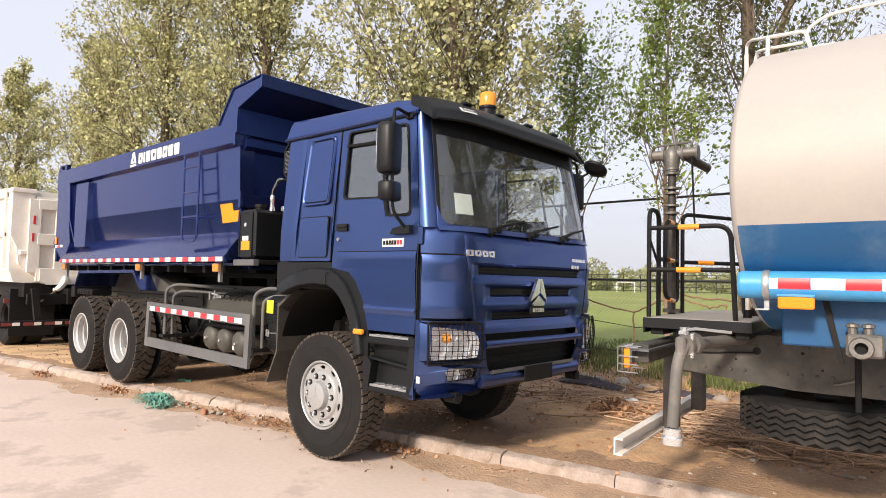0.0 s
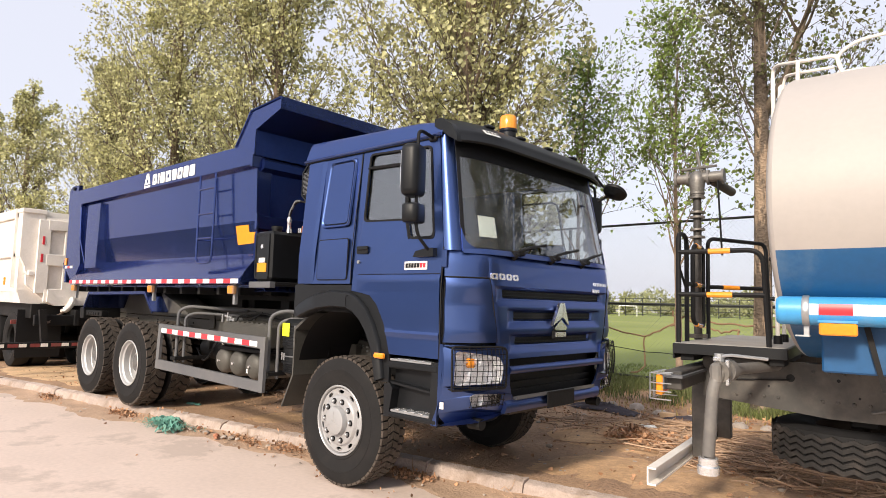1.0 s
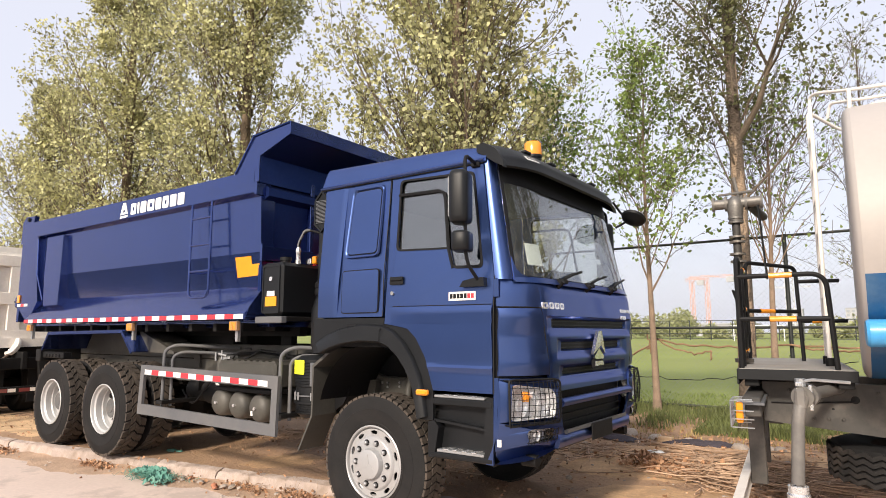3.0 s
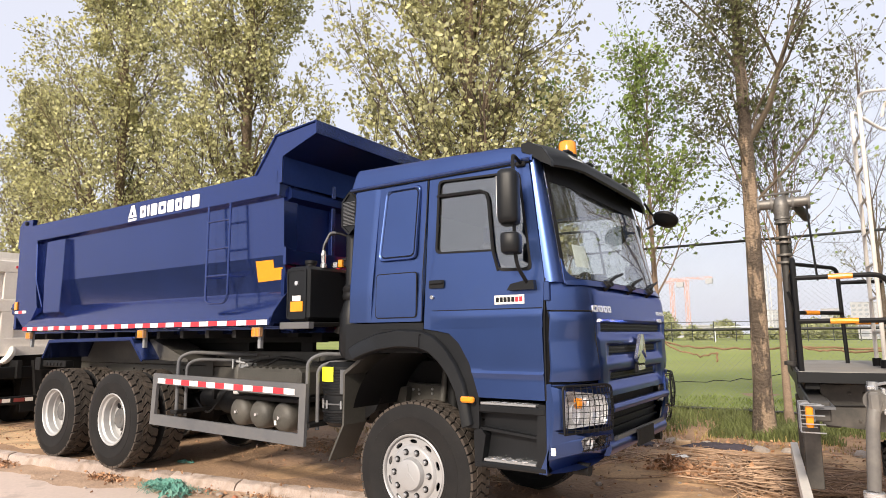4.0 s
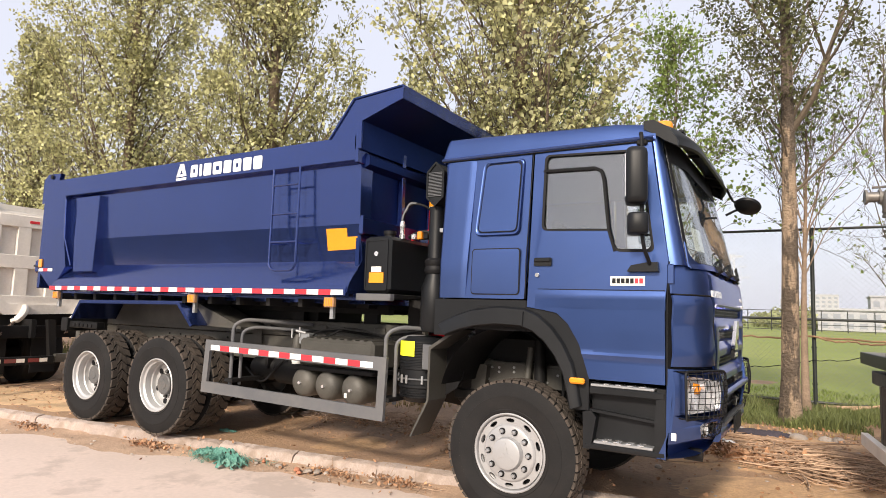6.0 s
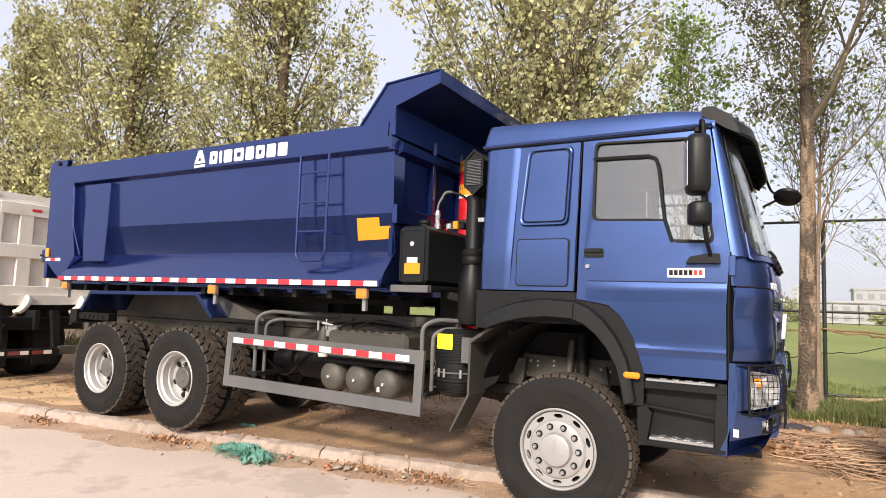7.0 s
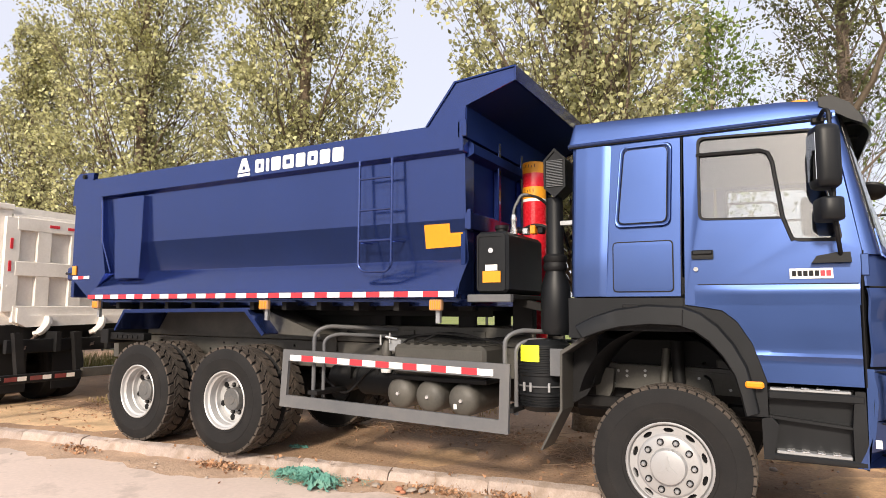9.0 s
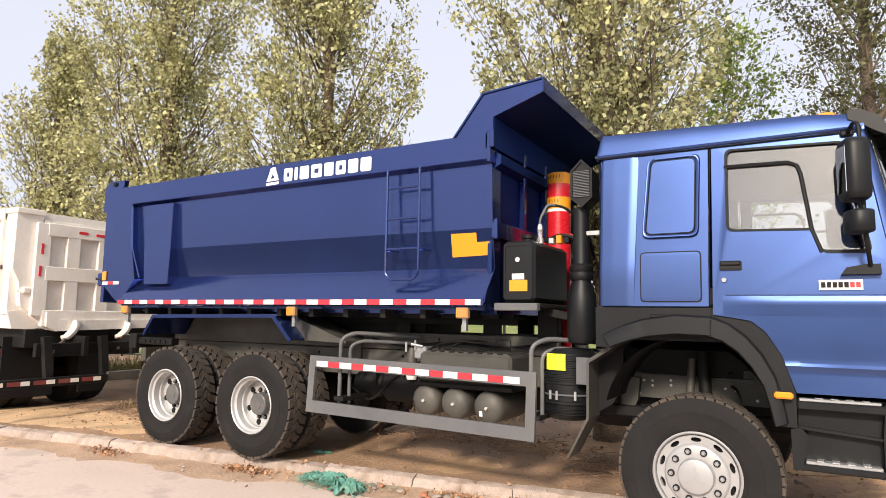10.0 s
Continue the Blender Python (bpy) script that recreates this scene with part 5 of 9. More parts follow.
def bow(y):
    a = max(0.0, min(y, 2 * CY - y))
    return 1 - (1 - min(a / 0.52, 1.0)) ** 3.2


def front_x(y, z):
    return 1.30 + 0.24 * bow(y) + curve(z, (0.70, -0.07), (0.86, -0.012), (1.12, 0.012), (1.32, -0.005), (1.42, 0.004), (1.78, 0.006), (1.95, -0.012), (2.05, -0.035))


cab = part("cab", Geo().box(-0.60, -0.575, 0.09, 2.37, 1.50, 2.98, 0.01), CAB_BLUE, lorry, "metallic blue cab back wall")
cab = lorry
part("cab_floor", Geo().box(-0.58, 1.30, 0.06, 2.40, 1.52, 1.60, 0.0), INTERIOR, cab)
part("cab_firewall", Geo().box(1.12, 1.16, 0.06, 2.40, 1.2, 1.75, 0.0), INTERIOR, cab)

# sides
both("side_panel", lambda: Geo().plate([(-0.56, 1.775), (0.205, 1.775), (0.222, 2.965), (-0.545, 2.965)], [], 0.03, near), CAB_BLUE, parent=cab, smooth=20)
both("rear_corner", lambda: Geo().sheet(lambda u, v, w: (-0.555 - 0.055 * math.sin(u * math.pi / 2), side_y(lerp(1.775, 2.965, v)) + 0.004 + 0.07 * (1 - math.cos(u * math.pi / 2)) + w, lerp(1.775, 2.965, v)), 8, 12, 0.02), CAB_BLUE, parent=cab)


def rear_pillar(u, v, w):
    z = lerp(1.78, 2.955, v)
    x = lerp(-0.562, lerp(-0.325, -0.285, v), u)
    return (x, side_y(z) - 0.007 * curve(u, (0, 0.6), (0.3, 1.0), (0.8, 1.0), (1, -0.15)) + w, z)


both("rear_pillar", lambda: Geo().sheet(rear_pillar, 16, 14, 0.006), CAB_BLUE, parent=cab, smooth=40)


def ring(loop_out, loop_in, d0, d1):
    return Geo().plate(loop_out, [loop_in], d1, lambda u, v, w: (u, side_y(v) + d0 + w, v))


def pressed(x0, x1, z0, z1, slant):
    """The raised rim and the sunken field of a pressed blind window."""
    o = rounded([(x0, z0), (x1, z0), (x1 + 0.02, z1), (x0 + slant, z1)], 0.06)
    i = rounded([(x0 + 0.03, z0 + 0.03), (x1 - 0.03, z0 + 0.03), (x1 - 0.015, z1 - 0.03), (x0 + slant + 0.03, z1 - 0.03)], 0.045)
    return o, i


def rim_geo(o, i, h):
    """A rounded raised rim between two loops of the same count, h proud."""
    n = len(o)
    g = Geo()
    rows = []
    for k, d in ((0.0, 0.0), (0.22, -h), (0.6, -h), (1.0, 0.004)):
        rows.append([(lerp(a[0], b[0], k), side_y(lerp(a[1], b[1], k)) + d, lerp(a[1], b[1], k)) for a, b in zip(o, i)])
    g.v = [p for r in rows for p in r]
    g.f = [(r * n + k, r * n + (k + 1) % n, (r + 1) * n + (k + 1) % n, (r + 1) * n + k) for r in range(3) for k in range(n)]
    return g


PW = pressed(-0.262, 0.150, 2.29, 2.93, 0.045)
both("blind_window_rim", lambda: rim_geo(PW[0], PW[1], 0.016), CAB_BLUE, parent=cab, smooth=60)
inn = [(lerp(a, -0.04, 0.032), lerp(b, 2.61, 0.022)) for a, b in PW[1]]
both("blind_window_groove", lambda: ring(PW[1], inn, -0.003, 0.006), BLACK, parent=cab, smooth=0)
both("blind_window_panel", lambda: Geo().plate(inn, [], 0.008, lambda u, v, w: (u, side_y(v) - 0.007 + w, v)), CAB_BLUE, parent=cab, smooth=20)
HO, HI = rect(-0.275, 0.163, 1.805, 2.185, 0.035), rect(-0.266, 0.154, 1.814, 2.176, 0.03)
both("hatch_gap", lambda: ring(HO, HI, -0.002, 0.004), BLACK, parent=cab, smooth=0)
both("hatch", lambda: Geo().plate(HI, [], 0.012, lambda u, v, w: (u, side_y(v) - 0.006 + w, v)), CAB_BLUE, parent=cab, smooth=20)

# doors
WIN = rounded([(0.335, 2.315), (0.878, 2.295), (0.925, 2.135), (1.205, 2.125), (1.088, 2.905), (0.335, 2.935)], [0.05, 0.02, 0.04, 0.05, 0.05, 0.05])
door_outer = [(0.232, 1.715), (1.272, 1.715), (1.298, 2.06), (1.165, 2.955), (0.246, 2.962)]


def door_low(u, v, w):
    z = lerp(1.20, 1.715, v)
    xa = curve(z, (1.20, 0.735), (1.45, 0.655), (1.60, 0.565), (1.68, 0.47), (1.715, 0.232))
    x = lerp(xa, 1.272, u)
    fade = min(1.0, max(0.0, (x - 0.42) / 0.6))
    y = curve(z, (1.20, 0.004), (1.35, 0.007), (1.382, -0.007), (1.40, 0.008), (1.55, 0.0), (1.715, -0.006))
    return (x, y * (0.25 + 0.75 * fade) + w, z)


def door_near():
    g = Geo().plate(door_outer, [WIN], 0.035, near)
    return g.sheet(door_low, 24, 26, 0.03)


doors = both("door", door_near, CAB_BLUE, "metallic blue door with grey-tinted window", 20, cab)
wi = [(lerp(a, 0.72, 0.045), lerp(b, 2.60, 0.05)) for a, b in WIN]
for k, d in enumerate(doors):
    def put(name, g, m, label="", smooth=32):
        part(name, g if k == 0 else g.mirrored(CY), m, d, label, smooth)
    put("window_seal", ring(WIN, wi, -0.006, 0.014), BLACK, smooth=0)
    put("window_glass", Geo().plate(WIN, [], 0.004, lambda u, v, w: (u, side_y(v) + 0.016 + w, v)), GLASS, "grey-tinted window glass", 0)
    put("window_bar", Geo().tube([(0.33, side_y(2.80) + 0.002, 2.80), (0.745, side_y(2.8) + 0.002, 2.79), (0.795, side_y(2.78) + 0.002, 2.765), (0.818, side_y(2.7) + 0.002, 2.70), (0.868, side_y(2.3) + 0.002, 2.30), (0.92, side_y(2.15) + 0.002, 2.14)], 0.014, 6), BLACK)
    put("handle_recess", Geo().plate(rect(0.285, 0.43, 2.035, 2.10, 0.012), [], 0.004, lambda u, v, w: (u, side_y(v) - 0.003 + w, v)), BLACK, smooth=0)
    put("door_handle", Geo().box(0.29, 0.425, -0.014, 0.004, 2.066, 2.10, 0.008), BLACK_PLASTIC, "black door handle")
    put("keyhole", Geo().cyl((0.312, -0.006, 1.965), (0.312, 0.01, 1.965), 0.016, seg=14), STEEL)
both("door_crease", lambda: Geo().sheet(lambda u, v, w: (lerp(0.30, 1.278, u), curve(v, (0, -0.0065), (0.6, -0.011), (0.75, -0.010), (1, 0.001)) * curve(u, (0, 0.15), (0.35, 1.0), (1, 1.0)) + w, lerp(1.713, 1.852, v)), 20, 12, 0.006), CAB_BLUE, parent=cab, smooth=25)
# thin black tube drawn for the shadow in the crease
both("crease_shadow", lambda: Geo().tube([(0.32, -0.0005, 1.856), (1.275, -0.002, 1.852)], 0.0035, 4), BLACK, parent=cab)
# sticker with a maker's name as plain bars
stk = part("sticker", Geo().box(0.892, 1.138, -0.008, 0.002, 1.886, 1.953, 0), WHITE, cab, "white door badge with black and red bars", 0)
for i in range(7):
    u0 = 0.905 + i * 0.0325
    part("badge_bar", Geo().box(u0, u0 + 0.025, -0.011, -0.007, 1.902, 1.938, 0), BLACK if i < 5 else RED, stk, smooth=0)
# door gaps
both("door_gap", lambda: Geo().tube([(0.214, -0.001, 1.78), (0.216, 0.001, 2.1), (0.234, 0.079, 2.96)], 0.0038, 5), BLACK, parent=cab)
both("door_gap", lambda: Geo().tube([(1.284, 0.004, 1.20), (1.286, 0.002, 1.75), (1.303, 0.004, 2.06)], 0.006, 5), BLACK, parent=cab)
both("hinge_cover", lambda: Geo().box(1.288, 1.335, -0.004, 0.03, 1.90, 2.04, 0.006), CAB_BLUE, parent=cab)

# roof
def roof(u, v, w):
    x, y = lerp(-0.625, 1.20, 1 - math.cos(u * math.pi / 2)), lerp(0.060, 2 * CY - 0.060, 0.5 - 0.5 * math.cos(v * math.pi))
    a = min(y - 0.060, 2 * CY - 0.060 - y)
    b = x + 0.625
    h = (1 - (1 - min(1, a / 0.075)) ** 2.6) * (1 - (1 - min(1, b / 0.055)) ** 2.6)
    h *= curve(x, (-0.6, 1.95), (0.9, 1.45), (1.2, 1.05))
    return (x, y, 2.985 + 0.098 * h + 0.03 * min(1, a / 1.1) * min(1, b / 0.3) - w)


part("roof", Geo().sheet(roof, 48, 64, 0.02), CAB_BLUE, cab)
both("roof_edge", lambda: Geo().sheet(lambda u, v, w: (lerp(-0.625, 1.185, u), 0.062 + 0.018 * math.sin(v * math.pi) * -1 + w, lerp(2.965, 2.995, v)), 20, 4, 0.03), CAB_BLUE, parent=cab)
both("roof_gutter", lambda: Geo().tube([(-0.62, 0.066, 2.967), (1.17, 0.072, 2.962)], 0.009, 6), BLACK, parent=cab)
part("roof_back_edge", Geo().box(-0.628, -0.60, 0.07, 2.39, 2.955, 2.99, 0.01), CAB_BLUE, cab)

# A-pillars and windscreen
def pillar(u, v, w):
    z = lerp(2.035, 2.995, v)
    p = Vector((lerp(1.305, 1.172, v), side_y(z) + 0.002, z))
    q = Vector((lerp(1.408, 1.212, v), lerp(0.108, 0.192, v), z))
    m = p.lerp(q, u)
    k = math.sin(u * math.pi)
    return (m.x + k * 0.020 - w * 0.7, m.y - k * 0.026 + w, z)


both("pillar", lambda: Geo().sheet(pillar, 10, 14, 0.03), CAB_BLUE, parent=cab)


def screen(u, v, off=0.0):
    z = lerp(2.045, 3.0, v)
    y = lerp(lerp(0.095, 0.180, v), 2 * CY - lerp(0.095, 0.180, v), u)
    a = min(y, 2 * CY - y) - 0.08
    k = 1 - (1 - min(1, a / 0.62)) ** 2.6
    return (lerp(1.395, 1.195, v) + lerp(0.122, 0.088, v) * k + off, y, z)


ws = part("windscreen", Geo().sheet(lambda u, v, w: screen(u, v, -w), 40, 14, 0.005), SCREEN_GLASS, cab, "large clear windscreen")
g = Geo()
# the top strip is widened to stand in for the shadow under the visor
for (u0, u1, v0, v1) in ((0, 1, 0.0, 0.022), (0, 1, 0.80, 1.0), (0.0, 0.013, 0.02, 0.82), (0.987, 1.0, 0.02, 0.82)):
    g.sheet(lambda u, v, w: screen(lerp(u0, u1, u), lerp(v0, v1, v), 0.004 - w), 40 if u1 - u0 > 0.5 else 2, 8, 0.004)
part("screen_border", g, BLACK, ws, "black rubber windscreen border, top widened as visor shadow")
for s in (0, 1):
    fillet = [(0.0, -0.02), (0.11, -0.02), (0.085, 0.0), (0.055, 0.012), (0.03, 0.035), (0.012, 0.075), (0.004, 0.13), (0.0, 0.17)]
    part("screen_corner", Geo().plate(fillet if s == 0 else [(1 - u, v) for u, v in reversed(fillet)], [], 0.008, lambda u, v, w: screen(u, v, 0.013 - w)), CAB_BLUE, cab, smooth=30)
part("paper", Geo().sheet(lambda u, v, w: screen(lerp(0.075, 0.155, u), lerp(0.12, 0.30, v), -0.012 - w), 4, 2, 0.002), PAPER, cab, "white paper sheet behind the windscreen")
part("cowl", Geo().sheet(lambda u, v, w: (screen(u, 0.0)[0] + lerp(0.005, 0.035, v) - w, screen(u, 0)[1], lerp(2.06, 2.015, v)), 40, 3, 0.01), CAB_BLUE, cab)
for y0, y1 in ((0.62, 1.15), (1.18, 1.72), (1.72, 2.2)):
    fx = front_x(y0, 2.03) + 0.02
    part("wiper", Geo().tube(bez([(fx, y0, 2.03), (fx + 0.02, y0 + 0.06, 2.07), (fx - 0.02, lerp(y0, y1, 0.6), 2.13)], 0.03), 0.013, 6).tube([(fx + 0.01, y0 + 0.1, 2.085), (fx - 0.035, y1, 2.165)], 0.011, 5).cyl((fx - 0.03, y0, 2.0), (fx + 0.03, y0, 2.05), 0.028, seg=10).box(fx - 0.02, fx + 0.025, y0 - 0.03, y0 + 0.13, 2.035, 2.068, 0.008), BLACK, cab, "black windscreen wiper")

# sun visor across the top of the windscreen
def visor(u, v, w):
    y = lerp(0.095, 2 * CY - 0.095, u)
    a = min(y, 2 * CY - y) - 0.095
    k = 1 - (1 - min(1, a / 0.58)) ** 2.4
    x = curve(v, (0, 1.345), (0.35, 1.315), (0.75, 1.225), (1, 1.14)) + 0.098 * k
    z = curve(v, (0, 2.935), (0.12, 2.96), (0.75, 3.10), (0.92, 3.135), (1, 3.125)) - 0.02 * (1 - k)
    bumpy = 0.008 * math.sin(min(1, max(0, (v - 0.25) / 0.5)) * math.pi)
    return (x + bumpy - 0.7 * w, y, z - 0.7 * w)


vis = part("sun_visor", Geo().sheet(visor, 44, 14, 0.02), BLACK_PLASTIC, cab, "dark grey plastic sun visor")
both("visor_end", lambda: Geo().prism([(1.352, 2.900), (1.347, 2.95), (1.285, 3.05), (1.18, 3.115), (1.11, 3.11), (1.11, 3.05), (1.18, 3.01), (1.27, 2.945)], 'y', 0.068, 0.125), BLACK_PLASTIC, parent=vis)
for u in (0.2, 0.4, 0.6, 0.8):
    q = visor(u, 0.86, 0)
    part("clearance_lamp", Geo().box(q[0] - 0.03, q[0] + 0.03, q[1] - 0.05, q[1] + 0.05, q[2] - 0.005, q[2] + 0.022, 0.008), BLACK_PLASTIC, vis)
part("sticker", Geo().sheet(lambda u, v, w: tuple(Vector(visor(lerp(0.12, 0.195, u), lerp(0.36, 0.54, v), 0)) + Vector((0.004 - w, 0, 0.003))), 3, 2, 0.002), WHITE, vis, "small white sticker with grey bars", 0)
for i in range(4):
    part("sticker_bar", Geo().sheet(lambda u, v, w: tuple(Vector(visor(lerp(0.128 + 0.017 * i, 0.139 + 0.017 * i, u), lerp(0.41, 0.50, v), 0)) + Vector((0.0065 - w, 0, 0.005))), 1, 1, 0.001), CHASSIS, vis, smooth=0)
for i, u in enumerate((0.12, 0.3, 0.7, 0.88)):
    q, q2 = visor(u, 0.3, 0.02), screen(u, 0.97)
    part("visor_strut", Geo().tube([(q[0] - 0.02, q[1], q[2]), (q2[0], q2[1], q2[2] + 0.03)], 0.012, 6), BLACK, vis)
# beacon
bc = part("beacon", Geo().lathe([(3.06, 0.075), (3.265, 0.075), (3.28, 0.085), (3.30, 0.085)], (1.02, 1.20, 0), 'z', 24), BLACK_PLASTIC, cab)
part("beacon_lens", Geo().lathe([(3.30, 0.082), (3.315, 0.084), (3.41, 0.080), (3.43, 0.068), (3.437, 0.001)], (1.02, 1.20, 0), 'z', 28), AMBER, bc, "amber beacon lens")

# front: upper panel with three slots, corner panels
SLOTS = ((1.675, 1.758, 0.44, 0.05), (1.497, 1.582, 0.60, 0.05), (1.300, 1.380, 0.64, 0.05))


def front_edge(z):
    """Where the corner panels meet the grille panel; the joint slants."""
    return lerp(0.405, 0.285, max(0.0, min(1.0, (z - 1.25) / 0.6)))


def grille(u, v, w):
    z = lerp(1.20, 1.985, v)
    y = lerp(front_edge(z), 2 * CY - front_edge(z), u)
    a = min(y, 2 * CY - y)
    d = 0.0
    for z0, z1, ya, r in SLOTS:
        lip = max(0.0, min(1.0, (a - (ya - 0.10)) / 0.05))
        inz = max(0.0, min(1.0, min((z - (z0 - 0.055)) / 0.05, (z1 + 0.012 - z) / 0.014)))
        k = min(lip, inz)
        d = max(d, 0.022 * k)
        ins = max(0.0, min(1.0, min((a - ya) / 0.03, (z - z0) / 0.014, (z1 - z) / 0.014)))
        d = max(d, 0.05 * ins)
    edge = max(0.0, min(1.0, (a - front_edge(z) - 0.005) / 0.03))
    return (front_x(y, z) + 0.012 * edge - d - w, y, z)


gp = part("front_panel", Geo().sheet(grille, 110, 74, 0.012), CAB_BLUE, cab, "blue front panel with three grille slots", 24)
for z0, z1, ya, r in SLOTS:
    part("grille_mesh", Geo().sheet(lambda u, v, w: (front_x(lerp(ya + 0.012, 2 * CY - ya - 0.012, u), z0) + 0.012 - 0.042 - w, lerp(ya + 0.012, 2 * CY - ya - 0.012, u), lerp(z0 + 0.006, z1 - 0.006, v)), 30, 2, 0.004), BLACK, gp, "black grille mesh")
    for i in range(2):
        zz = lerp(z0, z1, (i + 1) / 3)
        part("grille_bar", Geo().sheet(lambda u, v, w: (front_x(lerp(ya + 0.02, 2 * CY - ya - 0.02, u), z0) + 0.012 - 0.036 - w, lerp(ya + 0.02, 2 * CY - ya - 0.02, u), zz - 0.004 + 0.008 * v), 30, 1, 0.006), BLACK_PLASTIC, gp)
part("upper_panel", Geo().sheet(lambda u, v, w: (front_x(lerp(0.012, 2 * CY - 0.012, u), lerp(1.835, 2.04, v)) + 0.004 * math.sin(v * 3.14) - w, lerp(0.012, 2 * CY - 0.012, u), lerp(1.835, 2.04, v)), 70, 8, 0.012), CAB_BLUE, cab, "blue panel under the windscreen")


def corner(u, v, w):
    z = lerp(1.33, 1.822, v)
    y = lerp(0.012, front_edge(z), u)
    wave = curve(z, (1.33, 0.0), (1.40, 0.012), (1.62, -0.014), (1.76, 0.012), (1.80, 0.006), (1.822, -0.008))
    k = math.sin(min(1, u * 1.15) * math.pi) * 0.55 + 0.3
    return (front_x(y, z) + wave * k + 0.006 - w, y - 0.010 * k * (1 - u) + w * 0.3, z)


both("corner_panel", lambda: Geo().sheet(corner, 22, 24, 0.012), CAB_BLUE, parent=cab)
both("panel_seam", lambda: Geo().tube([(front_x(y, 1.83) + 0.002, y, 1.829) for y in [0.02 + 0.3 * i / 12 for i in range(13)]], 0.006, 5), BLACK, parent=cab)
both("panel_seam", lambda: Geo().tube([(front_x(front_edge(z) + 0.004, z) + 0.002, front_edge(z) + 0.004, z) for z in [lerp(1.33, 1.83, i / 12) for i in range(13)]], 0.006, 5), BLACK, parent=cab)
part("panel_back", Geo().sheet(lambda u, v, w: (front_x(lerp(0.03, 2 * CY - 0.03, u), 1.7) - 0.075 - w, lerp(0.03, 2 * CY - 0.03, u), lerp(1.30, 2.04, v)), 40, 2, 0.01), BLACK, cab)
part("panel_back", Geo().sheet(lambda u, v, w: (front_x(lerp(0.56, 2 * CY - 0.56, u), 1.7) - 0.075 - w, lerp(0.56, 2 * CY - 0.56, u), lerp(0.80, 1.30, v)), 30, 2, 0.01), BLACK, cab)
both("corner_gap_mesh", lambda: Geo().sheet(lambda u, v, w: (front_x(lerp(0.04, 0.34, u), 1.3) - 0.03 - w, lerp(0.04, 0.34, u), lerp(1.27, 1.34, v)), 10, 1, 0.008), BLACK, parent=cab)
# maker's badge and lettering, as plain shapes
ex, ez = front_x(CY, 1.5) + 0.02, 1.36
em = part("emblem", Geo().plate([(CY - 0.105, ez + 0.080), (CY - 0.085, ez + 0.058), (CY + 0.085, ez + 0.058), (CY + 0.105, ez + 0.080), (CY, ez + 0.150)], [], 0.025, lambda u, v, w: (ex + w, u, v)), EMBLEM, cab, "chrome triangular emblem", 0)
for s in (-1, 1):
    leg = [(CY + s * 0.132, ez + 0.098), (CY + s * 0.006, ez + 0.172), (CY + s * 0.004, ez + 0.298), (CY + s * 0.034, ez + 0.298)]
    part("emblem_leg", Geo().plate(leg, [], 0.028, lambda u, v, w: (ex + w + 0.016 * (1 - abs(u - CY) / 0.13), u, v)), EMBLEM, em, smooth=0)
part("emblem_plate", Geo().box(ex - 0.01, ex + 0.02, CY - 0.10, CY + 0.10, ez - 0.015, ez + 0.055, 0.004), BLACK, em, smooth=0)
for i in range(5):
    part("emblem_bar", Geo().box(ex + 0.018, ex + 0.025, CY - 0.085 + 0.036 * i, CY - 0.058 + 0.036 * i, ez + 0.002, ez + 0.04, 0), CHROME, em, smooth=0)
for i in range(4):
    y = 0.30 + 0.090 * i
    part("badge_letter", Geo().plate(rect(y, y + 0.072, 1.822, 1.872, 0.012, 2), [rect(y + 0.022, y + 0.05, 1.836, 1.858, 0.005, 2)], 0.012, lambda u, v, w: (front_x(u, v) + 0.006 + w, u, v)), CHROME, cab, "chrome lettering as plain blocks", 0)
for i in range(8):
    y = 1.90 + 0.034 * i
    part("badge_letter", Geo().plate(rect(y, y + 0.025, 1.83, 1.862, 0.004, 2), [], 0.010, lambda u, v, w: (front_x(u, v) + 0.006 + w, u, v)), CHROME, cab, smooth=0)
for i in range(3):
    y = 1.86 + 0.048 * i
    part("badge_digit", Geo().plate(rect(y, y + 0.036, 1.765, 1.797, 0.006, 2), [], 0.010, lambda u, v, w: (front_x(u, v) + 0.018 + w, u, v)), CHROME, cab, smooth=0)

# bumper
bump = part("bumper", Geo().sheet(lambda u, v, w: (front_x(lerp(0.50, 2 * CY - 0.50, u), 0.86) + 0.015 + 0.02 * math.sin(v * 3.1) - w, lerp(0.50, 2 * CY - 0.50, u), lerp(0.775, 0.875, v)), 30, 6, 0.04), CAB_BLUE, lorry, "metallic blue bumper with lamp cut-outs")
HL = [(0.050, 1.010), (0.425, 1.020), (0.437, 1.16), (0.385, 1.225), (0.06, 1.270)]
FL = [(0.180, 0.838), (0.455, 0.858), (0.455, 0.935), (0.18, 0.950), (0.145, 0.93)]


def skin_x(y, z):
    return front_x(y, z) + curve(z, (0.70, 0.0), (0.9, 0.02), (1.2, 0.03), (1.31, 0.02))


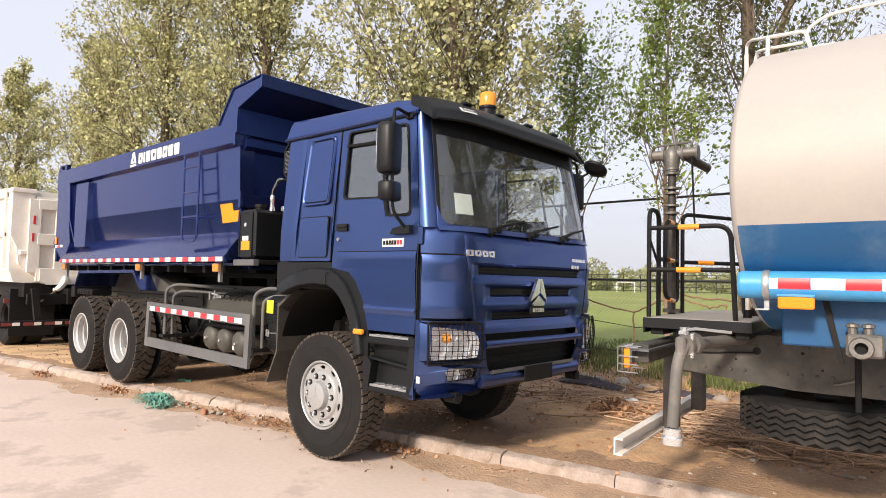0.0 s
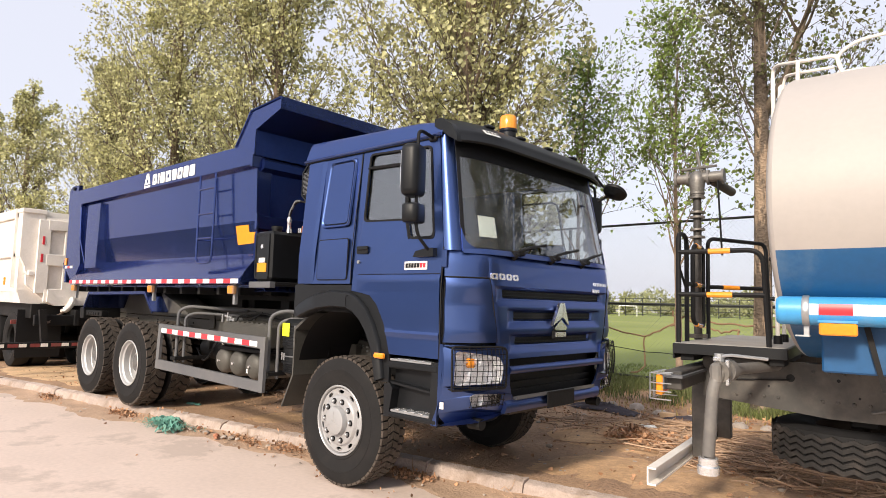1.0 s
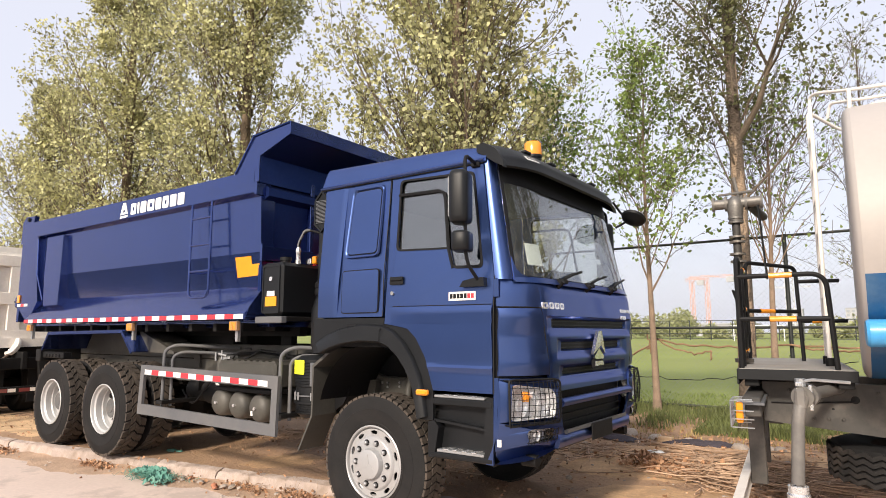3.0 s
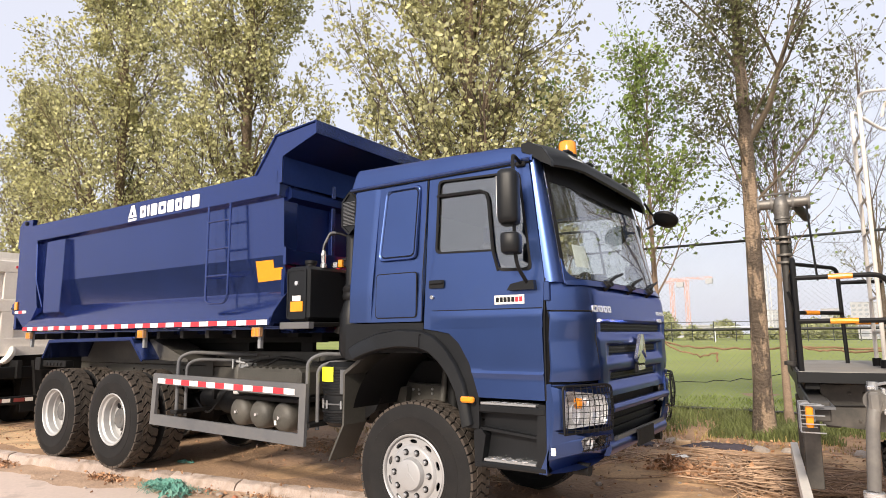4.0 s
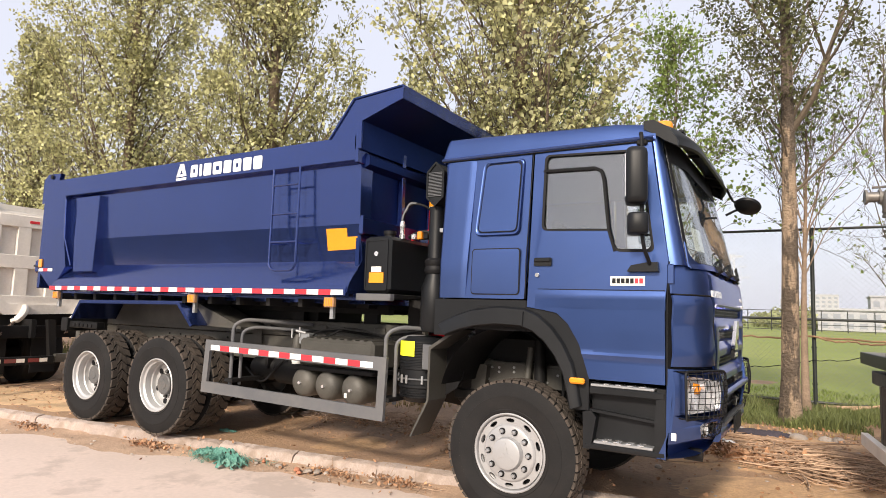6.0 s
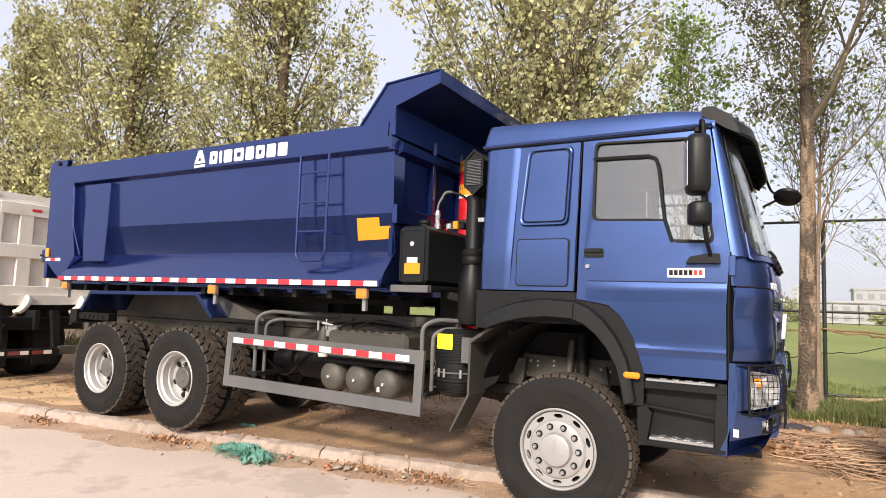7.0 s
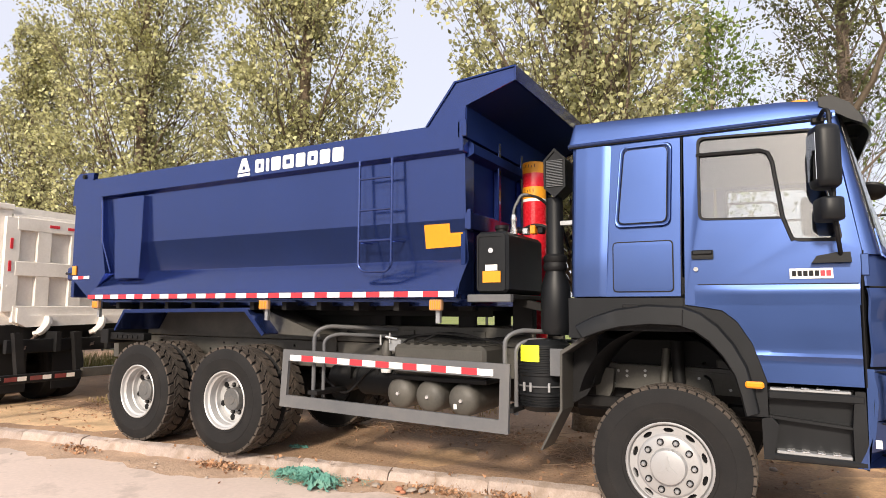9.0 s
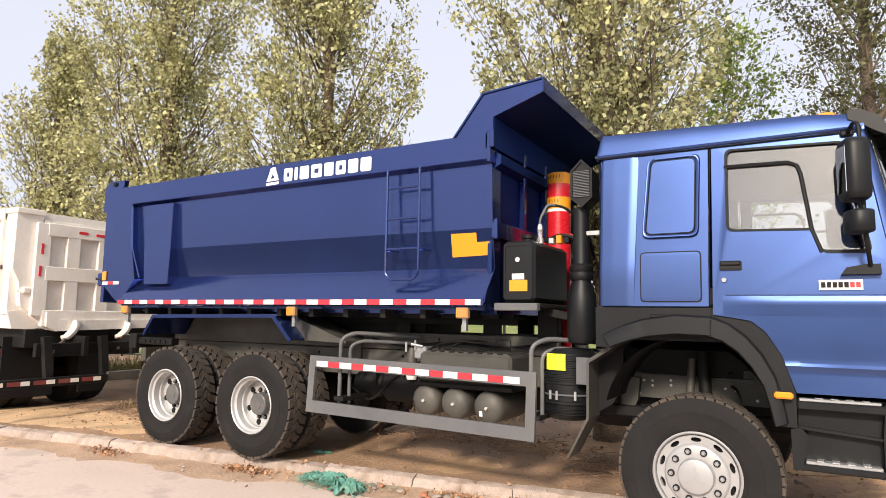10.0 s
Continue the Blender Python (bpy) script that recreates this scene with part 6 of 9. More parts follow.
def corner_skin():
    hl, fl = rounded(HL, 0.03), rounded(FL, 0.02)
    outer = [(0.002, 0.70)] + [(0.002, 0.70 + 0.1 * i) for i in range(1, 7)] + [(0.06, 1.315), (0.14, 1.318), (0.22, 1.318), (0.30, 1.315), (0.40, 1.30), (0.47, 1.275), (0.51, 1.21), (0.515, 1.13), (0.54, 1.0), (0.57, 0.93), (0.60, 0.90), (0.62, 0.775), (0.5, 0.755), (0.4, 0.74), (0.3, 0.725), (0.2, 0.715), (0.1, 0.705)]
    g = Geo().plate(outer, [hl, fl], 0.02, lambda u, v, w: (skin_x(u, v) - w, u, v))
    return g


both("bumper_corner", corner_skin, CAB_BLUE, parent=bump, smooth=25)
both("bumper_side", lambda: Geo().plate([(1.275, 0.70), (1.285, 1.315), (1.325, 1.315), (1.325, 1.2), (1.30, 0.9), (1.24, 0.70)], [], 0.02, lambda u, v, w: (u, 0.001 + w, v)), CAB_BLUE, parent=bump, smooth=20)
both("bumper_top", lambda: Geo().sheet(lambda u, v, w: (lerp(1.29, skin_x(lerp(0.01, 0.47, u), 1.31), v), lerp(0.01, 0.47, u), 1.312 - 0.02 * u * u - w), 14, 3, 0.01), CAB_BLUE, parent=bump)
part("side_sticker", Geo().box(1.352, 1.385, -0.006, 0.004, 0.835, 0.885, 0).moved(Matrix.Translation((-0.04, 0.0, 0))), WHITE, bump, "small white rectangle sticker", 0)


def lamp_unit(mirror):
    def P(name, g, m, parent, label="", smooth=32):
        return part(name, g.mirrored(CY) if mirror else g, m, parent, label, smooth)
    box = P("headlamp", Geo().plate(rounded(HL, 0.03), [], 0.012, lambda u, v, w: (skin_x(u, v) - 0.085 - w, u, v)), LAMP, lorry, "clear headlamp behind a wire guard")
    hl = rounded(HL, 0.03)
    n = len(hl)
    P("lamp_wall", Geo().add([(skin_x(u, v) - 0.005, u, v) for u, v in hl] + [(skin_x(u, v) - 0.085, lerp(u, 0.25, 0.08), lerp(v, 1.13, 0.08)) for u, v in hl], [(i, (i + 1) % n, n + (i + 1) % n, n + i) for i in range(n)]), LAMP, box)
    for y, z, r in ((0.13, 1.115, 0.072), (0.30, 1.10, 0.075), (0.22, 1.19, 0.03), (0.39, 1.08, 0.035)):
        P("reflector", Geo().lathe([(skin_x(y, z) - 0.075, 0.012), (skin_x(y, z) - 0.07, r * 0.6), (skin_x(y, z) - 0.04, r), (skin_x(y, z) - 0.035, r * 1.06)], (0, y, z), 'x', 24), LAMP, box)
    P("indicator", Geo().lathe([(skin_x(0.15, 1.18) - 0.07, 0.04), (skin_x(0.15, 1.18) - 0.03, 0.036), (skin_x(0.15, 1.18) - 0.02, 0.001)], (0, 0.19, 1.175), 'x', 16), AMBER, box, "orange indicator bulb")
    lens = P("lamp_glass", Geo().plate(hl, [], 0.003, lambda u, v, w: (skin_x(u, v) - 0.003 - w, u, v)), GLASS_CLEAR, box, "clear lamp cover", 0)
    lens.visible_shadow = False
    fog = P("fog_lamp", Geo().plate(rounded(FL, 0.02), [], 0.01, lambda u, v, w: (skin_x(u, v) - 0.05 - w, u, v)), LAMP, lorry, "clear fog lamp")
    for y in (0.265, 0.39):
        P("reflector", Geo().lathe([(skin_x(y, 0.87) - 0.048, 0.01), (skin_x(y, 0.87) - 0.02, 0.036), (skin_x(y, 0.87) - 0.016, 0.038)], (0, y - 0.02, 0.897), 'x', 18), LAMP if y < 0.3 else BLACK, fog)
    lens = P("lamp_glass", Geo().plate(rounded(FL, 0.02), [], 0.003, lambda u, v, w: (skin_x(u, v) - 0.004 - w, u, v)), GLASS_CLEAR, fog, smooth=0)
    lens.visible_shadow = False
    # wire guards
    lo = [(0.035, 0.978), (0.455, 0.985), (0.462, 1.28), (0.39, 1.302), (0.035, 1.302)]
    def on(u, v, o=0.040):
        a = max(0.0, u)
        return (skin_x(a, v) + o - 0.10 * max(0.0, (0.02 - u)) * 8, u - 0.02, v)
    gr = P("lamp_guard", Geo().tube(bez([on(*p) for p in lo] + [on(*lo[0])], 0.03), 0.009, 6), BLACK, lorry, "black wire lamp guard")
    wires = Geo()
    for i in range(11):
        u = lerp(0.045, 0.445, i / 10)
        wires.tube([on(u, lerp(0.980, 1.298, k / 8)) for k in range(9)], 0.003, 4)
    for j in range(8):
        v = lerp(1.005, 1.285, j / 7)
        wires.tube([on(lerp(0.036, 0.458, k / 14), v) for k in range(15)], 0.003, 4)
    for j in range(3):
        v = lerp(0.857, 0.932, j / 2)
        wires.tube([on(lerp(0.15, 0.48, k / 6), v, 0.02) for k in range(7)], 0.003, 4)
    for j in range(8):
        u = lerp(0.16, 0.47, j / 7)
        wires.tube([on(u, v, 0.02) for v in (0.847, 0.892, 0.942)], 0.003, 4)
    tagged(P("guard_wire", wires, BLACK, gr), kind="stuff")
    for p in ((0.04, 1.297), (0.44, 1.285), (0.44, 0.985), (0.04, 0.982)):
        a = on(*p)
        P("guard_stay", Geo().cyl(a, (a[0] - 0.07, max(0.0, a[1] + 0.02), a[2]), 0.006, seg=6), BLACK, gr)


GLASS_CLEAR = glass("clear_lens", (0.92, 0.93, 0.94), 0.03, 0.04)
lamp_unit(False)
lamp_unit(True)
part("bumper_bar", Geo().sheet(lambda u, v, w: (front_x(lerp(0.50, 2 * CY - 0.50, u), 1.13) + 0.035 + 0.02 * math.sin(v * 3.1) - w, lerp(0.50, 2 * CY - 0.50, u), lerp(1.085, 1.145, v)), 36, 6, 0.03), CAB_BLUE, bump, "blue bumper bar")
part("bumper_opening", Geo().sheet(lambda u, v, w: (front_x(lerp(0.50, 2 * CY - 0.50, u), 1.0) - 0.10 - w, lerp(0.50, 2 * CY - 0.50, u), lerp(0.84, 1.22, v)), 30, 2, 0.01), BLACK, bump, "black lower grille")
for z in (0.93, 0.99, 1.05):
    part("opening_slat", Geo().sheet(lambda u, v, w: (front_x(lerp(0.56, 2 * CY - 0.56, u), 1.0) - 0.05 - w, lerp(0.56, 2 * CY - 0.56, u), z + 0.014 * v), 24, 1, 0.03), BLACK, bump)
part("bumper_step", Geo().sheet(lambda u, v, w: (front_x(lerp(0.62, 2 * CY - 0.62, u), 0.88) + lerp(-0.02, 0.045, v), lerp(0.62, 2 * CY - 0.62, u), 0.885 + 0.02 * v - w), 24, 2, 0.03), GUARD_GREY, bump, "grey bumper step")
part("bumper_keel", Geo().box(1.30, 1.50, 0.62, 2 * CY - 0.62, 0.74, 0.80, 0.02), BLACK_PLASTIC, bump)
part("licence_plate", Geo().box(1.580, 1.592, CY - 0.20, CY + 0.24, 0.765, 0.90, 0.003), DARK_STEEL, bump, "blank dark grey plate", 0)
both("tow_hook", lambda: Geo().cyl((1.34, 0.33, 0.70), (1.46, 0.33, 0.70), 0.045, seg=14), DARK_STEEL, parent=bump)

# lower cab: arches, steps
ARCH_OUT = [(-0.625, 1.765), (0.212, 1.765), (0.212, 1.762), (0.40, 1.745), (0.47, 1.675), (0.565, 1.595), (0.655, 1.445), (0.73, 1.20), (0.73, 0.97), (0.60, 0.97)]
ARCH_IN = [(0.575, 1.10), (0.54, 1.235), (0.47, 1.36), (0.385, 1.46), (0.29, 1.53), (0.19, 1.565), (-0.02, 1.572), (-0.22, 1.55), (-0.36, 1.515), (-0.47, 1.475), (-0.50, 1.46)]
both("wing", lambda: Geo().plate(ARCH_OUT + ARCH_IN + [(-0.625, 1.46)], [], 0.03, lambda u, v, w: (u, 0.012 + w, v)), BLACK_PLASTIC, "dark grey plastic wheel arch", 20, cab)


def flare():
    inn2 = [(0.60, 0.97)] + ARCH_IN
    c = Vector((0.02, 0.75))
    g = Geo()
    m = len(inn2)
    for p in inn2:
        d = (Vector(p) - c).normalized()
        top = 0.062 * max(0.0, d.y) ** 3
        for off, y in ((0.0, 0.10), (-0.006, -0.020), (0.006, -0.034), (0.068 + top, -0.028), (0.080 + top, -0.012), (0.085 + top, 0.014)):
            q = Vector(p) + d * off
            g.v.append((q.x, y, q.y))
    g.f = [(i * 6 + k, i * 6 + k + 1, (i + 1) * 6 + k + 1, (i + 1) * 6 + k) for i in range(m - 1) for k in range(5)]
    return g


both("arch_flare", flare, BLACK_PLASTIC, smooth=50, parent=cab)
both("wing_seam", lambda: Geo().tube([(0.218, 0.009, 1.765), (0.218, 0.009, 1.70), (0.218, -0.05, 1.66), (0.215, -0.05, 1.57)], 0.004, 4), BLACK, parent=cab)
both("wing_badge", lambda: Geo().box(-0.21, -0.09, 0.002, 0.013, 1.69, 1.715, 0.004), BLACK, parent=cab)
both("side_marker", lambda: Geo().box(0.60, 0.715, -0.055, -0.01, 1.16, 1.205, 0.012), AMBER, "orange side marker", parent=cab)
both("inner_arch", lambda: Geo().grid(lambda u, v: (0.02 + 0.60 * math.cos(math.pi * (0.12 + 0.80 * u)), lerp(0.05, 0.74, v), 0.88 + 0.66 * math.sin(math.pi * (0.12 + 0.80 * u))), 24, 2), BLACK, parent=cab)
stp = both("step_box", lambda: Geo().prism([(0.695, 0.70), (1.275, 0.69), (1.275, 1.17), (0.735, 1.17), (0.735, 0.98), (0.69, 0.96)], 'y', 0.085, 0.50), BLACK_PLASTIC, "black two-step entry box", 20, cab)
for k, s in enumerate(stp):
    def put(name, g, m, label="", smooth=32):
        part(name, g if k == 0 else g.mirrored(CY), m, s, label, smooth)
    put("step_cheek", Geo().prism([(0.695, 0.70), (0.75, 0.70), (0.79, 0.93), (0.75, 0.975), (0.69, 0.96)], 'y', 0.0, 0.10), BLACK_PLASTIC)
    put("step_cheek", Geo().prism([(1.20, 0.72), (1.275, 0.69), (1.275, 1.17), (1.22, 1.17), (1.20, 0.95)], 'y', 0.005, 0.10), BLACK_PLASTIC)
    put("step_lip", Geo().box(0.70, 1.275, -0.002, 0.09, 0.70, 0.745, 0.012), BLACK_PLASTIC)
    put("step_lip", Geo().box(0.73, 1.275, 0.0, 0.09, 1.09, 1.15, 0.012), BLACK_PLASTIC)
    put("ledge", Geo().prism([(0.735, 0.985), (1.20, 0.945), (1.20, 0.93), (0.735, 0.965)], 'y', 0.02, 0.09), BLACK_PLASTIC)
    put("tread_plate", Geo().box(0.77, 1.19, 0.004, 0.20, 0.744, 0.765, 0.004), STEEL, "bright ribbed step plate")
    put("tread_plate", Geo().box(0.745, 1.20, 0.004, 0.14, 1.149, 1.168, 0.004), STEEL, "bright ribbed step plate")
    for i in range(4):
        put("tread_rib", Geo().box(0.83 + 0.085 * i, 0.875 + 0.085 * i, 0.0, 0.16, 0.764, 0.772, 0.002), CHROME)
        put("tread_rib", Geo().box(0.84 + 0.085 * i, 0.885 + 0.085 * i, 0.0, 0.12, 1.167, 1.174, 0.002), CHROME)
# flap behind the front wheel
both("fender_flap", lambda: Geo().prism([(-0.44, 1.53), (-0.73, 1.345), (-0.735, 0.89), (-0.90, 0.565), (-0.885, 0.56), (-0.715, 0.885), (-0.71, 1.325), (-0.44, 1.50)], 'y', 0.10, 0.40), CHASSIS, smooth=0)
# black fill plane behind the flap, for the dark inside the arch
both("arch_dark_fill", lambda: Geo().prism([(-0.44, 1.51), (-0.72, 1.335), (-0.725, 0.90), (-0.60, 0.98), (-0.53, 1.1), (-0.50, 1.46)], 'y', 0.385, 0.40), BLACK, smooth=0)
for z in (0.95, 1.1, 1.28):
    part("bolt", Geo().cyl((-0.735, 0.18, z), (-0.748, 0.18, z), 0.010, seg=6), STEEL, lorry)
    part("bolt", Geo().cyl((-0.735, 0.34, z), (-0.748, 0.34, z), 0.010, seg=6), STEEL, lorry)

# mirrors
def shell(c, sx, sy, sz, turn, r):
    m = pose(c[0], c[1], c[2], 0, 0, turn)
    lo = rounded([(-sx / 2, -sy / 2), (sx / 2, -sy / 2), (sx / 2, sy / 2), (-sx / 2, sy / 2)], r, 5)
    g = Geo()
    n = len(lo)
    for z, k in ((-0.5, 0.72), (-0.46, 0.92), (-0.38, 1.0), (0.38, 1.0), (0.46, 0.92), (0.5, 0.72)):
        g.v += [tuple(m @ Vector((a * k, b * k, z * sz))) for a, b in lo]
    for j in range(5):
        g.f += [(j * n + i, j * n + (i + 1) % n, (j + 1) * n + (i + 1) % n, (j + 1) * n + i) for i in range(n)]
    g.f += [tuple(range(n)), tuple(5 * n + i for i in range(n))]
    return g


MIRROR = bpy.data.materials.new("mirror_glass")
MIRROR.use_nodes = True
MIRROR.node_tree.nodes["Principled BSDF"].inputs["Metallic"].default_value = 1
MIRROR.node_tree.nodes["Principled BSDF"].inputs["Roughness"].default_value = 0.03
mm = both("mirror", lambda: shell((1.115, -0.165, 2.645), 0.15, 0.21, 0.40, 18, 0.06), BLACK_PLASTIC, "black door mirror with chrome-grey arm", 40, cab)
for k, s in enumerate(mm):
    def put(name, g, m, label="", smooth=32):
        part(name, g if k == 0 else g.mirrored(CY), m, s, label, smooth)
    put("wide_mirror", shell((1.125, -0.16, 2.31), 0.14, 0.20, 0.15, 18, 0.06), BLACK_PLASTIC, "small black wide-angle mirror", 40)
    put("mirror_glass", Geo().box(-0.0775, -0.074, -0.07, 0.07, -0.15, 0.15, 0.0, pose(1.115, -0.165, 2.645, 0, 0, 18)), MIRROR, smooth=0)
    put("mirror_arm", Geo().tube(bez([(1.10, 0.09, 2.955), (1.13, -0.10, 2.975), (1.15, -0.155, 2.95), (1.155, -0.165, 2.80), (1.155, -0.165, 2.25), (1.165, -0.15, 2.14), (1.18, -0.06, 2.05), (1.18, -0.02, 2.02)], 0.05), 0.014, 8), BLACK, "black mirror arm")
    put("mirror_foot", Geo().prism([(1.02, 1.985), (1.24, 1.985), (1.235, 2.05), (1.16, 2.05), (1.05, 2.03)], 'y', -0.05, 0.004), BLACK_PLASTIC)
    put("arm_foot", Geo().box(1.06, 1.14, 0.05, 0.10, 2.93, 2.975, 0.01), BLACK)
# round kerb mirror at the far front corner
km = part("front_mirror", Geo().lathe([(-0.05, 0.001), (-0.045, 0.06), (-0.02, 0.115), (0.0, 0.125), (0.008, 0.12), (0.008, 0.001)], (0, 0, 0), 'z', 28).moved(pose(1.60, 2.26, 2.80, -32, 8, 0)), BLACK_PLASTIC, cab, "round black front mirror")
part("mirror_arm", Geo().tube(bez([(1.42, 2.18, 2.97), (1.46, 2.30, 2.86), (1.56, 2.27, 2.80)], 0.05), 0.012, 8), BLACK, km)
part("mirror_arm", Geo().tube(bez([(1.40, 2.28, 2.72), (1.46, 2.32, 2.76), (1.56, 2.27, 2.79)], 0.05), 0.012, 8), BLACK, km)

# inside the cab
part("dashboard", Geo().prism([(1.38, 2.02), (1.30, 2.06), (1.0, 2.02), (0.93, 1.92), (0.98, 1.62), (1.38, 1.62)], 'y', 0.10, 2.36), INTERIOR, cab, "dark dashboard")
for y in (0.62, 1.84):
    st = part("seat", Geo().box(-0.10, 0.42, y - 0.25, y + 0.25, 1.75, 1.93, 0.05), SEAT, cab, "grey driver's seat")
    part("backrest", Geo().box(-0.22, -0.07, y - 0.25, y + 0.25, 1.85, 2.45, 0.05, Matrix.Translation((-0.15, 0, 2.15)) @ Matrix.Rotation(radians(-8), 4, 'Y') @ Matrix.Translation((0.15, 0, -2.15))), SEAT, st)
    part("headrest", Geo().box(-0.26, -0.15, y - 0.13, y + 0.13, 2.46, 2.66, 0.04), SEAT, st)
    part("seat_base", Geo().box(-0.05, 0.38, y - 0.2, y + 0.2, 1.6, 1.76, 0.02), INTERIOR, st)
sw = Geo()
c = Vector((0.80, 1.84, 2.06))
rot = Matrix.Rotation(radians(-62), 3, 'Y')
sw.tube([c + rot @ Vector((0.23 * math.cos(2 * math.pi * i / 28), 0.23 * math.sin(2 * math.pi * i / 28), 0)) for i in range(28)], 0.016, 8, closed=True)
for a in (0, 120, 240):
    sw.cyl(c, c + rot @ Vector((0.22 * math.cos(radians(a)), 0.22 * math.sin(radians(a)), 0)), 0.014, seg=6)
sw.cyl(c, c + Vector((0.2, 0, -0.25)), 0.03, seg=8)
part("steering_wheel", sw, BLACK, cab, "black steering wheel")
part("back_wall_trim", Geo().box(-0.575, -0.55, 0.12, 2.34, 1.6, 2.95, 0.0), SEAT, cab)
part("roof_lining", Geo().box(-0.55, 1.15, 0.13, 2.33, 2.945, 2.965, 0.0), SEAT, cab)


# ---- the tanker trailer ----
TKM = Matrix.Translation((2.78, 0.79, 0)) @ Matrix.Rotation(radians(7.0), 4, 'Z')
tanker = thing("tanker_trailer", TKM @ Vector((3.0, 0.7, 0.1)), "parked tanker trailer, cream tank over a blue band", "tanker trailer")


def tk(name, g, m, parent=None, label="", smooth=32):
    return part(name, g.moved(TKM), m, parent or tanker, label, smooth)


TB, TZ, TRY, TRZ = 0.48, 2.27, 1.21, 0.94       # middle line, middle height, half width, half height


def tank_pt(a, r, ang):
    da, db = a - 0.66, TB + TRY * r * math.cos(ang) + 0.73
    c, s = math.cos(radians(4.5)), math.sin(radians(4.5))
    return (0.66 + da * c + db * s, -0.73 - da * s + db * c, TZ + TRZ * r * math.sin(ang))


DISH = [(0.655, 0.0), (0.655, 0.3), (0.656, 0.6), (0.658, 0.85), (0.661, 0.93), (0.667, 0.962), (0.678, 0.982), (0.69, 0.994), (0.71, 1.0)]
SEG = 96
g = Geo()
for a, r in DISH:
    g.v += [tank_pt(a, max(r, 0.001), 2 * math.pi * i / SEG) for i in range(SEG)]
for j in range(len(DISH) - 1):
    g.f += [(j * SEG + i, j * SEG + (i + 1) % SEG, (j + 1) * SEG + (i + 1) % SEG, (j + 1) * SEG + i) for i in range(SEG)]
tk("tank", g, CREAM, label="cream dished tank end", smooth=50)
cut = math.asin((1.967 - TZ) / TRZ)
tk("tank_shell", Geo().grid(lambda u, v: tank_pt(lerp(0.705, 9.0, v), 1.0, lerp(cut, math.pi - cut, u)), 60, 4), CREAM, label="cream painted tank shell", smooth=60)
tk("tank_band", Geo().grid(lambda u, v: tank_pt(lerp(0.705, 9.0, v), 1.0, lerp(math.pi - cut, 2 * math.pi + cut, u)), 60, 4), TANK_BLUE, label="blue painted lower tank shell", smooth=60)
for a in (2.6, 4.6):
    tk("weld_seam", Geo().tube([tank_pt(a, 1.002, lerp(cut, math.pi - cut, i / 48)) for i in range(49)], 0.005, 5), CREAM)
# side pipe with tape, lamp
bp = tk("side_pipe", Geo().lathe([(0.70, 0.001), (0.70, 0.068), (0.715, 0.078), (8.6, 0.078)], (0, -0.555, 1.64), 'x', 24), PIPE_BLUE, label="light blue steel side pipe")
tk("pipe_strap", Geo().lathe([(0.825, 0.081), (0.83, 0.084), (0.855, 0.084), (0.86, 0.081)], (0, -0.555, 1.64), 'x', 24), STEEL, bp)
tk("pipe_strap", Geo().box(0.828, 0.856, -0.565, -0.545, 1.50, 1.57, 0.003).box(0.79, 0.86, -0.60, -0.52, 1.50, 1.507, 0), STEEL, bp)
for i in range(10):
    tk("reflective_tape", Geo().grid(lambda u, v: (lerp(max(0.862, 0.751 + 0.155 * i), 0.904 + 0.155 * i, u), -0.555 - 0.0805 * math.cos(lerp(-0.38, 0.38, v)), 1.648 + 0.0805 * math.sin(lerp(-0.38, 0.38, v))), 1, 6), WHITE if i % 2 == 0 else RED, bp, ("white" if i % 2 == 0 else "red") + " reflective tape")
tk("lamp_bracket", Geo().box(0.90, 1.08, -0.645, -0.50, 1.577, 1.592, 0.003), PIPE_BLUE)
lm = tk("side_lamp", Geo().box(0.905, 1.078, -0.645, -0.61, 1.512, 1.578, 0.008), AMBER, label="orange rectangular side lamp")
for i in range(12):
    tk("lens_rib", Geo().box(0.915 + 0.013 * i, 0.919 + 0.013 * i, -0.648, -0.644, 1.518, 1.572, 0), AMBER, lm, smooth=0)
# blue skirt box, valve
tk("skirt_box", Geo().box(0.90, 6.0, -0.40, -0.36, 1.30, 1.60, 0.01), TANK_BLUE, label="blue skirt plate")
tk("skirt_rib", Geo().prism([(1.10, 1.56), (1.13, 1.56), (1.20, 1.22), (1.175, 1.22)], 'y', -0.44, -0.40), DARK_STEEL)
VS = Matrix.Translation((-0.120, 0, -0.030))
vl = tk("outlet_valve", Geo().box(1.33, 1.50, -0.55, -0.42, 1.30, 1.42, 0.012).moved(VS), WORN_STEEL, label="worn steel outlet valve")
tk("valve_flange", Geo().lathe([(-0.64, 0.030), (-0.64, 0.052), (-0.625, 0.056), (-0.60, 0.056), (-0.59, 0.042), (-0.54, 0.042)], (1.40, 0, 1.355), 'y', 26).moved(VS), WORN_STEEL, vl)
tk("valve_bore", Geo().lathe([(-0.60, 0.001), (-0.60, 0.03), (-0.64, 0.03)], (1.40, 0, 1.355), 'y', 20).moved(VS), BLACK, vl)
for a in (1.36, 1.43):
    tk("valve_nut", Geo().lathe([(1.42, 0.022), (1.45, 0.022), (1.455, 0.032), (1.47, 0.03), (1.48, 0.001)], (a, -0.48, 0), 'z', 10).moved(VS), WORN_STEEL, vl)
tk("valve_drop_pipe", Geo().cyl((1.38, -0.30, 0.98), (1.38, -0.30, 1.35), 0.016, seg=8).moved(VS), DARK_STEEL, vl)
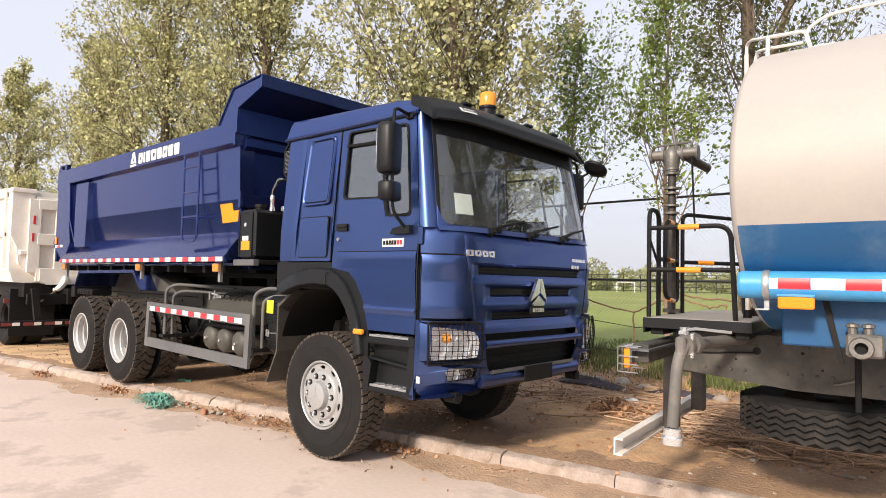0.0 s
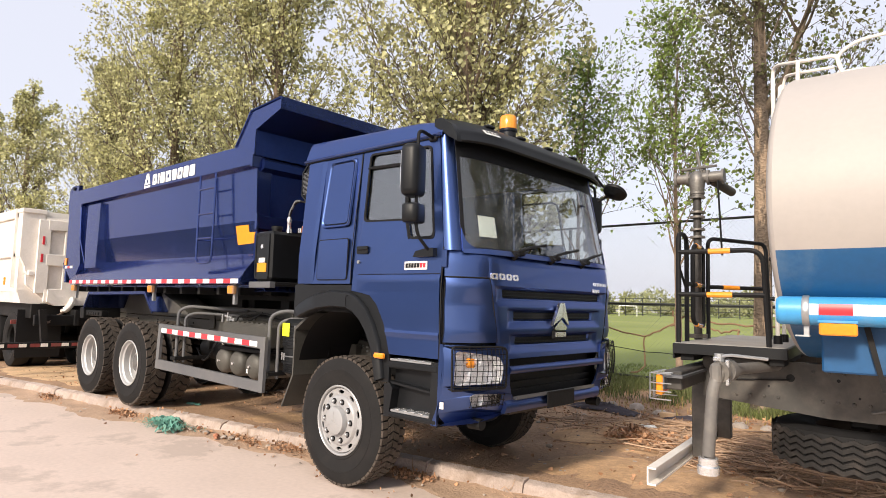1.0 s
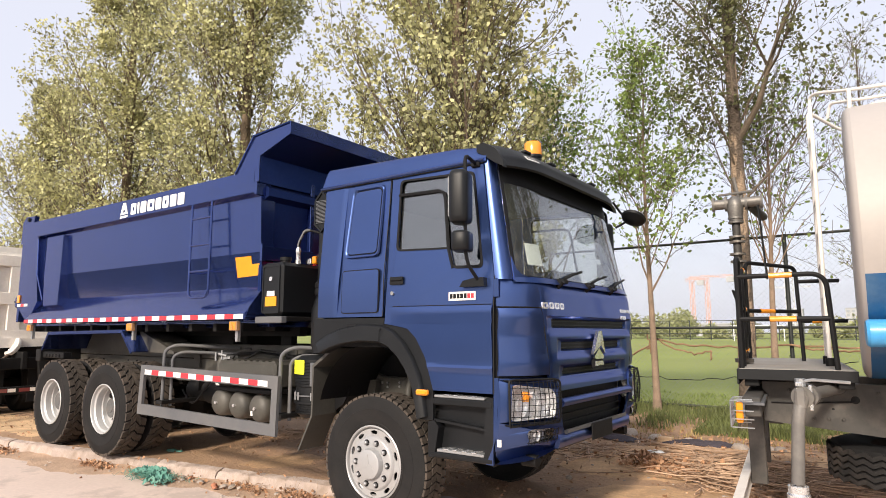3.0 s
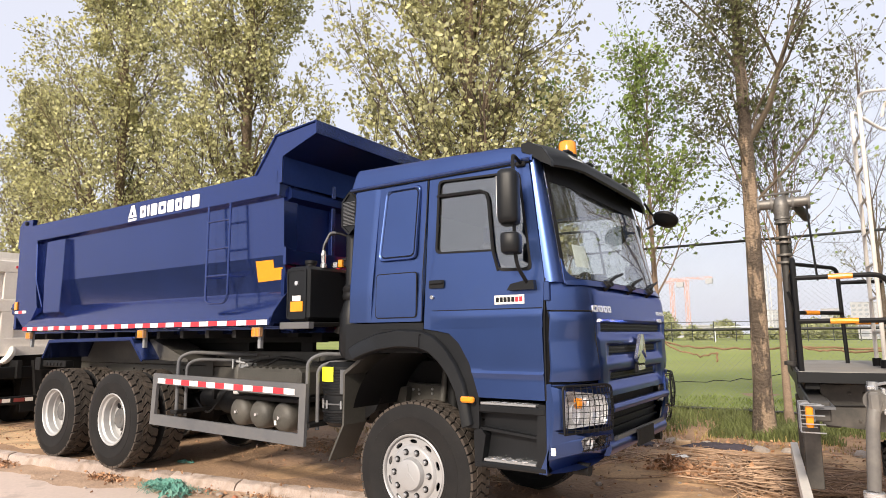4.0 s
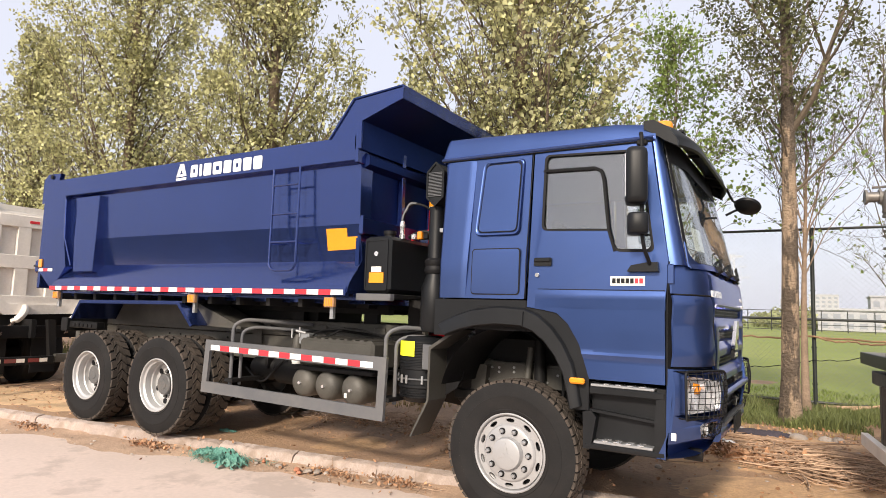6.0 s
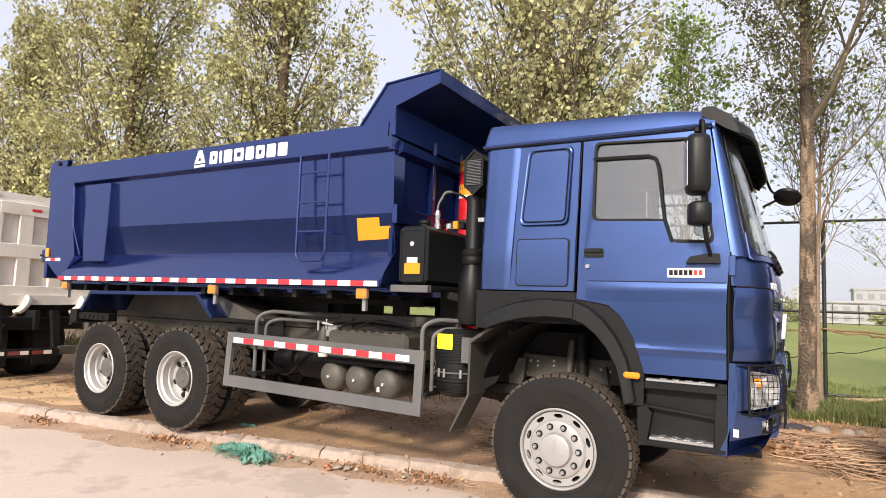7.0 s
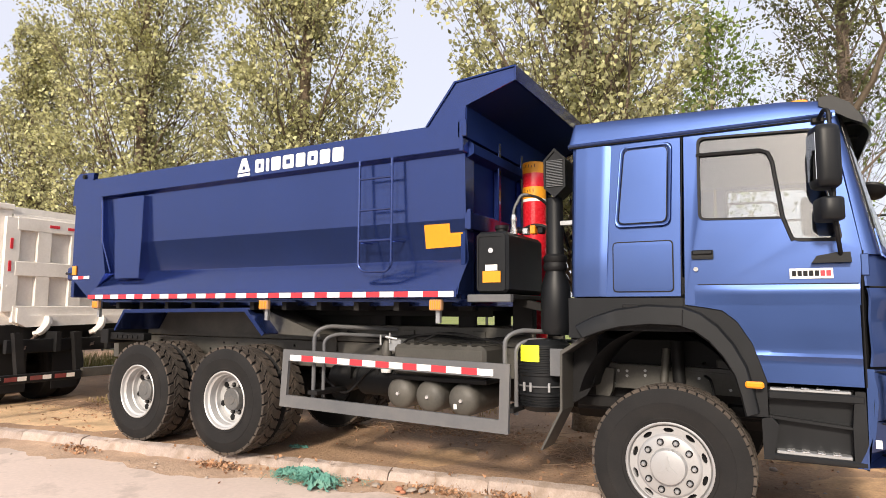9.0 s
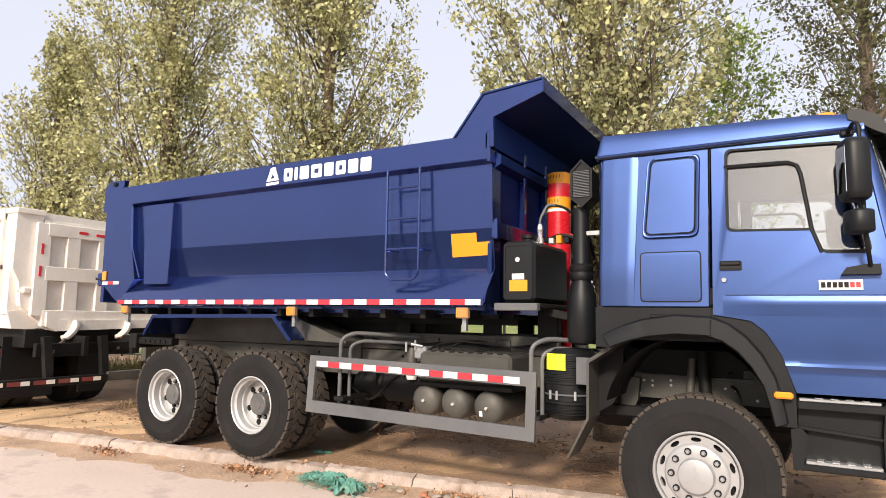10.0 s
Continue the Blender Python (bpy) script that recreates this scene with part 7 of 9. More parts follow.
# chassis
for b in (0.28, 1.14):
    fr = tk("frame_rail", Geo().prism([(0.13, 1.30), (9.0, 1.30), (9.0, 0.93), (0.9, 0.955), (0.13, 1.03)], 'y', b - 0.04, b + 0.04), TK_FRAME, label="grey pressed frame rail with bolts")
    if b < 1:
        for i in range(26):
            for z, k in ((1.245, 1), (1.06, 1)):
                a = 0.30 + 0.085 * i
                if i % 6 < 4:
                    tk("bolt", Geo().lathe([(b - 0.052, 0.001), (b - 0.050, 0.009), (b - 0.040, 0.012)], (a + (0.05 if z < 1.1 else 0), 0, z - 0.03 * (a > 1.2)), 'y', 8), TK_FRAME, fr)
        for a, z, r in ((0.40, 1.215, 0.014), (0.68, 1.195, 0.026), (0.95, 1.20, 0.011), (1.06, 1.10, 0.008), (0.55, 1.13, 0.008)):
            tk("bolt_hole", Geo().cyl((a, b - 0.0415, z), (a, b - 0.039, z), r, seg=14), BLACK, fr)
        tk("hook", Geo().tube(bez([(1.12, b - 0.05, 1.02), (1.16, b - 0.07, 1.03), (1.25, b - 0.06, 1.06)], 0.03), 0.009, 6), PIPE_GREY, fr)
        tk("cable", Geo().tube(bez([(0.18, b - 0.05, 1.16), (0.4, b - 0.055, 1.165), (0.68, b - 0.05, 1.185)], 0.05), 0.006, 5), BLACK, fr)
for a in (0.2, 1.9, 3.4):
    tk("cross_member", Geo().box(a - 0.05, a + 0.05, 0.32, 1.10, 1.0, 1.26, 0.01), TK_FRAME)
for a in (1.2, 3.0, 5.0):
    tk("tank_saddle", Geo().box(a - 0.06, a + 0.06, 0.25, 1.2, 1.28, 1.5, 0.01), TK_FRAME)
tk("tail_beam", Geo().box(0.03, 0.14, -0.38, 1.80, 1.12, 1.24, 0.008), TK_FRAME, label="grey tail beam")
tk("tail_channel", Geo().prism([(0.02, 1.215), (0.16, 1.215), (0.16, 1.20), (0.05, 1.20), (0.05, 1.125), (0.02, 1.125)], 'y', -0.45, 0.25), GUARD_GREY)
# tail lamp in its cage
tl = tk("tail_lamp", Geo().box(0.015, 0.035, -0.40, -0.26, 1.10, 1.20, 0.006), RED_PAINT, label="red and orange tail lamp in a wire cage")
tk("indicator", Geo().box(0.0, 0.04, -0.46, -0.40, 1.09, 1.215, 0.006), AMBER, tl, "orange indicator lens")
cage = Geo()
for z in (1.065, 1.115, 1.165, 1.225):
    cage.tube(bez([(0.10, -0.48, z), (-0.03, -0.48, z), (-0.03, -0.22, z), (0.07, -0.22, z)], 0.02), 0.004, 5)
for b in (-0.48, -0.395, -0.31, -0.22):
    cage.tube([(-0.03, b, 1.065), (-0.03, b, 1.225), (0.09, b, 1.225)], 0.004, 5)
tagged(tk("lamp_cage", cage, STEEL, tl, "light wire cage"), kind="stuff")
# under-run bar on its posts
ub = tk("under_run_bar", Geo().prism([(0.012, 0.535), (-0.045, 0.535), (-0.045, 0.645), (0.012, 0.645), (0.012, 0.633), (-0.035, 0.633), (-0.035, 0.547), (0.012, 0.547)], 'y', -0.50, 1.95), WT_WHITE, label="dusty pale grey steel under-run bar")
for b in (0.47, 1.35):
    tk("bar_post", Geo().box(0.01, 0.12, b - 0.04, b + 0.04, 0.55, 1.14, 0.006), TK_FRAME, ub)
# discharge pipe with coupling
dp = tk("discharge_pipe", Geo().tube(bez([(0.60, 0.26, 1.27), (0.42, -0.25, 1.265), (0.36, -0.43, 1.25), (0.335, -0.46, 1.14), (0.31, -0.465, 0.76)], 0.09, 7), 0.036, 16), PIPE_GREY, label="grey steel discharge pipe bent downwards")
tk("pipe_end", Geo().lathe([(0.655, 0.045), (0.655, 0.062), (0.70, 0.064), (0.71, 0.056), (0.75, 0.056), (0.755, 0.048)], (0.31, -0.465, 0), 'z', 20), CHROME, dp)
fl = Geo().box(0.325, 0.385, -0.475, -0.375, 1.19, 1.31, 0.012).cyl((0.402, -0.30, 1.265), (0.387, -0.345, 1.262), 0.068, seg=18).cyl((0.374, -0.38, 1.258), (0.364, -0.41, 1.256), 0.064, seg=18)
tk("pipe_flange", fl, PIPE_GREY, dp)
tk("valve_lever", Geo().tube(bez([(0.36, -0.40, 1.345), (0.42, -0.38, 1.36), (0.62, -0.32, 1.345)], 0.02), 0.010, 6).cyl((0.36, -0.38, 1.29), (0.36, -0.38, 1.365), 0.03, seg=10), STEEL, dp)
tk("pipe_clamp", Geo().box(0.33, 0.37, -0.42, -0.33, 1.32, 1.345, 0.005).box(0.40, 0.42, -0.42, -0.36, 1.18, 1.33, 0.004), CHROME, dp)
# standing vent pipe with its valves
vp = tk("vent_pipe", Geo().tube(bez([(0.42, 0.62, 1.30), (0.06, 0.70, 1.32), (0.0, 0.70, 1.38), (0.0, 0.70, 2.52)], 0.08), 0.031, 16), TK_FRAME, label="tall grey vent pipe with valves")
tk("pipe_foot_flange", Geo().cyl((0, 0.70, 1.41), (0, 0.70, 1.44), 0.068, seg=18), TK_FRAME, vp)
for z in (2.20, 2.26, 2.36, 2.40, 2.52, 2.555):
    tk("pipe_flange", Geo().cyl((0, 0.70, z), (0, 0.70, z + 0.016), 0.058, seg=18), WORN_STEEL, vp)
tk("valve_body", Geo().lathe([(2.54, 0.05), (2.60, 0.055), (2.66, 0.065), (2.70, 0.06), (2.74, 0.03), (2.745, 0.001)], (0, 0.70, 0), 'z', 20), WORN_STEEL, vp)
tk("cross_pipe", Geo().cyl((-0.16, 0.71, 2.685), (0.19, 0.70, 2.69), 0.042, seg=16), WORN_STEEL, vp)
for c in (-0.17, -0.075, 0.075, 0.185):
    tk("pipe_flange", Geo().cyl((c, 0.71, 2.687), (c + 0.018, 0.71, 2.687), 0.060, seg=18), PIPE_GREY, vp)
tk("branch_pipe", Geo().tube(bez([(0.10, 0.72, 2.67), (0.14, 0.85, 2.645), (0.19, 1.08, 2.62)], 0.06), 0.036, 14), TK_FRAME, vp)
tk("valve_handle", Geo().tube([(-0.12, 0.69, 2.76), (0.15, 0.70, 2.775)], 0.010, 6).cyl((0.03, 0.71, 2.72), (0.0, 0.70, 2.90), 0.014, seg=8).cyl((0.05, 0.72, 2.72), (0.05, 0.72, 2.78), 0.012, seg=8), WORN_STEEL, vp)
tk("drain_tube", Geo().cyl((0.17, 0.62, 2.64), (0.20, 0.60, 2.05), 0.008, seg=6), BLACK, vp)
# work platform and its railing
pf = tk("platform", Geo().box(0.0, 0.68, 0.0, 2.05, 1.383, 1.400, 0.003), PLATE_GREY, label="worn grey platform plate with black edge")
tk("platform_edge", Geo().box(-0.012, 0.692, -0.014, 0.0, 1.325, 1.396, 0.003).box(-0.014, -0.001, 0.0, 2.05, 1.29, 1.396, 0.003).box(0.681, 0.694, 0.0, 2.05, 1.325, 1.396, 0.003), BLACK_PLASTIC, pf)
tk("platform_leg", Geo().box(0.03, 0.12, 0.03, 1.40, 1.28, 1.383, 0.004).box(0.58, 0.67, 0.03, 1.40, 1.28, 1.383, 0.004), DARK_STEEL, pf)
RR = 0.0165


def rail(pts, r=0.06):
    tk("railing_tube", Geo().tube(bez(pts, r, 6), RR, 8), BLACK, pf)


def sleeve(p, q):
    tk("orange_sleeve", Geo().cyl(p, q, RR + 0.003, seg=10), AMBER, pf, "orange reflective sleeve")


rail([(0.02, 0.02, 1.40), (0.02, 0.02, 2.17), (0.02, 0.26, 2.17), (0.02, 0.26, 1.40)], 0.09)
rail([(0.02, 0.02, 2.03), (0.555, 0.02, 2.035), (0.585, 0.02, 1.40)], 0.10)
rail([(0.02, 0.02, 1.735), (0.572, 0.02, 1.735)])
sleeve((0.22, 0.02, 2.031), (0.36, 0.02, 2.033))
sleeve((0.21, 0.02, 1.735), (0.37, 0.02, 1.735))
rail([(0.02, 0.26, 1.82), (0.02, 0.40, 1.82)])
rail([(0.03, 0.75, 1.60), (0.03, 0.75, 2.12), (0.03, 0.45, 2.12), (0.03, 0.40, 2.05), (0.03, 0.40, 1.54), (0.03, 0.75, 1.50), (0.03, 0.75, 1.62)], 0.07)
sleeve((0.03, 0.50, 1.52), (0.03, 0.64, 1.505))
sleeve((0.03, 0.50, 2.12), (0.03, 0.62, 2.12))
rail([(0.03, 0.40, 1.82), (0.03, 0.75, 1.82)])
sleeve((0.03, 0.50, 1.82), (0.03, 0.62, 1.82))
rail([(0.03, 0.92, 1.40), (0.03, 0.92, 2.22), (0.40, 1.36, 2.20), (0.42, 1.40, 1.40)], 0.07)
rail([(0.03, 0.92, 1.82), (0.41, 1.38, 1.82)])
sleeve((0.12, 1.03, 1.82), (0.22, 1.15, 1.82))
rail([(0.42, 1.40, 2.08), (0.72, 1.42, 2.08)])
rail([(0.42, 1.40, 1.74), (0.76, 1.42, 1.74)])
sleeve((0.5, 1.405, 1.74), (0.66, 1.415, 1.74))
tk("latch", Geo().tube([(0.02, 0.22, 1.80), (0.0, 0.20, 1.88), (-0.02, 0.19, 1.95)], 0.010, 6), BLACK, pf)
# white ladder up the tank end, rails on the tank's top
wl2 = tk("ladder", Geo().cyl((0.570, 0.59, 1.40), (0.570, 0.57, 3.36), 0.015, seg=10).cyl((0.570, 0.97, 1.40), (0.570, 0.97, 3.36), 0.015, seg=10), WT_WHITE, label="white steel ladder up the tank end")
for i in range(7):
    z = 1.66 + 0.25 * i
    tk("rung", Geo().cyl((0.570, 0.585, z), (0.570, 0.97, z), 0.010, seg=6), WT_WHITE, wl2)
for b in (0.59, 0.97):
    tk("ladder_foot", Geo().cyl((0.570, b, 1.40), (0.570, b, 1.46), 0.030, seg=12), BLACK, wl2)


def top_z(b):
    return TZ + TRZ * math.sqrt(max(0.0, 1 - ((b - TB) / TRY) ** 2))


tk("grab_rail", Geo().tube(bez([(0.570, 0.57, 3.34), (0.572, 0.57, 3.44), (0.62, 0.48, 3.43), (0.78, 0.06, 3.275), (0.98, 0.02, 3.26), (1.0, 0.02, 3.24), (1.03, 0.02, top_z(0.02) - 0.02)], 0.07), 0.012, 8), WT_WHITE, wl2)
tk("grab_rail", Geo().tube(bez([(0.570, 0.97, 3.34), (0.572, 0.97, 3.44), (0.62, 1.05, 3.43), (0.80, 1.30, 3.36), (1.0, 1.38, 3.30), (1.02, 1.38, top_z(1.38) - 0.02)], 0.07), 0.014, 8), WT_WHITE, wl2)
tk("grab_rail", Geo().cyl((0.775, 0.045, top_z(0.045) - 0.02), (0.778, 0.052, 3.275), 0.013, seg=8), WT_WHITE, wl2)
tk("grab_rail", Geo().tube(bez([(0.66, 0.30, top_z(0.3) - 0.03), (0.68, 0.28, 3.27), (0.80, 0.06, 3.20), (0.98, 0.03, 3.19)], 0.05), 0.010, 8), WT_WHITE, wl2)
tr = tk("top_rail", Geo().tube(bez([(1.03, 0.01, top_z(0.01) - 0.01), (0.985, 0.01, 3.25), (1.10, 0.01, 3.33), (1.30, 0.01, 3.345), (5.0, 0.01, 3.36)], 0.08), 0.011, 8), WT_WHITE, label="white safety rail on the tank top")
for i in range(5):
    tk("rail_post", Geo().cyl((1.85 + 0.8 * i, 0.01, top_z(0.01) - 0.02), (1.85 + 0.8 * i, 0.01, 3.35), 0.012, seg=8), WT_WHITE, tr)
tk("fill_hatch", Geo().lathe([(3.16, 0.20), (3.27, 0.20), (3.275, 0.16), (3.30, 0.001)], (1.08, 0.55, 0), 'z', 24), WT_WHITE, tr)
tk("walkway", Geo().box(0.9, 6.0, 0.30, 0.58, 3.205, 3.225, 0.003), WT_WHITE, tr)
# spare tyre slung flat under the frame
sp = Geo()
SC = Vector((1.05, 0.70, 0))
prof = [(0.625, 0.27), (0.60, 0.36), (0.605, 0.46), (0.625, 0.51), (0.65, 0.522), (0.83, 0.522), (0.86, 0.51), (0.88, 0.46), (0.885, 0.36), (0.86, 0.27)]
sp.lathe(prof, (SC.x, SC.y, 0), 'z', 72, closed=True)
spare = tk("spare_tyre", sp, RUBBER, label="spare tyre slung flat under the frame")
tread = Geo()
for z in (0.650, 0.694, 0.738, 0.782, 0.826):
    n = 58
    for i in range(n):
        a0, a1 = 2 * math.pi * i / n, 2 * math.pi * (i + 1) / n
        zz = [0.013 if (i + k) % 2 else -0.013 for k in (0, 1)]
        vs = []
        for r in (0.518, 0.542):
            for a, dz in ((a0, zz[0]), (a1, zz[1])):
                for h in (-0.0145, 0.0145):
                    vs.append((SC.x + r * math.cos(a), SC.y + r * math.sin(a), z + dz + h))
        tread.add(vs, [(0, 1, 3, 2), (4, 6, 7, 5), (0, 4, 5, 1), (2, 3, 7, 6), (0, 2, 6, 4), (1, 5, 7, 3)])
tagged(tk("tread", tread, SPARE, spare, "zigzag tread ribs"), kind="stuff")
tk("spare_carrier", Geo().box(1.0, 1.16, 0.36, 1.06, 0.90, 0.96, 0.01).cyl((SC.x, SC.y, 0.84), (SC.x, SC.y, 0.95), 0.06, seg=12), DARK_STEEL)
# axles and wheels further on
for a in (3.6, 4.9):
    tk("axle", Geo().cyl((a, -0.2, 0.62), (a, 1.6, 0.62), 0.08, seg=14), TK_FRAME)
    for b in (-0.48, 1.62):
        w2 = tk("wheel", Geo().lathe([(b + 0.02, 0.29), (b + 0.06, 0.26), (b + 0.2, 0.25), (b + 0.2, 0.001)], (a, 0, 0.64), 'y', 32), RIM_SILVER)
        tk("tyre", Geo().lathe([(b + 0.03, 0.28), (b, 0.38), (b, 0.45), (b + 0.03, 0.515), (b + 0.27, 0.515), (b + 0.30, 0.45), (b + 0.30, 0.38), (b + 0.27, 0.28)], (a, 0, 0.64), 'y', 44, closed=True), RUBBER, w2)
tk("landing_leg", Geo().box(7.6, 7.72, 0.1, 0.22, 0.11, 1.0, 0.01).box(7.6, 7.72, 1.2, 1.32, 0.11, 1.0, 0.01), TK_FRAME)

# ---- the pale dump lorry parked behind ----
WX = -9.30          # its tail
pale = thing("dump_truck", (-12.5, 1.2, 0.0), "dusty white dump truck with ribbed tailgate", "dump truck")
WS, WF = -0.10, 2.42
RUST_CHAIN = mat("rusty_chain", (0.17, 0.12, 0.09), 0.8, var=0.4)
RUST_RED = mat("rusty_red_paint", (0.20, 0.035, 0.03), 0.7, var=0.3, dirt=(0.12, 0.08, 0.06), dirt_amount=0.6, dirt_scale=6)
part("dump_body", Geo().prism([(WS, 1.62), (WS, 3.20), (WF, 3.20), (WF, 1.62), (WF - 0.5, 1.42), (WS + 0.5, 1.42)], 'x', -15.5, WX - 0.12), WT_WHITE, pale, "dusty white steel tipping body", 0)
part("corner_post", Geo().prism([(-0.12, 3.20), (0.25, 3.18), (0.25, 1.98), (0.56, 1.68), (0.56, 1.40), (0.44, 1.385), (0.03, 1.75), (-0.02, 2.1), (-0.12, 2.3)], 'x', WX - 0.30, WX - 0.005), WT_WHITE, pale, "white tailgate corner post", 0)
part("body_foot", Geo().prism([(-0.10, 1.66), (-0.02, 1.41), (0.45, 1.38), (0.45, 1.75)], 'x', -15.5, WX - 0.10), WT_WHITE, pale, smooth=0)
part("post_cap", Geo().box(WX - 0.34, WX + 0.03, -0.14, 0.27, 3.13, 3.215, 0.01), WT_WHITE, pale)
part("side_flange", Geo().box(WX - 0.36, WX - 0.30, -0.17, 0.0, 1.7, 3.22, 0.006), WT_WHITE, pale)
for x in (-11.2, -12.6, -14.0):
    part("side_rib", Geo().box(x - 0.08, x + 0.08, -0.17, -0.09, 1.65, 3.18, 0.01), WT_WHITE, pale)
part("side_rail", Geo().box(-15.5, WX - 0.3, -0.15, -0.09, 3.04, 3.22, 0.01), WT_WHITE, pale)
part("side_rail", Geo().box(-15.5, WX - 0.3, -0.16, -0.09, 2.28, 2.36, 0.01), WT_WHITE, pale)
gate = part("tailgate", Geo().box(WX - 0.06, WX, 0.27, 2.40, 1.60, 3.08, 0.004), WT_WHITE, pale, "white tailgate with square recesses", 0)
for z0, z1 in ((2.83, 3.03), (2.14, 2.36), (1.44, 1.69)):
    part("gate_rib", Geo().box(WX, WX + 0.075, 0.30, 2.42, z0, z1, 0.008), WT_WHITE, gate)
for y in (0.25, 0.708, 1.215, 1.72, 2.22):
    part("gate_rib", Geo().box(WX, WX + 0.07, y - 0.105, y + 0.105, 1.60, 3.02, 0.008), WT_WHITE, gate)
part("gate_sill", Geo().prism([(0.36, 1.66), (0.50, 1.54), (2.30, 1.56), (2.30, 1.42), (0.5, 1.37), (0.36, 1.44)], 'x', WX - 0.02, WX + 0.11), WT_WHITE, gate)
for y, z, l, v in ((0.235, 2.62, 0.16, 1), (0.225, 2.28, 0.16, 1), (0.84, 2.93, 0.15, 0), (1.12, 2.92, 0.15, 0)):
    part("reflector", Geo().box(WX + (0.068 if v else 0.07), WX + (0.078 if v else 0.082), y - (0.02 if v else l / 2), y + (0.02 if v else l / 2), z - (l / 2 if v else 0.022), z + (l / 2 if v else 0.022), 0.002), RED, pale, "red reflector strip")
for y in (0.70, 1.58):
    part("gate_hook", Geo().tube(bez([(WX + 0.10, y + 0.10, 1.52), (WX + 0.16, y + 0.08, 1.42), (WX + 0.14, y, 1.30), (WX + 0.05, y - 0.06, 1.27)], 0.06), [0.045, 0.055, 0.06, 0.06] + [0.06] * 8 + [0.04] * 2, 8), WT_WHITE, pale, "white cast tailgate hook")
part("latch", Geo().box(WX - 0.1, WX + 0.05, 0.02, 0.14, 1.93, 2.03, 0.02).cyl((WX - 0.05, -0.02, 1.98), (WX + 0.05, 0.22, 1.98), 0.03, seg=10), WT_WHITE, pale)
part("side_lamp", Geo().box(-10.25, -10.2, -0.13, -0.10, 1.75, 1.9, 0.005), AMBER, pale)
part("bumper", Geo().box(WX + 0.50, WX + 0.58, -1.0, 1.10, 0.585, 0.715, 0.008), DARK_STEEL, pale, "dark rear bumper with red and white tape")
part("bumper", Geo().box(WX + 0.46, WX + 0.56, 1.12, 2.10, 0.60, 0.74, 0.008), CHASSIS, pale)
for i in range(11):
    part("reflective_tape", Geo().box(WX + 0.58, WX + 0.586, -0.85 + 0.172 * i, -0.85 + 0.172 * (i + (0.96 if i % 2 else 0.7)), 0.625, 0.685, 0), RUST_RED if i % 2 else WT_WHITE, pale, "dusty reflective tape", 0)
for y in (0.20, 1.05):
    part("bumper_stay", Geo().prism([(y - 0.06, 1.3), (y + 0.06, 1.3), (y + 0.12, 0.66), (y + 0.02, 0.66)], 'x', WX + 0.40, WX + 0.50), DARK_STEEL, pale)
for y in (0.80, 1.60):
    part("frame_rail", Geo().box(-15.5, WX + 0.45, y - 0.04, y + 0.04, 1.0, 1.30, 0.005), DARK_STEEL, pale)
part("sub_frame", Geo().box(-15.4, WX - 0.06, 0.15, 1.70, 1.12, 1.40, 0.01), DARK_STEEL, pale)
part("body_beam", Geo().box(WX - 0.22, WX - 0.10, 0.3, 2.3, 1.30, 1.42, 0.01), DARK_STEEL, pale)
part("frame_end", Geo().box(WX + 0.30, WX + 0.38, 0.1, 1.75, 1.0, 1.2, 0.01), DARK_STEEL, pale)
part("tail_lamp", Geo().box(WX - 0.55, WX - 0.51, -0.05, 0.30, 1.0, 1.08, 0.006), RUST_RED, pale, "dusty dark red tail lamp bar")
for p, q in (((WX + 0.05, 0.72, 1.28), (WX + 0.42, 0.30, 1.05)), ((WX + 0.05, 1.78, 1.28), (WX + 0.42, 1.32, 1.08))):
    p, q = Vector(p), Vector(q)
    ch = Geo()
    n = 16
    for i in range(n):
        c = p.lerp(q, (i + 0.5) / n)
        d = (q - p).normalized()
        s = d.orthogonal().normalized() if i % 2 else d.cross(d.orthogonal()).normalized()
        ch.tube([c + d * (0.032 * math.cos(t)) + s * (0.019 * math.sin(t)) for t in [2 * math.pi * k / 10 for k in range(10)]], 0.009, 5, closed=True)
    part("chain", ch, RUST_CHAIN, pale, "rusty chain")
for x in (-10.5, -11.85):
    for y in (0.12, 0.46, 1.26, 1.60):
        w3 = part("wheel", Geo().lathe([(y + 0.03, 0.29), (y + 0.07, 0.26), (y + 0.2, 0.25), (y + 0.2, 0.001)], (x, 0, 0.67), 'y', 32), DARK_STEEL, pale)
        tyre = tyre_geo(x, y, 0.67)
        part("tyre", tyre, RUBBER, w3)
    part("axle", Geo().cyl((x, 0.3, 0.67), (x, 2.1, 0.67), 0.1, seg=14), DARK_STEEL, pale)
part("mud_flap", Geo().box(WX - 0.42, WX - 0.40, 0.02, 0.80, 0.35, 1.28, 0.003), BLACK, pale)
part("mud_flap", Geo().box(WX - 0.42, WX - 0.40, 1.20, 1.62, 0.35, 1.28, 0.003), BLACK, pale)
part("cab", Geo().box(-18.2, -16.0, 0.0, 2.4, 1.2, 3.1, 0.12), WT_WHITE, pale)


# ---- loose things on the ground ----
def strip_noise(s, k):
    return noise.noise(Vector((s * 0.9, k, 2.0))) + 0.5 * noise.noise(Vector((s * 3.7, k, 5.0)))


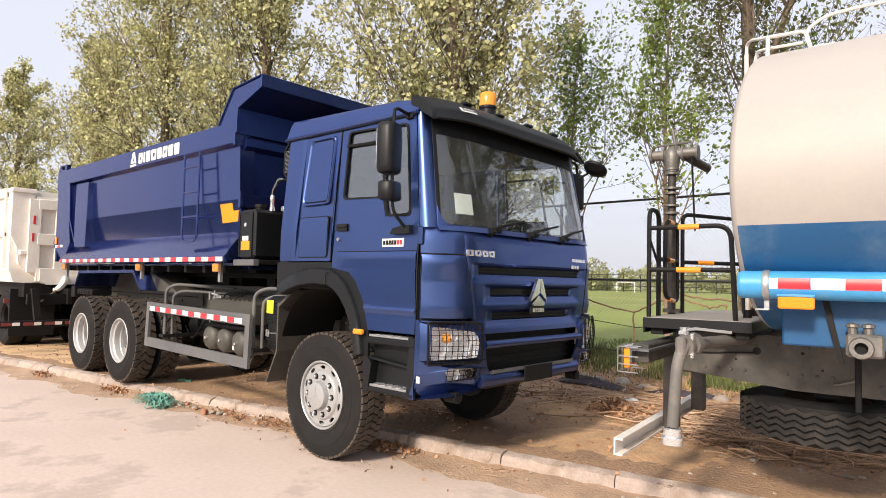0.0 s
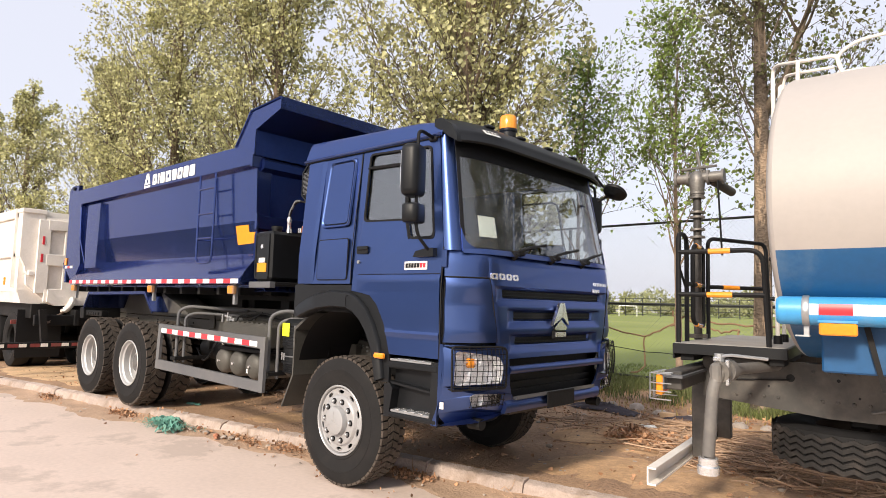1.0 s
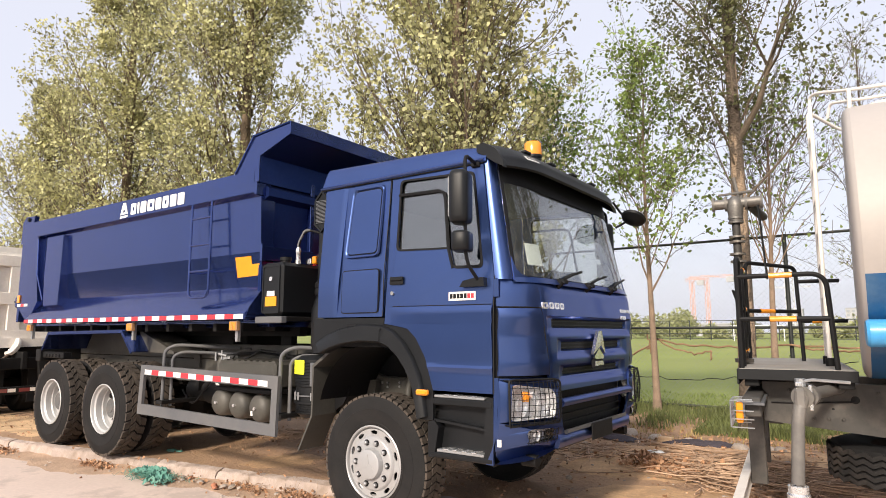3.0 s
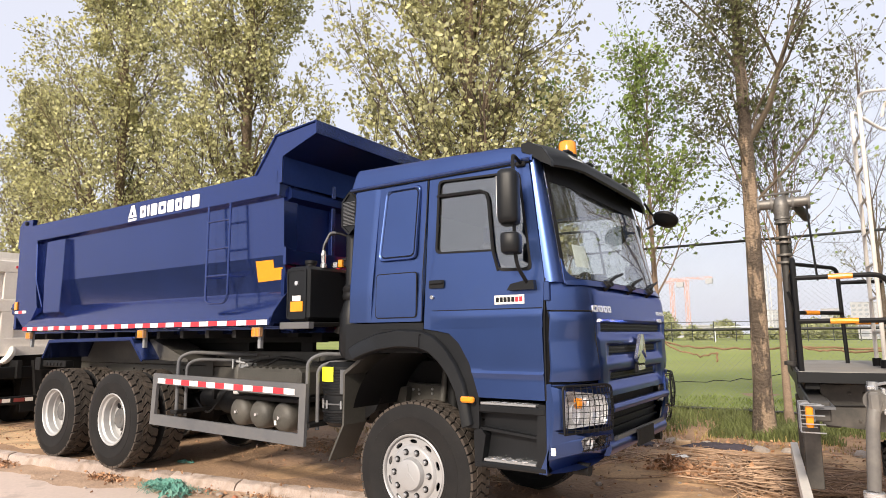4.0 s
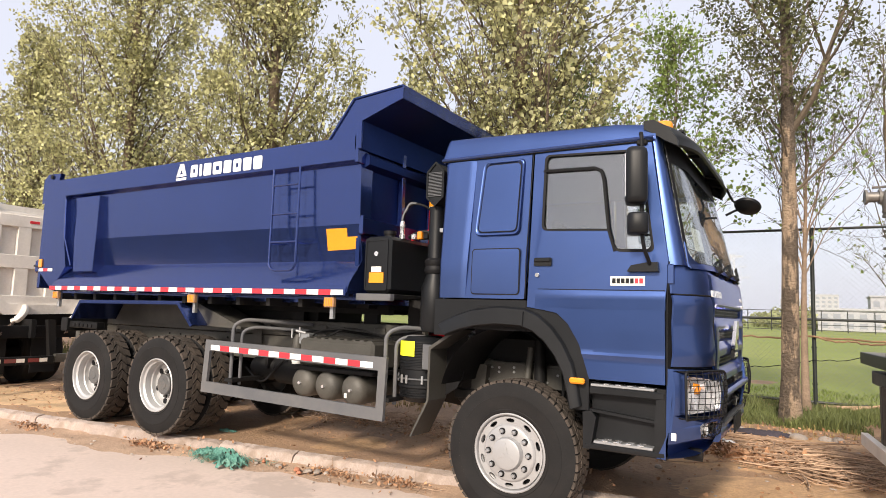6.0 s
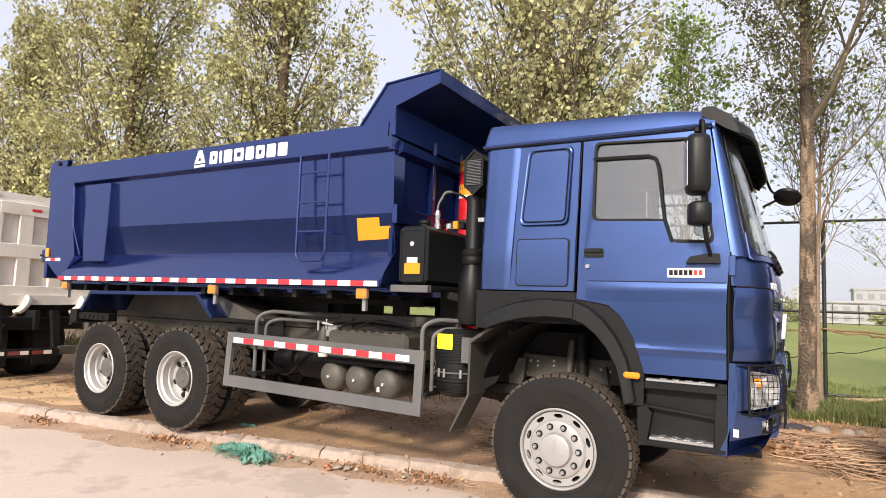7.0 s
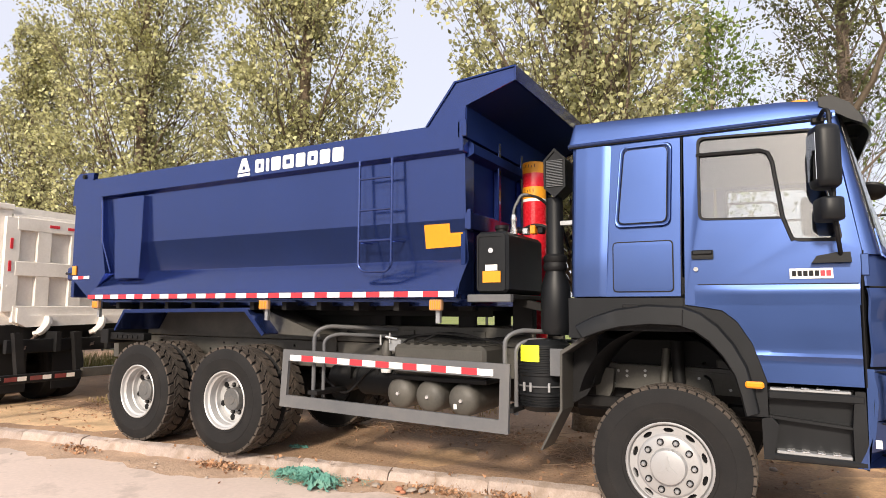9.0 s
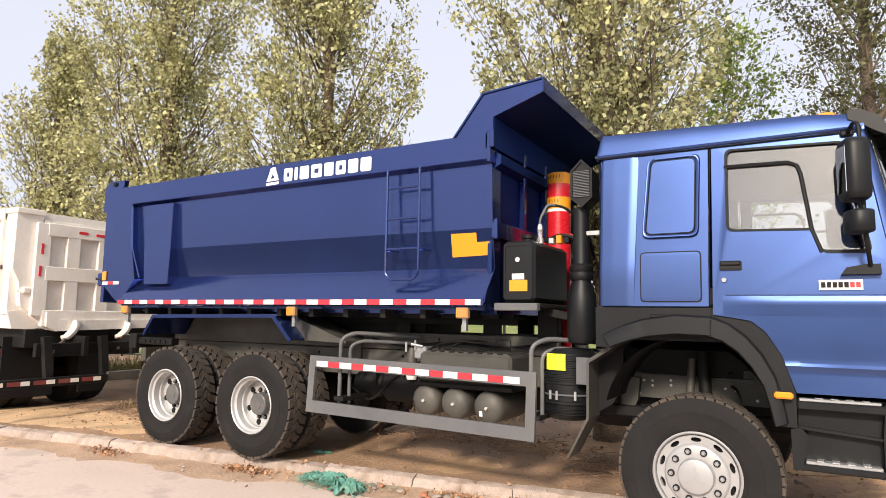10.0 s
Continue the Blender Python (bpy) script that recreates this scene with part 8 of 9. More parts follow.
# sand and dirt drifted against the kerb
SAND = mat("drifted_sand", (0.42, 0.29, 0.20), 0.95, var=0.22, scale=2.5, fine=35, bump=0.7, dist=0.02, dirt=(0.24, 0.165, 0.115), dirt_amount=0.6, dirt_scale=1.8)
g = Geo()
n, m = 200, 8
for i in range(n + 1):
    s = -14 + 22 * i / n
    wd = max(0.12, 0.36 + 0.22 * strip_noise(s, 0.3))
    hg = max(0.012, 0.030 + 0.045 * strip_noise(s, 4.0))
    for j in range(m + 1):
        k = j / m
        p = from_kerb(s, 0.012 - wd * (1 - k) * (1 + 0.25 * strip_noise(s * 3, k * 3)))
        g.v.append((p.x, p.y, -0.004 + 0.010 * min(1, k * 4) + hg * k ** 1.7 + 0.010 * noise.noise(Vector((p.x * 9, p.y * 9, 0))) * k))
g.f = [(i * (m + 1) + j, (i + 1) * (m + 1) + j, (i + 1) * (m + 1) + j + 1, i * (m + 1) + j + 1) for i in range(n) for j in range(m)]
solo("dirt_drift", g, SAND, "sandy dirt drifted along the foot of the kerb", "dirt", kind="structure", smooth=60)


def on_ground(x, y):
    d = (Vector((x, y, 0)) - Vector((0, kerb_y(0), 0))).dot(KERB_N)
    return dirt_z(x, y) if d > 0.14 else (0.145 if d > 0 else 0.012 + max(0.0, 0.03 + d * 0.08))


def stick_heap(name, label, spots, count, lmin, lmax, rmin, rmax, seed, lift, turn=None):
    """Dry sticks scattered round the spots (x, y, spread)."""
    r = random.Random(seed)
    g = Geo()
    for i in range(count):
        x, y, sp = spots[r.randrange(len(spots))]
        x, y = x + r.gauss(0, sp), y + r.gauss(0, sp * 0.7)
        a = r.uniform(0, math.pi) if turn is None else r.gauss(turn, 0.35)
        L = r.uniform(lmin, lmax)
        z = on_ground(x, y) + r.uniform(0.0, lift)
        p = Vector((x - math.cos(a) * L / 2, y - math.sin(a) * L / 2, 0))
        q = Vector((x + math.cos(a) * L / 2, y + math.sin(a) * L / 2, 0))
        pts = []
        bend = r.gauss(0, 0.06) * L
        for k in range(5):
            t = k / 4
            c = p.lerp(q, t) + Vector((-math.sin(a), math.cos(a), 0)) * bend * math.sin(t * math.pi)
            c.z = max(on_ground(c.x, c.y) + 0.004, z + r.gauss(0, 0.012) + (0.5 - t) * r.uniform(-0.03, 0.03))
            pts.append(c)
        rr = r.uniform(rmin, rmax)
        g.tube(pts, [rr, rr * 0.95, rr * 0.85, rr * 0.7, rr * 0.45], 5)
    return solo(name, g, TWIG, label, "sticks", kind="stuff", smooth=60)


stick_heap("brushwood", "heap of dry reddish sticks on the dirt", [(2.0, 3.7, 0.45), (2.7, 3.6, 0.5), (3.3, 3.3, 0.5), (2.5, 3.2, 0.4), (1.9, 4.1, 0.3)], 240, 0.35, 1.3, 0.004, 0.013, 3, 0.12, 0.1)
stick_heap("brushwood", "tangled heap of dry reddish twigs", [(1.95, 3.75, 0.25), (2.1, 3.5, 0.25), (2.9, 3.3, 0.4), (3.4, 2.9, 0.4), (2.6, 3.0, 0.4)], 420, 0.15, 0.7, 0.003, 0.009, 8, 0.10)
stick_heap("brushwood", "scattered long sticks by the front wheel", [(0.3, 3.7, 0.4), (0.7, 3.9, 0.4), (1.2, 4.3, 0.5), (-0.3, 4.2, 0.5)], 60, 0.3, 1.2, 0.004, 0.012, 4, 0.05)
stick_heap("brushwood", "thin twigs scattered near the fence", [(1.5, 5.0, 0.8), (3.0, 5.2, 0.8), (-0.5, 5.2, 0.8), (2.4, 4.4, 0.6)], 170, 0.12, 0.6, 0.002, 0.007, 6, 0.03)
stick_heap("kerb_litter", "small twigs caught against the kerb", [tuple(from_kerb(s, -0.13)[:2]) + (0.10,) for s in (-4.6, -4.4, -2.1, -1.9, -1.4, -1.0, 0.1, 0.4, -6.4, -8.2, 1.4)], 150, 0.04, 0.22, 0.0015, 0.004, 7, 0.03)
stick_heap("dry_stalks", "dry stalks and twigs strewn under the lorry", [(-3.7, 2.5, 0.35), (-3.0, 2.6, 0.4), (-2.3, 2.7, 0.4), (-1.4, 2.3, 0.35), (-0.9, 1.9, 0.3)], 420, 0.08, 0.45, 0.002, 0.006, 12, 0.05)
stick_heap("dry_stalks", "dry stalks on the sand behind the lorry", [(-8.0, 1.2, 0.5), (-7.2, 1.9, 0.4), (-9.0, 1.4, 0.6)], 160, 0.08, 0.4, 0.002, 0.005, 13, 0.04)
# long poles
for i, (a, b) in enumerate((((1.2, 4.35, 0.16), (3.9, 3.2, 0.13)), ((0.9, 4.6, 0.17), (4.2, 4.2, 0.14)), ((1.6, 3.4, 0.2), (3.2, 3.9, 0.18)))):
    pts = [Vector(a).lerp(Vector(b), k / 8) + Vector((0, 0.12 * math.sin(k * 0.8 + i), 0.03 * math.sin(k * 0.4))) for k in range(9)]
    for p in pts:
        p.z = on_ground(p.x, p.y) + 0.03 + 0.02 * i
    solo("branch", Geo().tube(pts, [0.02 - 0.0014 * k for k in range(9)], 7), TWIG, "long dry stripped branch lying on the dirt", "branch", "loose branches", smooth=60)


def leaf_litter(name, label, spots, count, size, seed, lift, material=DRYLEAF):
    rg = np.random.default_rng(seed)
    pts = []
    for i in range(count):
        x, y, sx, sy = spots[rg.integers(len(spots))]
        x, y = rg.normal(x, sx), rg.normal(y, sy)
        pts.append((x, y, on_ground(x, y) + 0.006 + abs(rg.normal(0, lift))))
    ob = new(name, leaf_mesh(name, pts, size, seed, material))
    return tagged(ob, label, "leaf litter", kind="stuff")


leaf_litter("leaf_litter", "reddish-brown dry leaves heaped on the dirt", [(1.35, 3.5, 0.20, 0.14), (1.65, 3.45, 0.2, 0.14), (1.5, 3.65, 0.25, 0.12)], 1500, 0.06, 21, 0.035)
leaf_litter("leaf_litter", "dry leaves scattered over the verge", [(1.0, 4.5, 1.2, 0.8), (3.0, 3.5, 1.0, 0.9), (0.0, 5.5, 1.6, 0.7), (2.5, 6.0, 1.5, 0.6)], 1600, 0.045, 22, 0.008)
leaf_litter("leaf_litter", "dry leaves along the kerb", [(*from_kerb(s, -0.12)[:2], 0.16, 0.045) for s in (-4.55, -4.4, -2.0, -1.3, 0.1, 0.35, -6.5)] + [(*from_kerb(-3.0, -0.15)[:2], 3.0, 0.10)], 1000, 0.035, 23, 0.012)
leaf_litter("leaf_litter", "dead grass and leaves under the lorry", [(-3.5, 2.2, 2.5, 1.0), (-3.0, 2.5, 0.6, 0.3), (-8.0, 0.8, 0.9, 0.35), (-0.5, 2.2, 0.8, 0.8), (-7.6, 1.5, 0.5, 0.3)], 1500, 0.04, 24, 0.006)


# patches of pale sand on the verge
PALE_SAND = mat("pale_orange_sand", (0.64, 0.43, 0.245), 0.95, var=0.25, scale=2.0, fine=30, bump=0.6, dist=0.02, dirt=(0.30, 0.21, 0.12), dirt_amount=0.6, dirt_scale=1.5)


def sand_patch(cx, cy, sx, sy, seed, label, material=PALE_SAND):
    g = Geo()
    nx, ny = 40, 24
    for j in range(ny + 1):
        for i in range(nx + 1):
            u, v = 2 * i / nx - 1, 2 * j / ny - 1
            x, y = cx + sx * u, cy + sy * v + 0.15 * (sx * u)
            rr = u * u + v * v + 0.55 * noise.noise(Vector((x * 1.3, y * 1.9, seed))) + 0.25 * noise.noise(Vector((x * 5, y * 5, seed)))
            g.v.append((x, y, on_ground(x, y) + 0.018 * (0.75 - rr) if rr > 0 else on_ground(x, y) + 0.0135))
    w = nx + 1
    g.f = [(j * w + i, j * w + i + 1, (j + 1) * w + i + 1, (j + 1) * w + i) for j in range(ny) for i in range(nx)]
    solo("sand_patch", g, material, label, "sand", kind="structure", smooth=60)


sand_patch(-8.4, 0.62, 2.7, 0.80, 1.0, "pale orange sand behind the kerb")
ORANGE_SOIL = mat("orange_brown_sand", (0.50, 0.315, 0.17), 0.95, var=0.3, scale=4.0, fine=30, bump=0.6, dist=0.02, dirt=(0.30, 0.19, 0.11), dirt_amount=0.75, dirt_scale=2.5)
# sunlit spot under the lorry, painted as a patch of orange soil
sand_patch(-2.38, 1.20, 0.42, 0.52, 2.0, "orange-brown patch between the wheels, painted as a sunlit spot", ORANGE_SOIL)
sand_patch(1.45, 3.9, 1.6, 1.1, 3.0, "orange-brown bare soil round the twig heaps", ORANGE_SOIL)
sand_patch(2.1, 5.0, 1.5, 0.8, 7.0, "orange-brown bare soil before the fence", ORANGE_SOIL)
sand_patch(2.0, 2.15, 1.1, 0.7, 5.0, "orange-brown bare soil beside the tanker", ORANGE_SOIL)
# stones
def stone_mesh(seed, flat):
    r = random.Random(seed)
    bm = bmesh.new()
    bmesh.ops.create_icosphere(bm, subdivisions=2, radius=1.0)
    for v in bm.verts:
        k = 1 + 0.28 * noise.noise(v.co * 1.4 + Vector((seed * 3.1, 0, 0)))
        v.co = Vector((v.co.x * k, v.co.y * k * 0.8, max(-0.35, v.co.z * k) * flat))
    me = bpy.data.meshes.new("stone")
    bm.to_mesh(me)
    bm.free()
    me.materials.append(STONE)
    me.shade_smooth()
    me.set_sharp_from_angle(angle=radians(40))
    return me


shapes = [stone_mesh(i + 1, 0.55) for i in range(5)]
rs2 = random.Random(9)
spots = [(-0.10, 5.6, 0.12), (0.25, 5.75, 0.14), (0.70, 5.55, 0.12), (-0.5, 5.9, 0.10), (1.9, 5.2, 0.12), (2.2, 5.3, 0.11), (2.35, 5.35, 0.10), (1.15, 5.6, 0.10), (3.0, 5.5, 0.13)]
spots += [(rs2.uniform(-0.5, 4), rs2.uniform(2.4, 6.0), rs2.uniform(0.012, 0.05)) for _ in range(60)]
spots += [(*from_kerb(s, -0.17)[:2], k) for s, k in ((-2.62, 0.045), (-2.15, 0.05), (-2.05, 0.035), (-1.55, 0.03), (0.45, 0.03), (-4.3, 0.03), (-2.9, 0.03))]
spots += [(rs2.uniform(0.6, 5.0), rs2.uniform(1.5, 4.2), rs2.uniform(0.006, 0.022)) for _ in range(70)]
spots += [(*from_kerb(rs2.uniform(-9, 3), -rs2.uniform(0.03, 0.5))[:2], rs2.uniform(0.006, 0.02)) for _ in range(70)]
for i, (x, y, s) in enumerate(spots):
    ob = new("stone", shapes[i % 5])
    ob.matrix_world = pose(x, y, on_ground(x, y) + 0.12 * s, 0, 0, rs2.uniform(0, 360)) @ Matrix.Diagonal((s, s, s, 1))
    tagged(ob, "pale rounded stone lying on the dirt" if s > 0.06 else "small pale pebble on the ground", "stone", "loose stones")
solo("brick", Geo().box(0.80, 1.0, 5.28, 5.38, on_ground(0.9, 5.3) - 0.01, on_ground(0.9, 5.3) + 0.08, 0.008), mat("sandy_brick", (0.55, 0.38, 0.24), 0.9, var=0.2), "single sandy-coloured brick on the dirt", "brick")
# broken brick at the kerb's foot
BROKEN = mat("broken_orange_brick", (0.50, 0.21, 0.12), 0.9, var=0.3, scale=8, fine=60, bump=0.6)
chip = stone_mesh(23, 0.7)
chip.materials.clear()
chip.materials.append(BROKEN)
for s, d, k, tone in ((-2.36, -0.22, 0.045, chip), (-2.30, -0.27, 0.030, chip), (-2.24, -0.21, 0.042, shapes[1]), (-2.95, -0.13, 0.035, shapes[2]), (-2.86, -0.10, 0.028, chip)):
    p = from_kerb(s, d)
    ob = new("rubble", tone)
    ob.matrix_world = pose(p.x, p.y, on_ground(p.x, p.y) + 0.3 * k, 0, 12, 400 * s) @ Matrix.Diagonal((k * 1.3, k, k, 1))
    tagged(ob, "broken orange brick at the foot of the kerb" if tone is chip else "broken pale lump of mortar by the kerb", "rubble", "broken rubble")
# a pale scrap of sheet and a heap of dark cloth
def rag(name, cx, cy, sx, sy, h, seed, material, label, category, f=5.0, nx=26, ny=18, edge=0.25):
    g = Geo()
    for j in range(ny + 1):
        for i in range(nx + 1):
            u, v = i / nx * 2 - 1, j / ny * 2 - 1
            k = 1 + edge * noise.noise(Vector((u * 2 + seed, v * 2, 1.0)))
            x, y = cx + u * sx * k, cy + v * sy * k
            rr = max(0.0, 1 - (u * u + v * v) ** 0.9 * 0.8)
            z = on_ground(x, y) + 0.004 + h * rr * (0.55 + 0.75 * abs(noise.noise(Vector((x * f * 2, y * f * 3.2, seed)))) + 0.5 * abs(noise.noise(Vector((x * f * 6, y * f * 7, seed)))))
            g.v.append((x, y, z))
    w = nx + 1
    g.f = [(j * w + i, j * w + i + 1, (j + 1) * w + i + 1, (j + 1) * w + i) for j in range(ny) for i in range(nx) if ((i / nx * 2 - 1) ** 2 + (j / ny * 2 - 1) ** 2) < 1.25 + 0.5 * noise.noise(Vector((i * 0.6, j * 0.6, seed)))]
    return solo(name, g, material, label, category, smooth=70)


rag("scrap_sheet", 1.15, 4.15, 0.17, 0.09, 0.07, 3.0, WHITE, "crumpled pale plastic scrap on the dirt", "litter")
DARK_CLOTH = mat("dark_cloth", (0.055, 0.045, 0.055), 0.9, var=0.4, scale=6, fine=40, bump=0.4)
rag("discarded_cloth", 0.0, 5.15, 0.55, 0.22, 0.12, 5.0, DARK_CLOTH, "dark discarded cloth heaped on the ground", "cloth")
rag("discarded_cloth", 1.4, 5.35, 0.55, 0.18, 0.08, 6.0, DARK_CLOTH, "dark discarded cloth lying by the stones", "cloth")
# green netting by the kerb: a folded lump and a thinner tail
def crumpled(name, cx, cy, sx, sy, h, seed, material, label, turn=0.0):
    g = Geo()
    nx, ny = 70, 46
    ct, st = math.cos(turn), math.sin(turn)
    for j in range(ny + 1):
        for i in range(nx + 1):
            u, v = i / nx * 2 - 1, j / ny * 2 - 1
            a, b = u * sx, v * sy
            wob = noise.noise_vector(Vector((a * 9, b * 9, seed)))
            a, b = a + 0.035 * wob.x, b + 0.03 * wob.y
            x, y = cx + a * ct - b * st, cy + a * st + b * ct
            k = max(0.0, 1 - (u * u + v * v))
            fold = (1 - abs(2 * noise.noise(Vector((a * 7 + b * 5, b * 13, seed))))) ** 2 + 0.6 * (1 - abs(2 * noise.noise(Vector((a * 22, b * 34 - a * 9, seed + 4))))) ** 2
            y = min(y, kerb_y(x) - 0.015) if cy < kerb_y(cx) else y
            g.v.append((x, y, on_ground(x, y) + 0.006 + h * min(1, k * 2.2) * (0.15 + 0.8 * fold) + 0.3 * h * k))
    w = nx + 1
    hole = [noise.noise(Vector((i * 0.35, j * 0.45, seed * 3))) for j in range(ny) for i in range(nx)]
    g.f = [(j * w + i, j * w + i + 1, (j + 1) * w + i + 1, (j + 1) * w + i) for j in range(ny) for i in range(nx)
           if ((i / nx * 2 - 1) ** 2 + (j / ny * 2 - 1) ** 2) < 0.85 + 0.75 * noise.noise(Vector((i * 0.13, j * 0.16, seed))) + 0.3 * hole[j * nx + i]]
    return solo(name, g, material, label, "netting", smooth=60)


crumpled("netting", -3.04, 0.02, 0.22, 0.165, 0.055, 11.0, NET, "crumpled teal-green plastic netting by the kerb", -0.4)
crumpled("netting", -3.44, 0.13, 0.29, 0.14, 0.050, 14.3, NET, "loose end of teal-green plastic netting", 0.25)
crumpled("netting", -4.05, 0.80, 0.11, 0.07, 0.02, 17.0, NET, "small green scrap of netting under the lorry", 0.2)
r = random.Random(31)
g = Geo()
for i in range(160):
    a = from_kerb(r.gauss(-3.3, 0.22), min(-0.12, -0.24 + r.gauss(0, 0.06)))
    d = Vector((r.gauss(0, 1), r.gauss(0, 0.5), 0)).normalized() * r.uniform(0.03, 0.11)
    pts = []
    for k in range(5):
        q = a + d * (k - 2) / 2 + Vector((r.gauss(0, 0.012), r.gauss(0, 0.012), 0))
        q.y = min(q.y, kerb_y(q.x) - 0.05)
        pts.append(Vector((q.x, q.y, on_ground(q.x, q.y) + 0.012 + 0.055 * r.random() ** 1.5)))
    g.tube(pts, 0.0019, 3)
solo("net_strand", g, NET, "frayed green net strands", "netting", kind="stuff", smooth=0)

# ---- weeds along the fence ----
def grass(name, label, areas, count, h0, h1, seed, material=BLADE):
    rg = np.random.default_rng(seed)
    n = count
    k = rg.integers(len(areas), size=n)
    A = np.array(areas)[k]
    x = rg.uniform(A[:, 0], A[:, 1])
    y = rg.uniform(A[:, 2], A[:, 3])
    cl = np.array([noise.noise(Vector((a * 1.6, b * 1.6, 4.0))) for a, b in zip(x, y)])
    keep = cl > rg.uniform(-0.55, 0.35, n)
    x, y, cl = x[keep], y[keep], cl[keep]
    n = len(x)
    z = np.array([on_ground(a, b) for a, b in zip(x, y)])
    h = rg.uniform(h0, h1, n) * (0.8 + 0.6 * cl)
    az = rg.uniform(0, 6.283, n)
    wd = rg.uniform(0.004, 0.010, n)
    lean = rg.uniform(0.1, 0.6, n) * h
    la = rg.uniform(0, 6.283, n)
    P = np.stack([x, y, z], 1)
    sd = np.stack([np.cos(az) * wd, np.sin(az) * wd, np.zeros(n)], 1)
    md = P + np.stack([np.cos(la) * lean * 0.35, np.sin(la) * lean * 0.35, h * 0.6], 1)
    tp = P + np.stack([np.cos(la) * lean, np.sin(la) * lean, h], 1)
    V = np.stack([P - sd, P + sd, md + sd * 0.8, md - sd * 0.8, tp], 1).reshape(-1, 3)
    b = np.arange(n)[:, None] * 5
    F = np.concatenate([b + [0, 1, 2], b + [0, 2, 3], b + [3, 2, 4]])
    me = bpy.data.meshes.new(name)
    me.from_pydata(V.tolist(), [], F.tolist())
    me.materials.append(material)
    return tagged(new(name, me), label, "grass", kind="stuff")


grass("grass", "rough green weeds along the fence", [(-3.0, 6.5, 7.4, 9.7), (-3, 6.5, 8.4, 9.9), (1.0, 2.8, 6.4, 8)], 26000, 0.06, 0.22, 51)
grass("grass", "tall weeds by the fence foot", [(-2.5, 0.6, 6.6, 9.3), (2.2, 5.0, 7.2, 9.2)], 6000, 0.10, 0.30, 52)
DRY_BLADE = mat("dry_grass_blade", (0.36, 0.27, 0.11), 0.8, var=0.3, scale=2, fine=9, bump=0.0, island=0.35)
grass("grass", "sparse dry grass on the verge", [(-9.5, -7.2, 1.6, 3.5), (-8.5, -3.0, 3.6, 4.8), (-1, 4, 5.4, 7.4)], 5000, 0.03, 0.12, 53, DRY_BLADE)
grass("grass", "overgrown grass beyond the parked lorries", [(-16, -7.4, 4.0, 9.5)], 16000, 0.15, 0.6, 54, mat("faded_grass_blade", (0.20, 0.19, 0.07), 0.8, var=0.3, scale=2, fine=9, bump=0.0, island=0.35))
grass("grass", "longer grass at the edge of the field", [(-9, 9, 9.9, 13.0)], 16000, 0.04, 0.12, 55, mat("field_grass_blade", (0.15, 0.20, 0.04), 0.8, var=0.3, scale=2, fine=9, bump=0.0, island=0.3))

# ropes tied along the fence
def rope(pts, r=0.012, sag=0.05, seed=1):
    q = random.Random(seed)
    out = []
    for a, b in zip(pts, pts[1:]):
        for k in range(8):
            t = k / 8
            p = Vector(a).lerp(Vector(b), t)
            out.append(p + Vector((q.gauss(0, 0.012), q.gauss(0, 0.008), -sag * math.sin(t * math.pi) + q.gauss(0, 0.012))))
    out.append(Vector(pts[-1]))
    return Geo().tube(out, r, 6)


for i, pts in enumerate((((-2.6, 9.52, 1.35), (-1.3, 9.52, 1.05), (-0.4, 9.45, 1.5), (0.6, 9.52, 1.38), (2.0, 9.52, 1.42), (4.6, 9.52, 1.40)),
                         ((-1.3, 9.52, 1.05), (-1.28, 9.5, 0.4), (-1.6, 9.5, 0.25)), ((-0.4, 9.45, 1.5), (0.2, 9.5, 1.25), (0.65, 9.5, 1.3), (0.62, 9.5, 1.1)),
                         ((-2.6, 9.52, 0.85), (-0.4, 9.5, 0.72), (0.7, 9.5, 0.74), (2.05, 9.5, 0.95), (3.1, 9.5, 1.12)), ((2.05, 9.5, 1.42), (2.6, 9.5, 1.36), (3.2, 9.5, 1.33), (4.7, 9.5, 1.42)),
                         ((-0.45, 9.0, 1.6), (-0.40, 9.0, 1.2), (-0.35, 9.0, 1.45), (-0.5, 9.0, 1.3)))):
    solo("rope", rope(pts, 0.019 if i != 3 else 0.008, 0.05, i), ROPE if i != 3 else BLACK, "old reddish rope strung along the fence" if i != 3 else "thin dark cable strung along the fence", "rope", "ropes on the fence", smooth=60)
for i in range(3):
    solo("branch", Geo().tube([(2.2 + 0.2 * i, 9.2 - 0.1 * i, 0.14), (3.2, 9.1, 0.22 + 0.03 * i), (4.6 + 0.3 * i, 8.8, 0.16)], 0.02, 6), TWIG, "long dry branch lying at the fence foot", "branch", "loose branches")

# ---- far side of the field ----
def goal(x, y, w=5.0, h=2.0):
    t = thing("goal", (x, y, 0.08), "white football goal frame on the grass", "goal", "goals")
    for a in (0, w):
        part("post", Geo().cyl((x + a, y, 0.08), (x + a, y, h + 0.08), 0.09, seg=8), WHITE, t)
    part("crossbar", Geo().cyl((x, y, h + 0.08), (x + w, y, h + 0.08), 0.09, seg=8), WHITE, t)


goal(-19.9, 118.0, 8.0, 2.7)
goal(-54.7, 118.0, 3.9, 2.1)
# dark fence along the far touchline
ff = thing("far_fence", (0, 128, 0.08), "dark fence along the far side of the field", "fence")
tagged(ff, kind="structure")
for x in range(-110, 60, 4):
    part("post", Geo().box(x - 0.08, x + 0.08, 127.9, 128.1, 0.05, 4.0, 0), FENCE, ff, smooth=0)
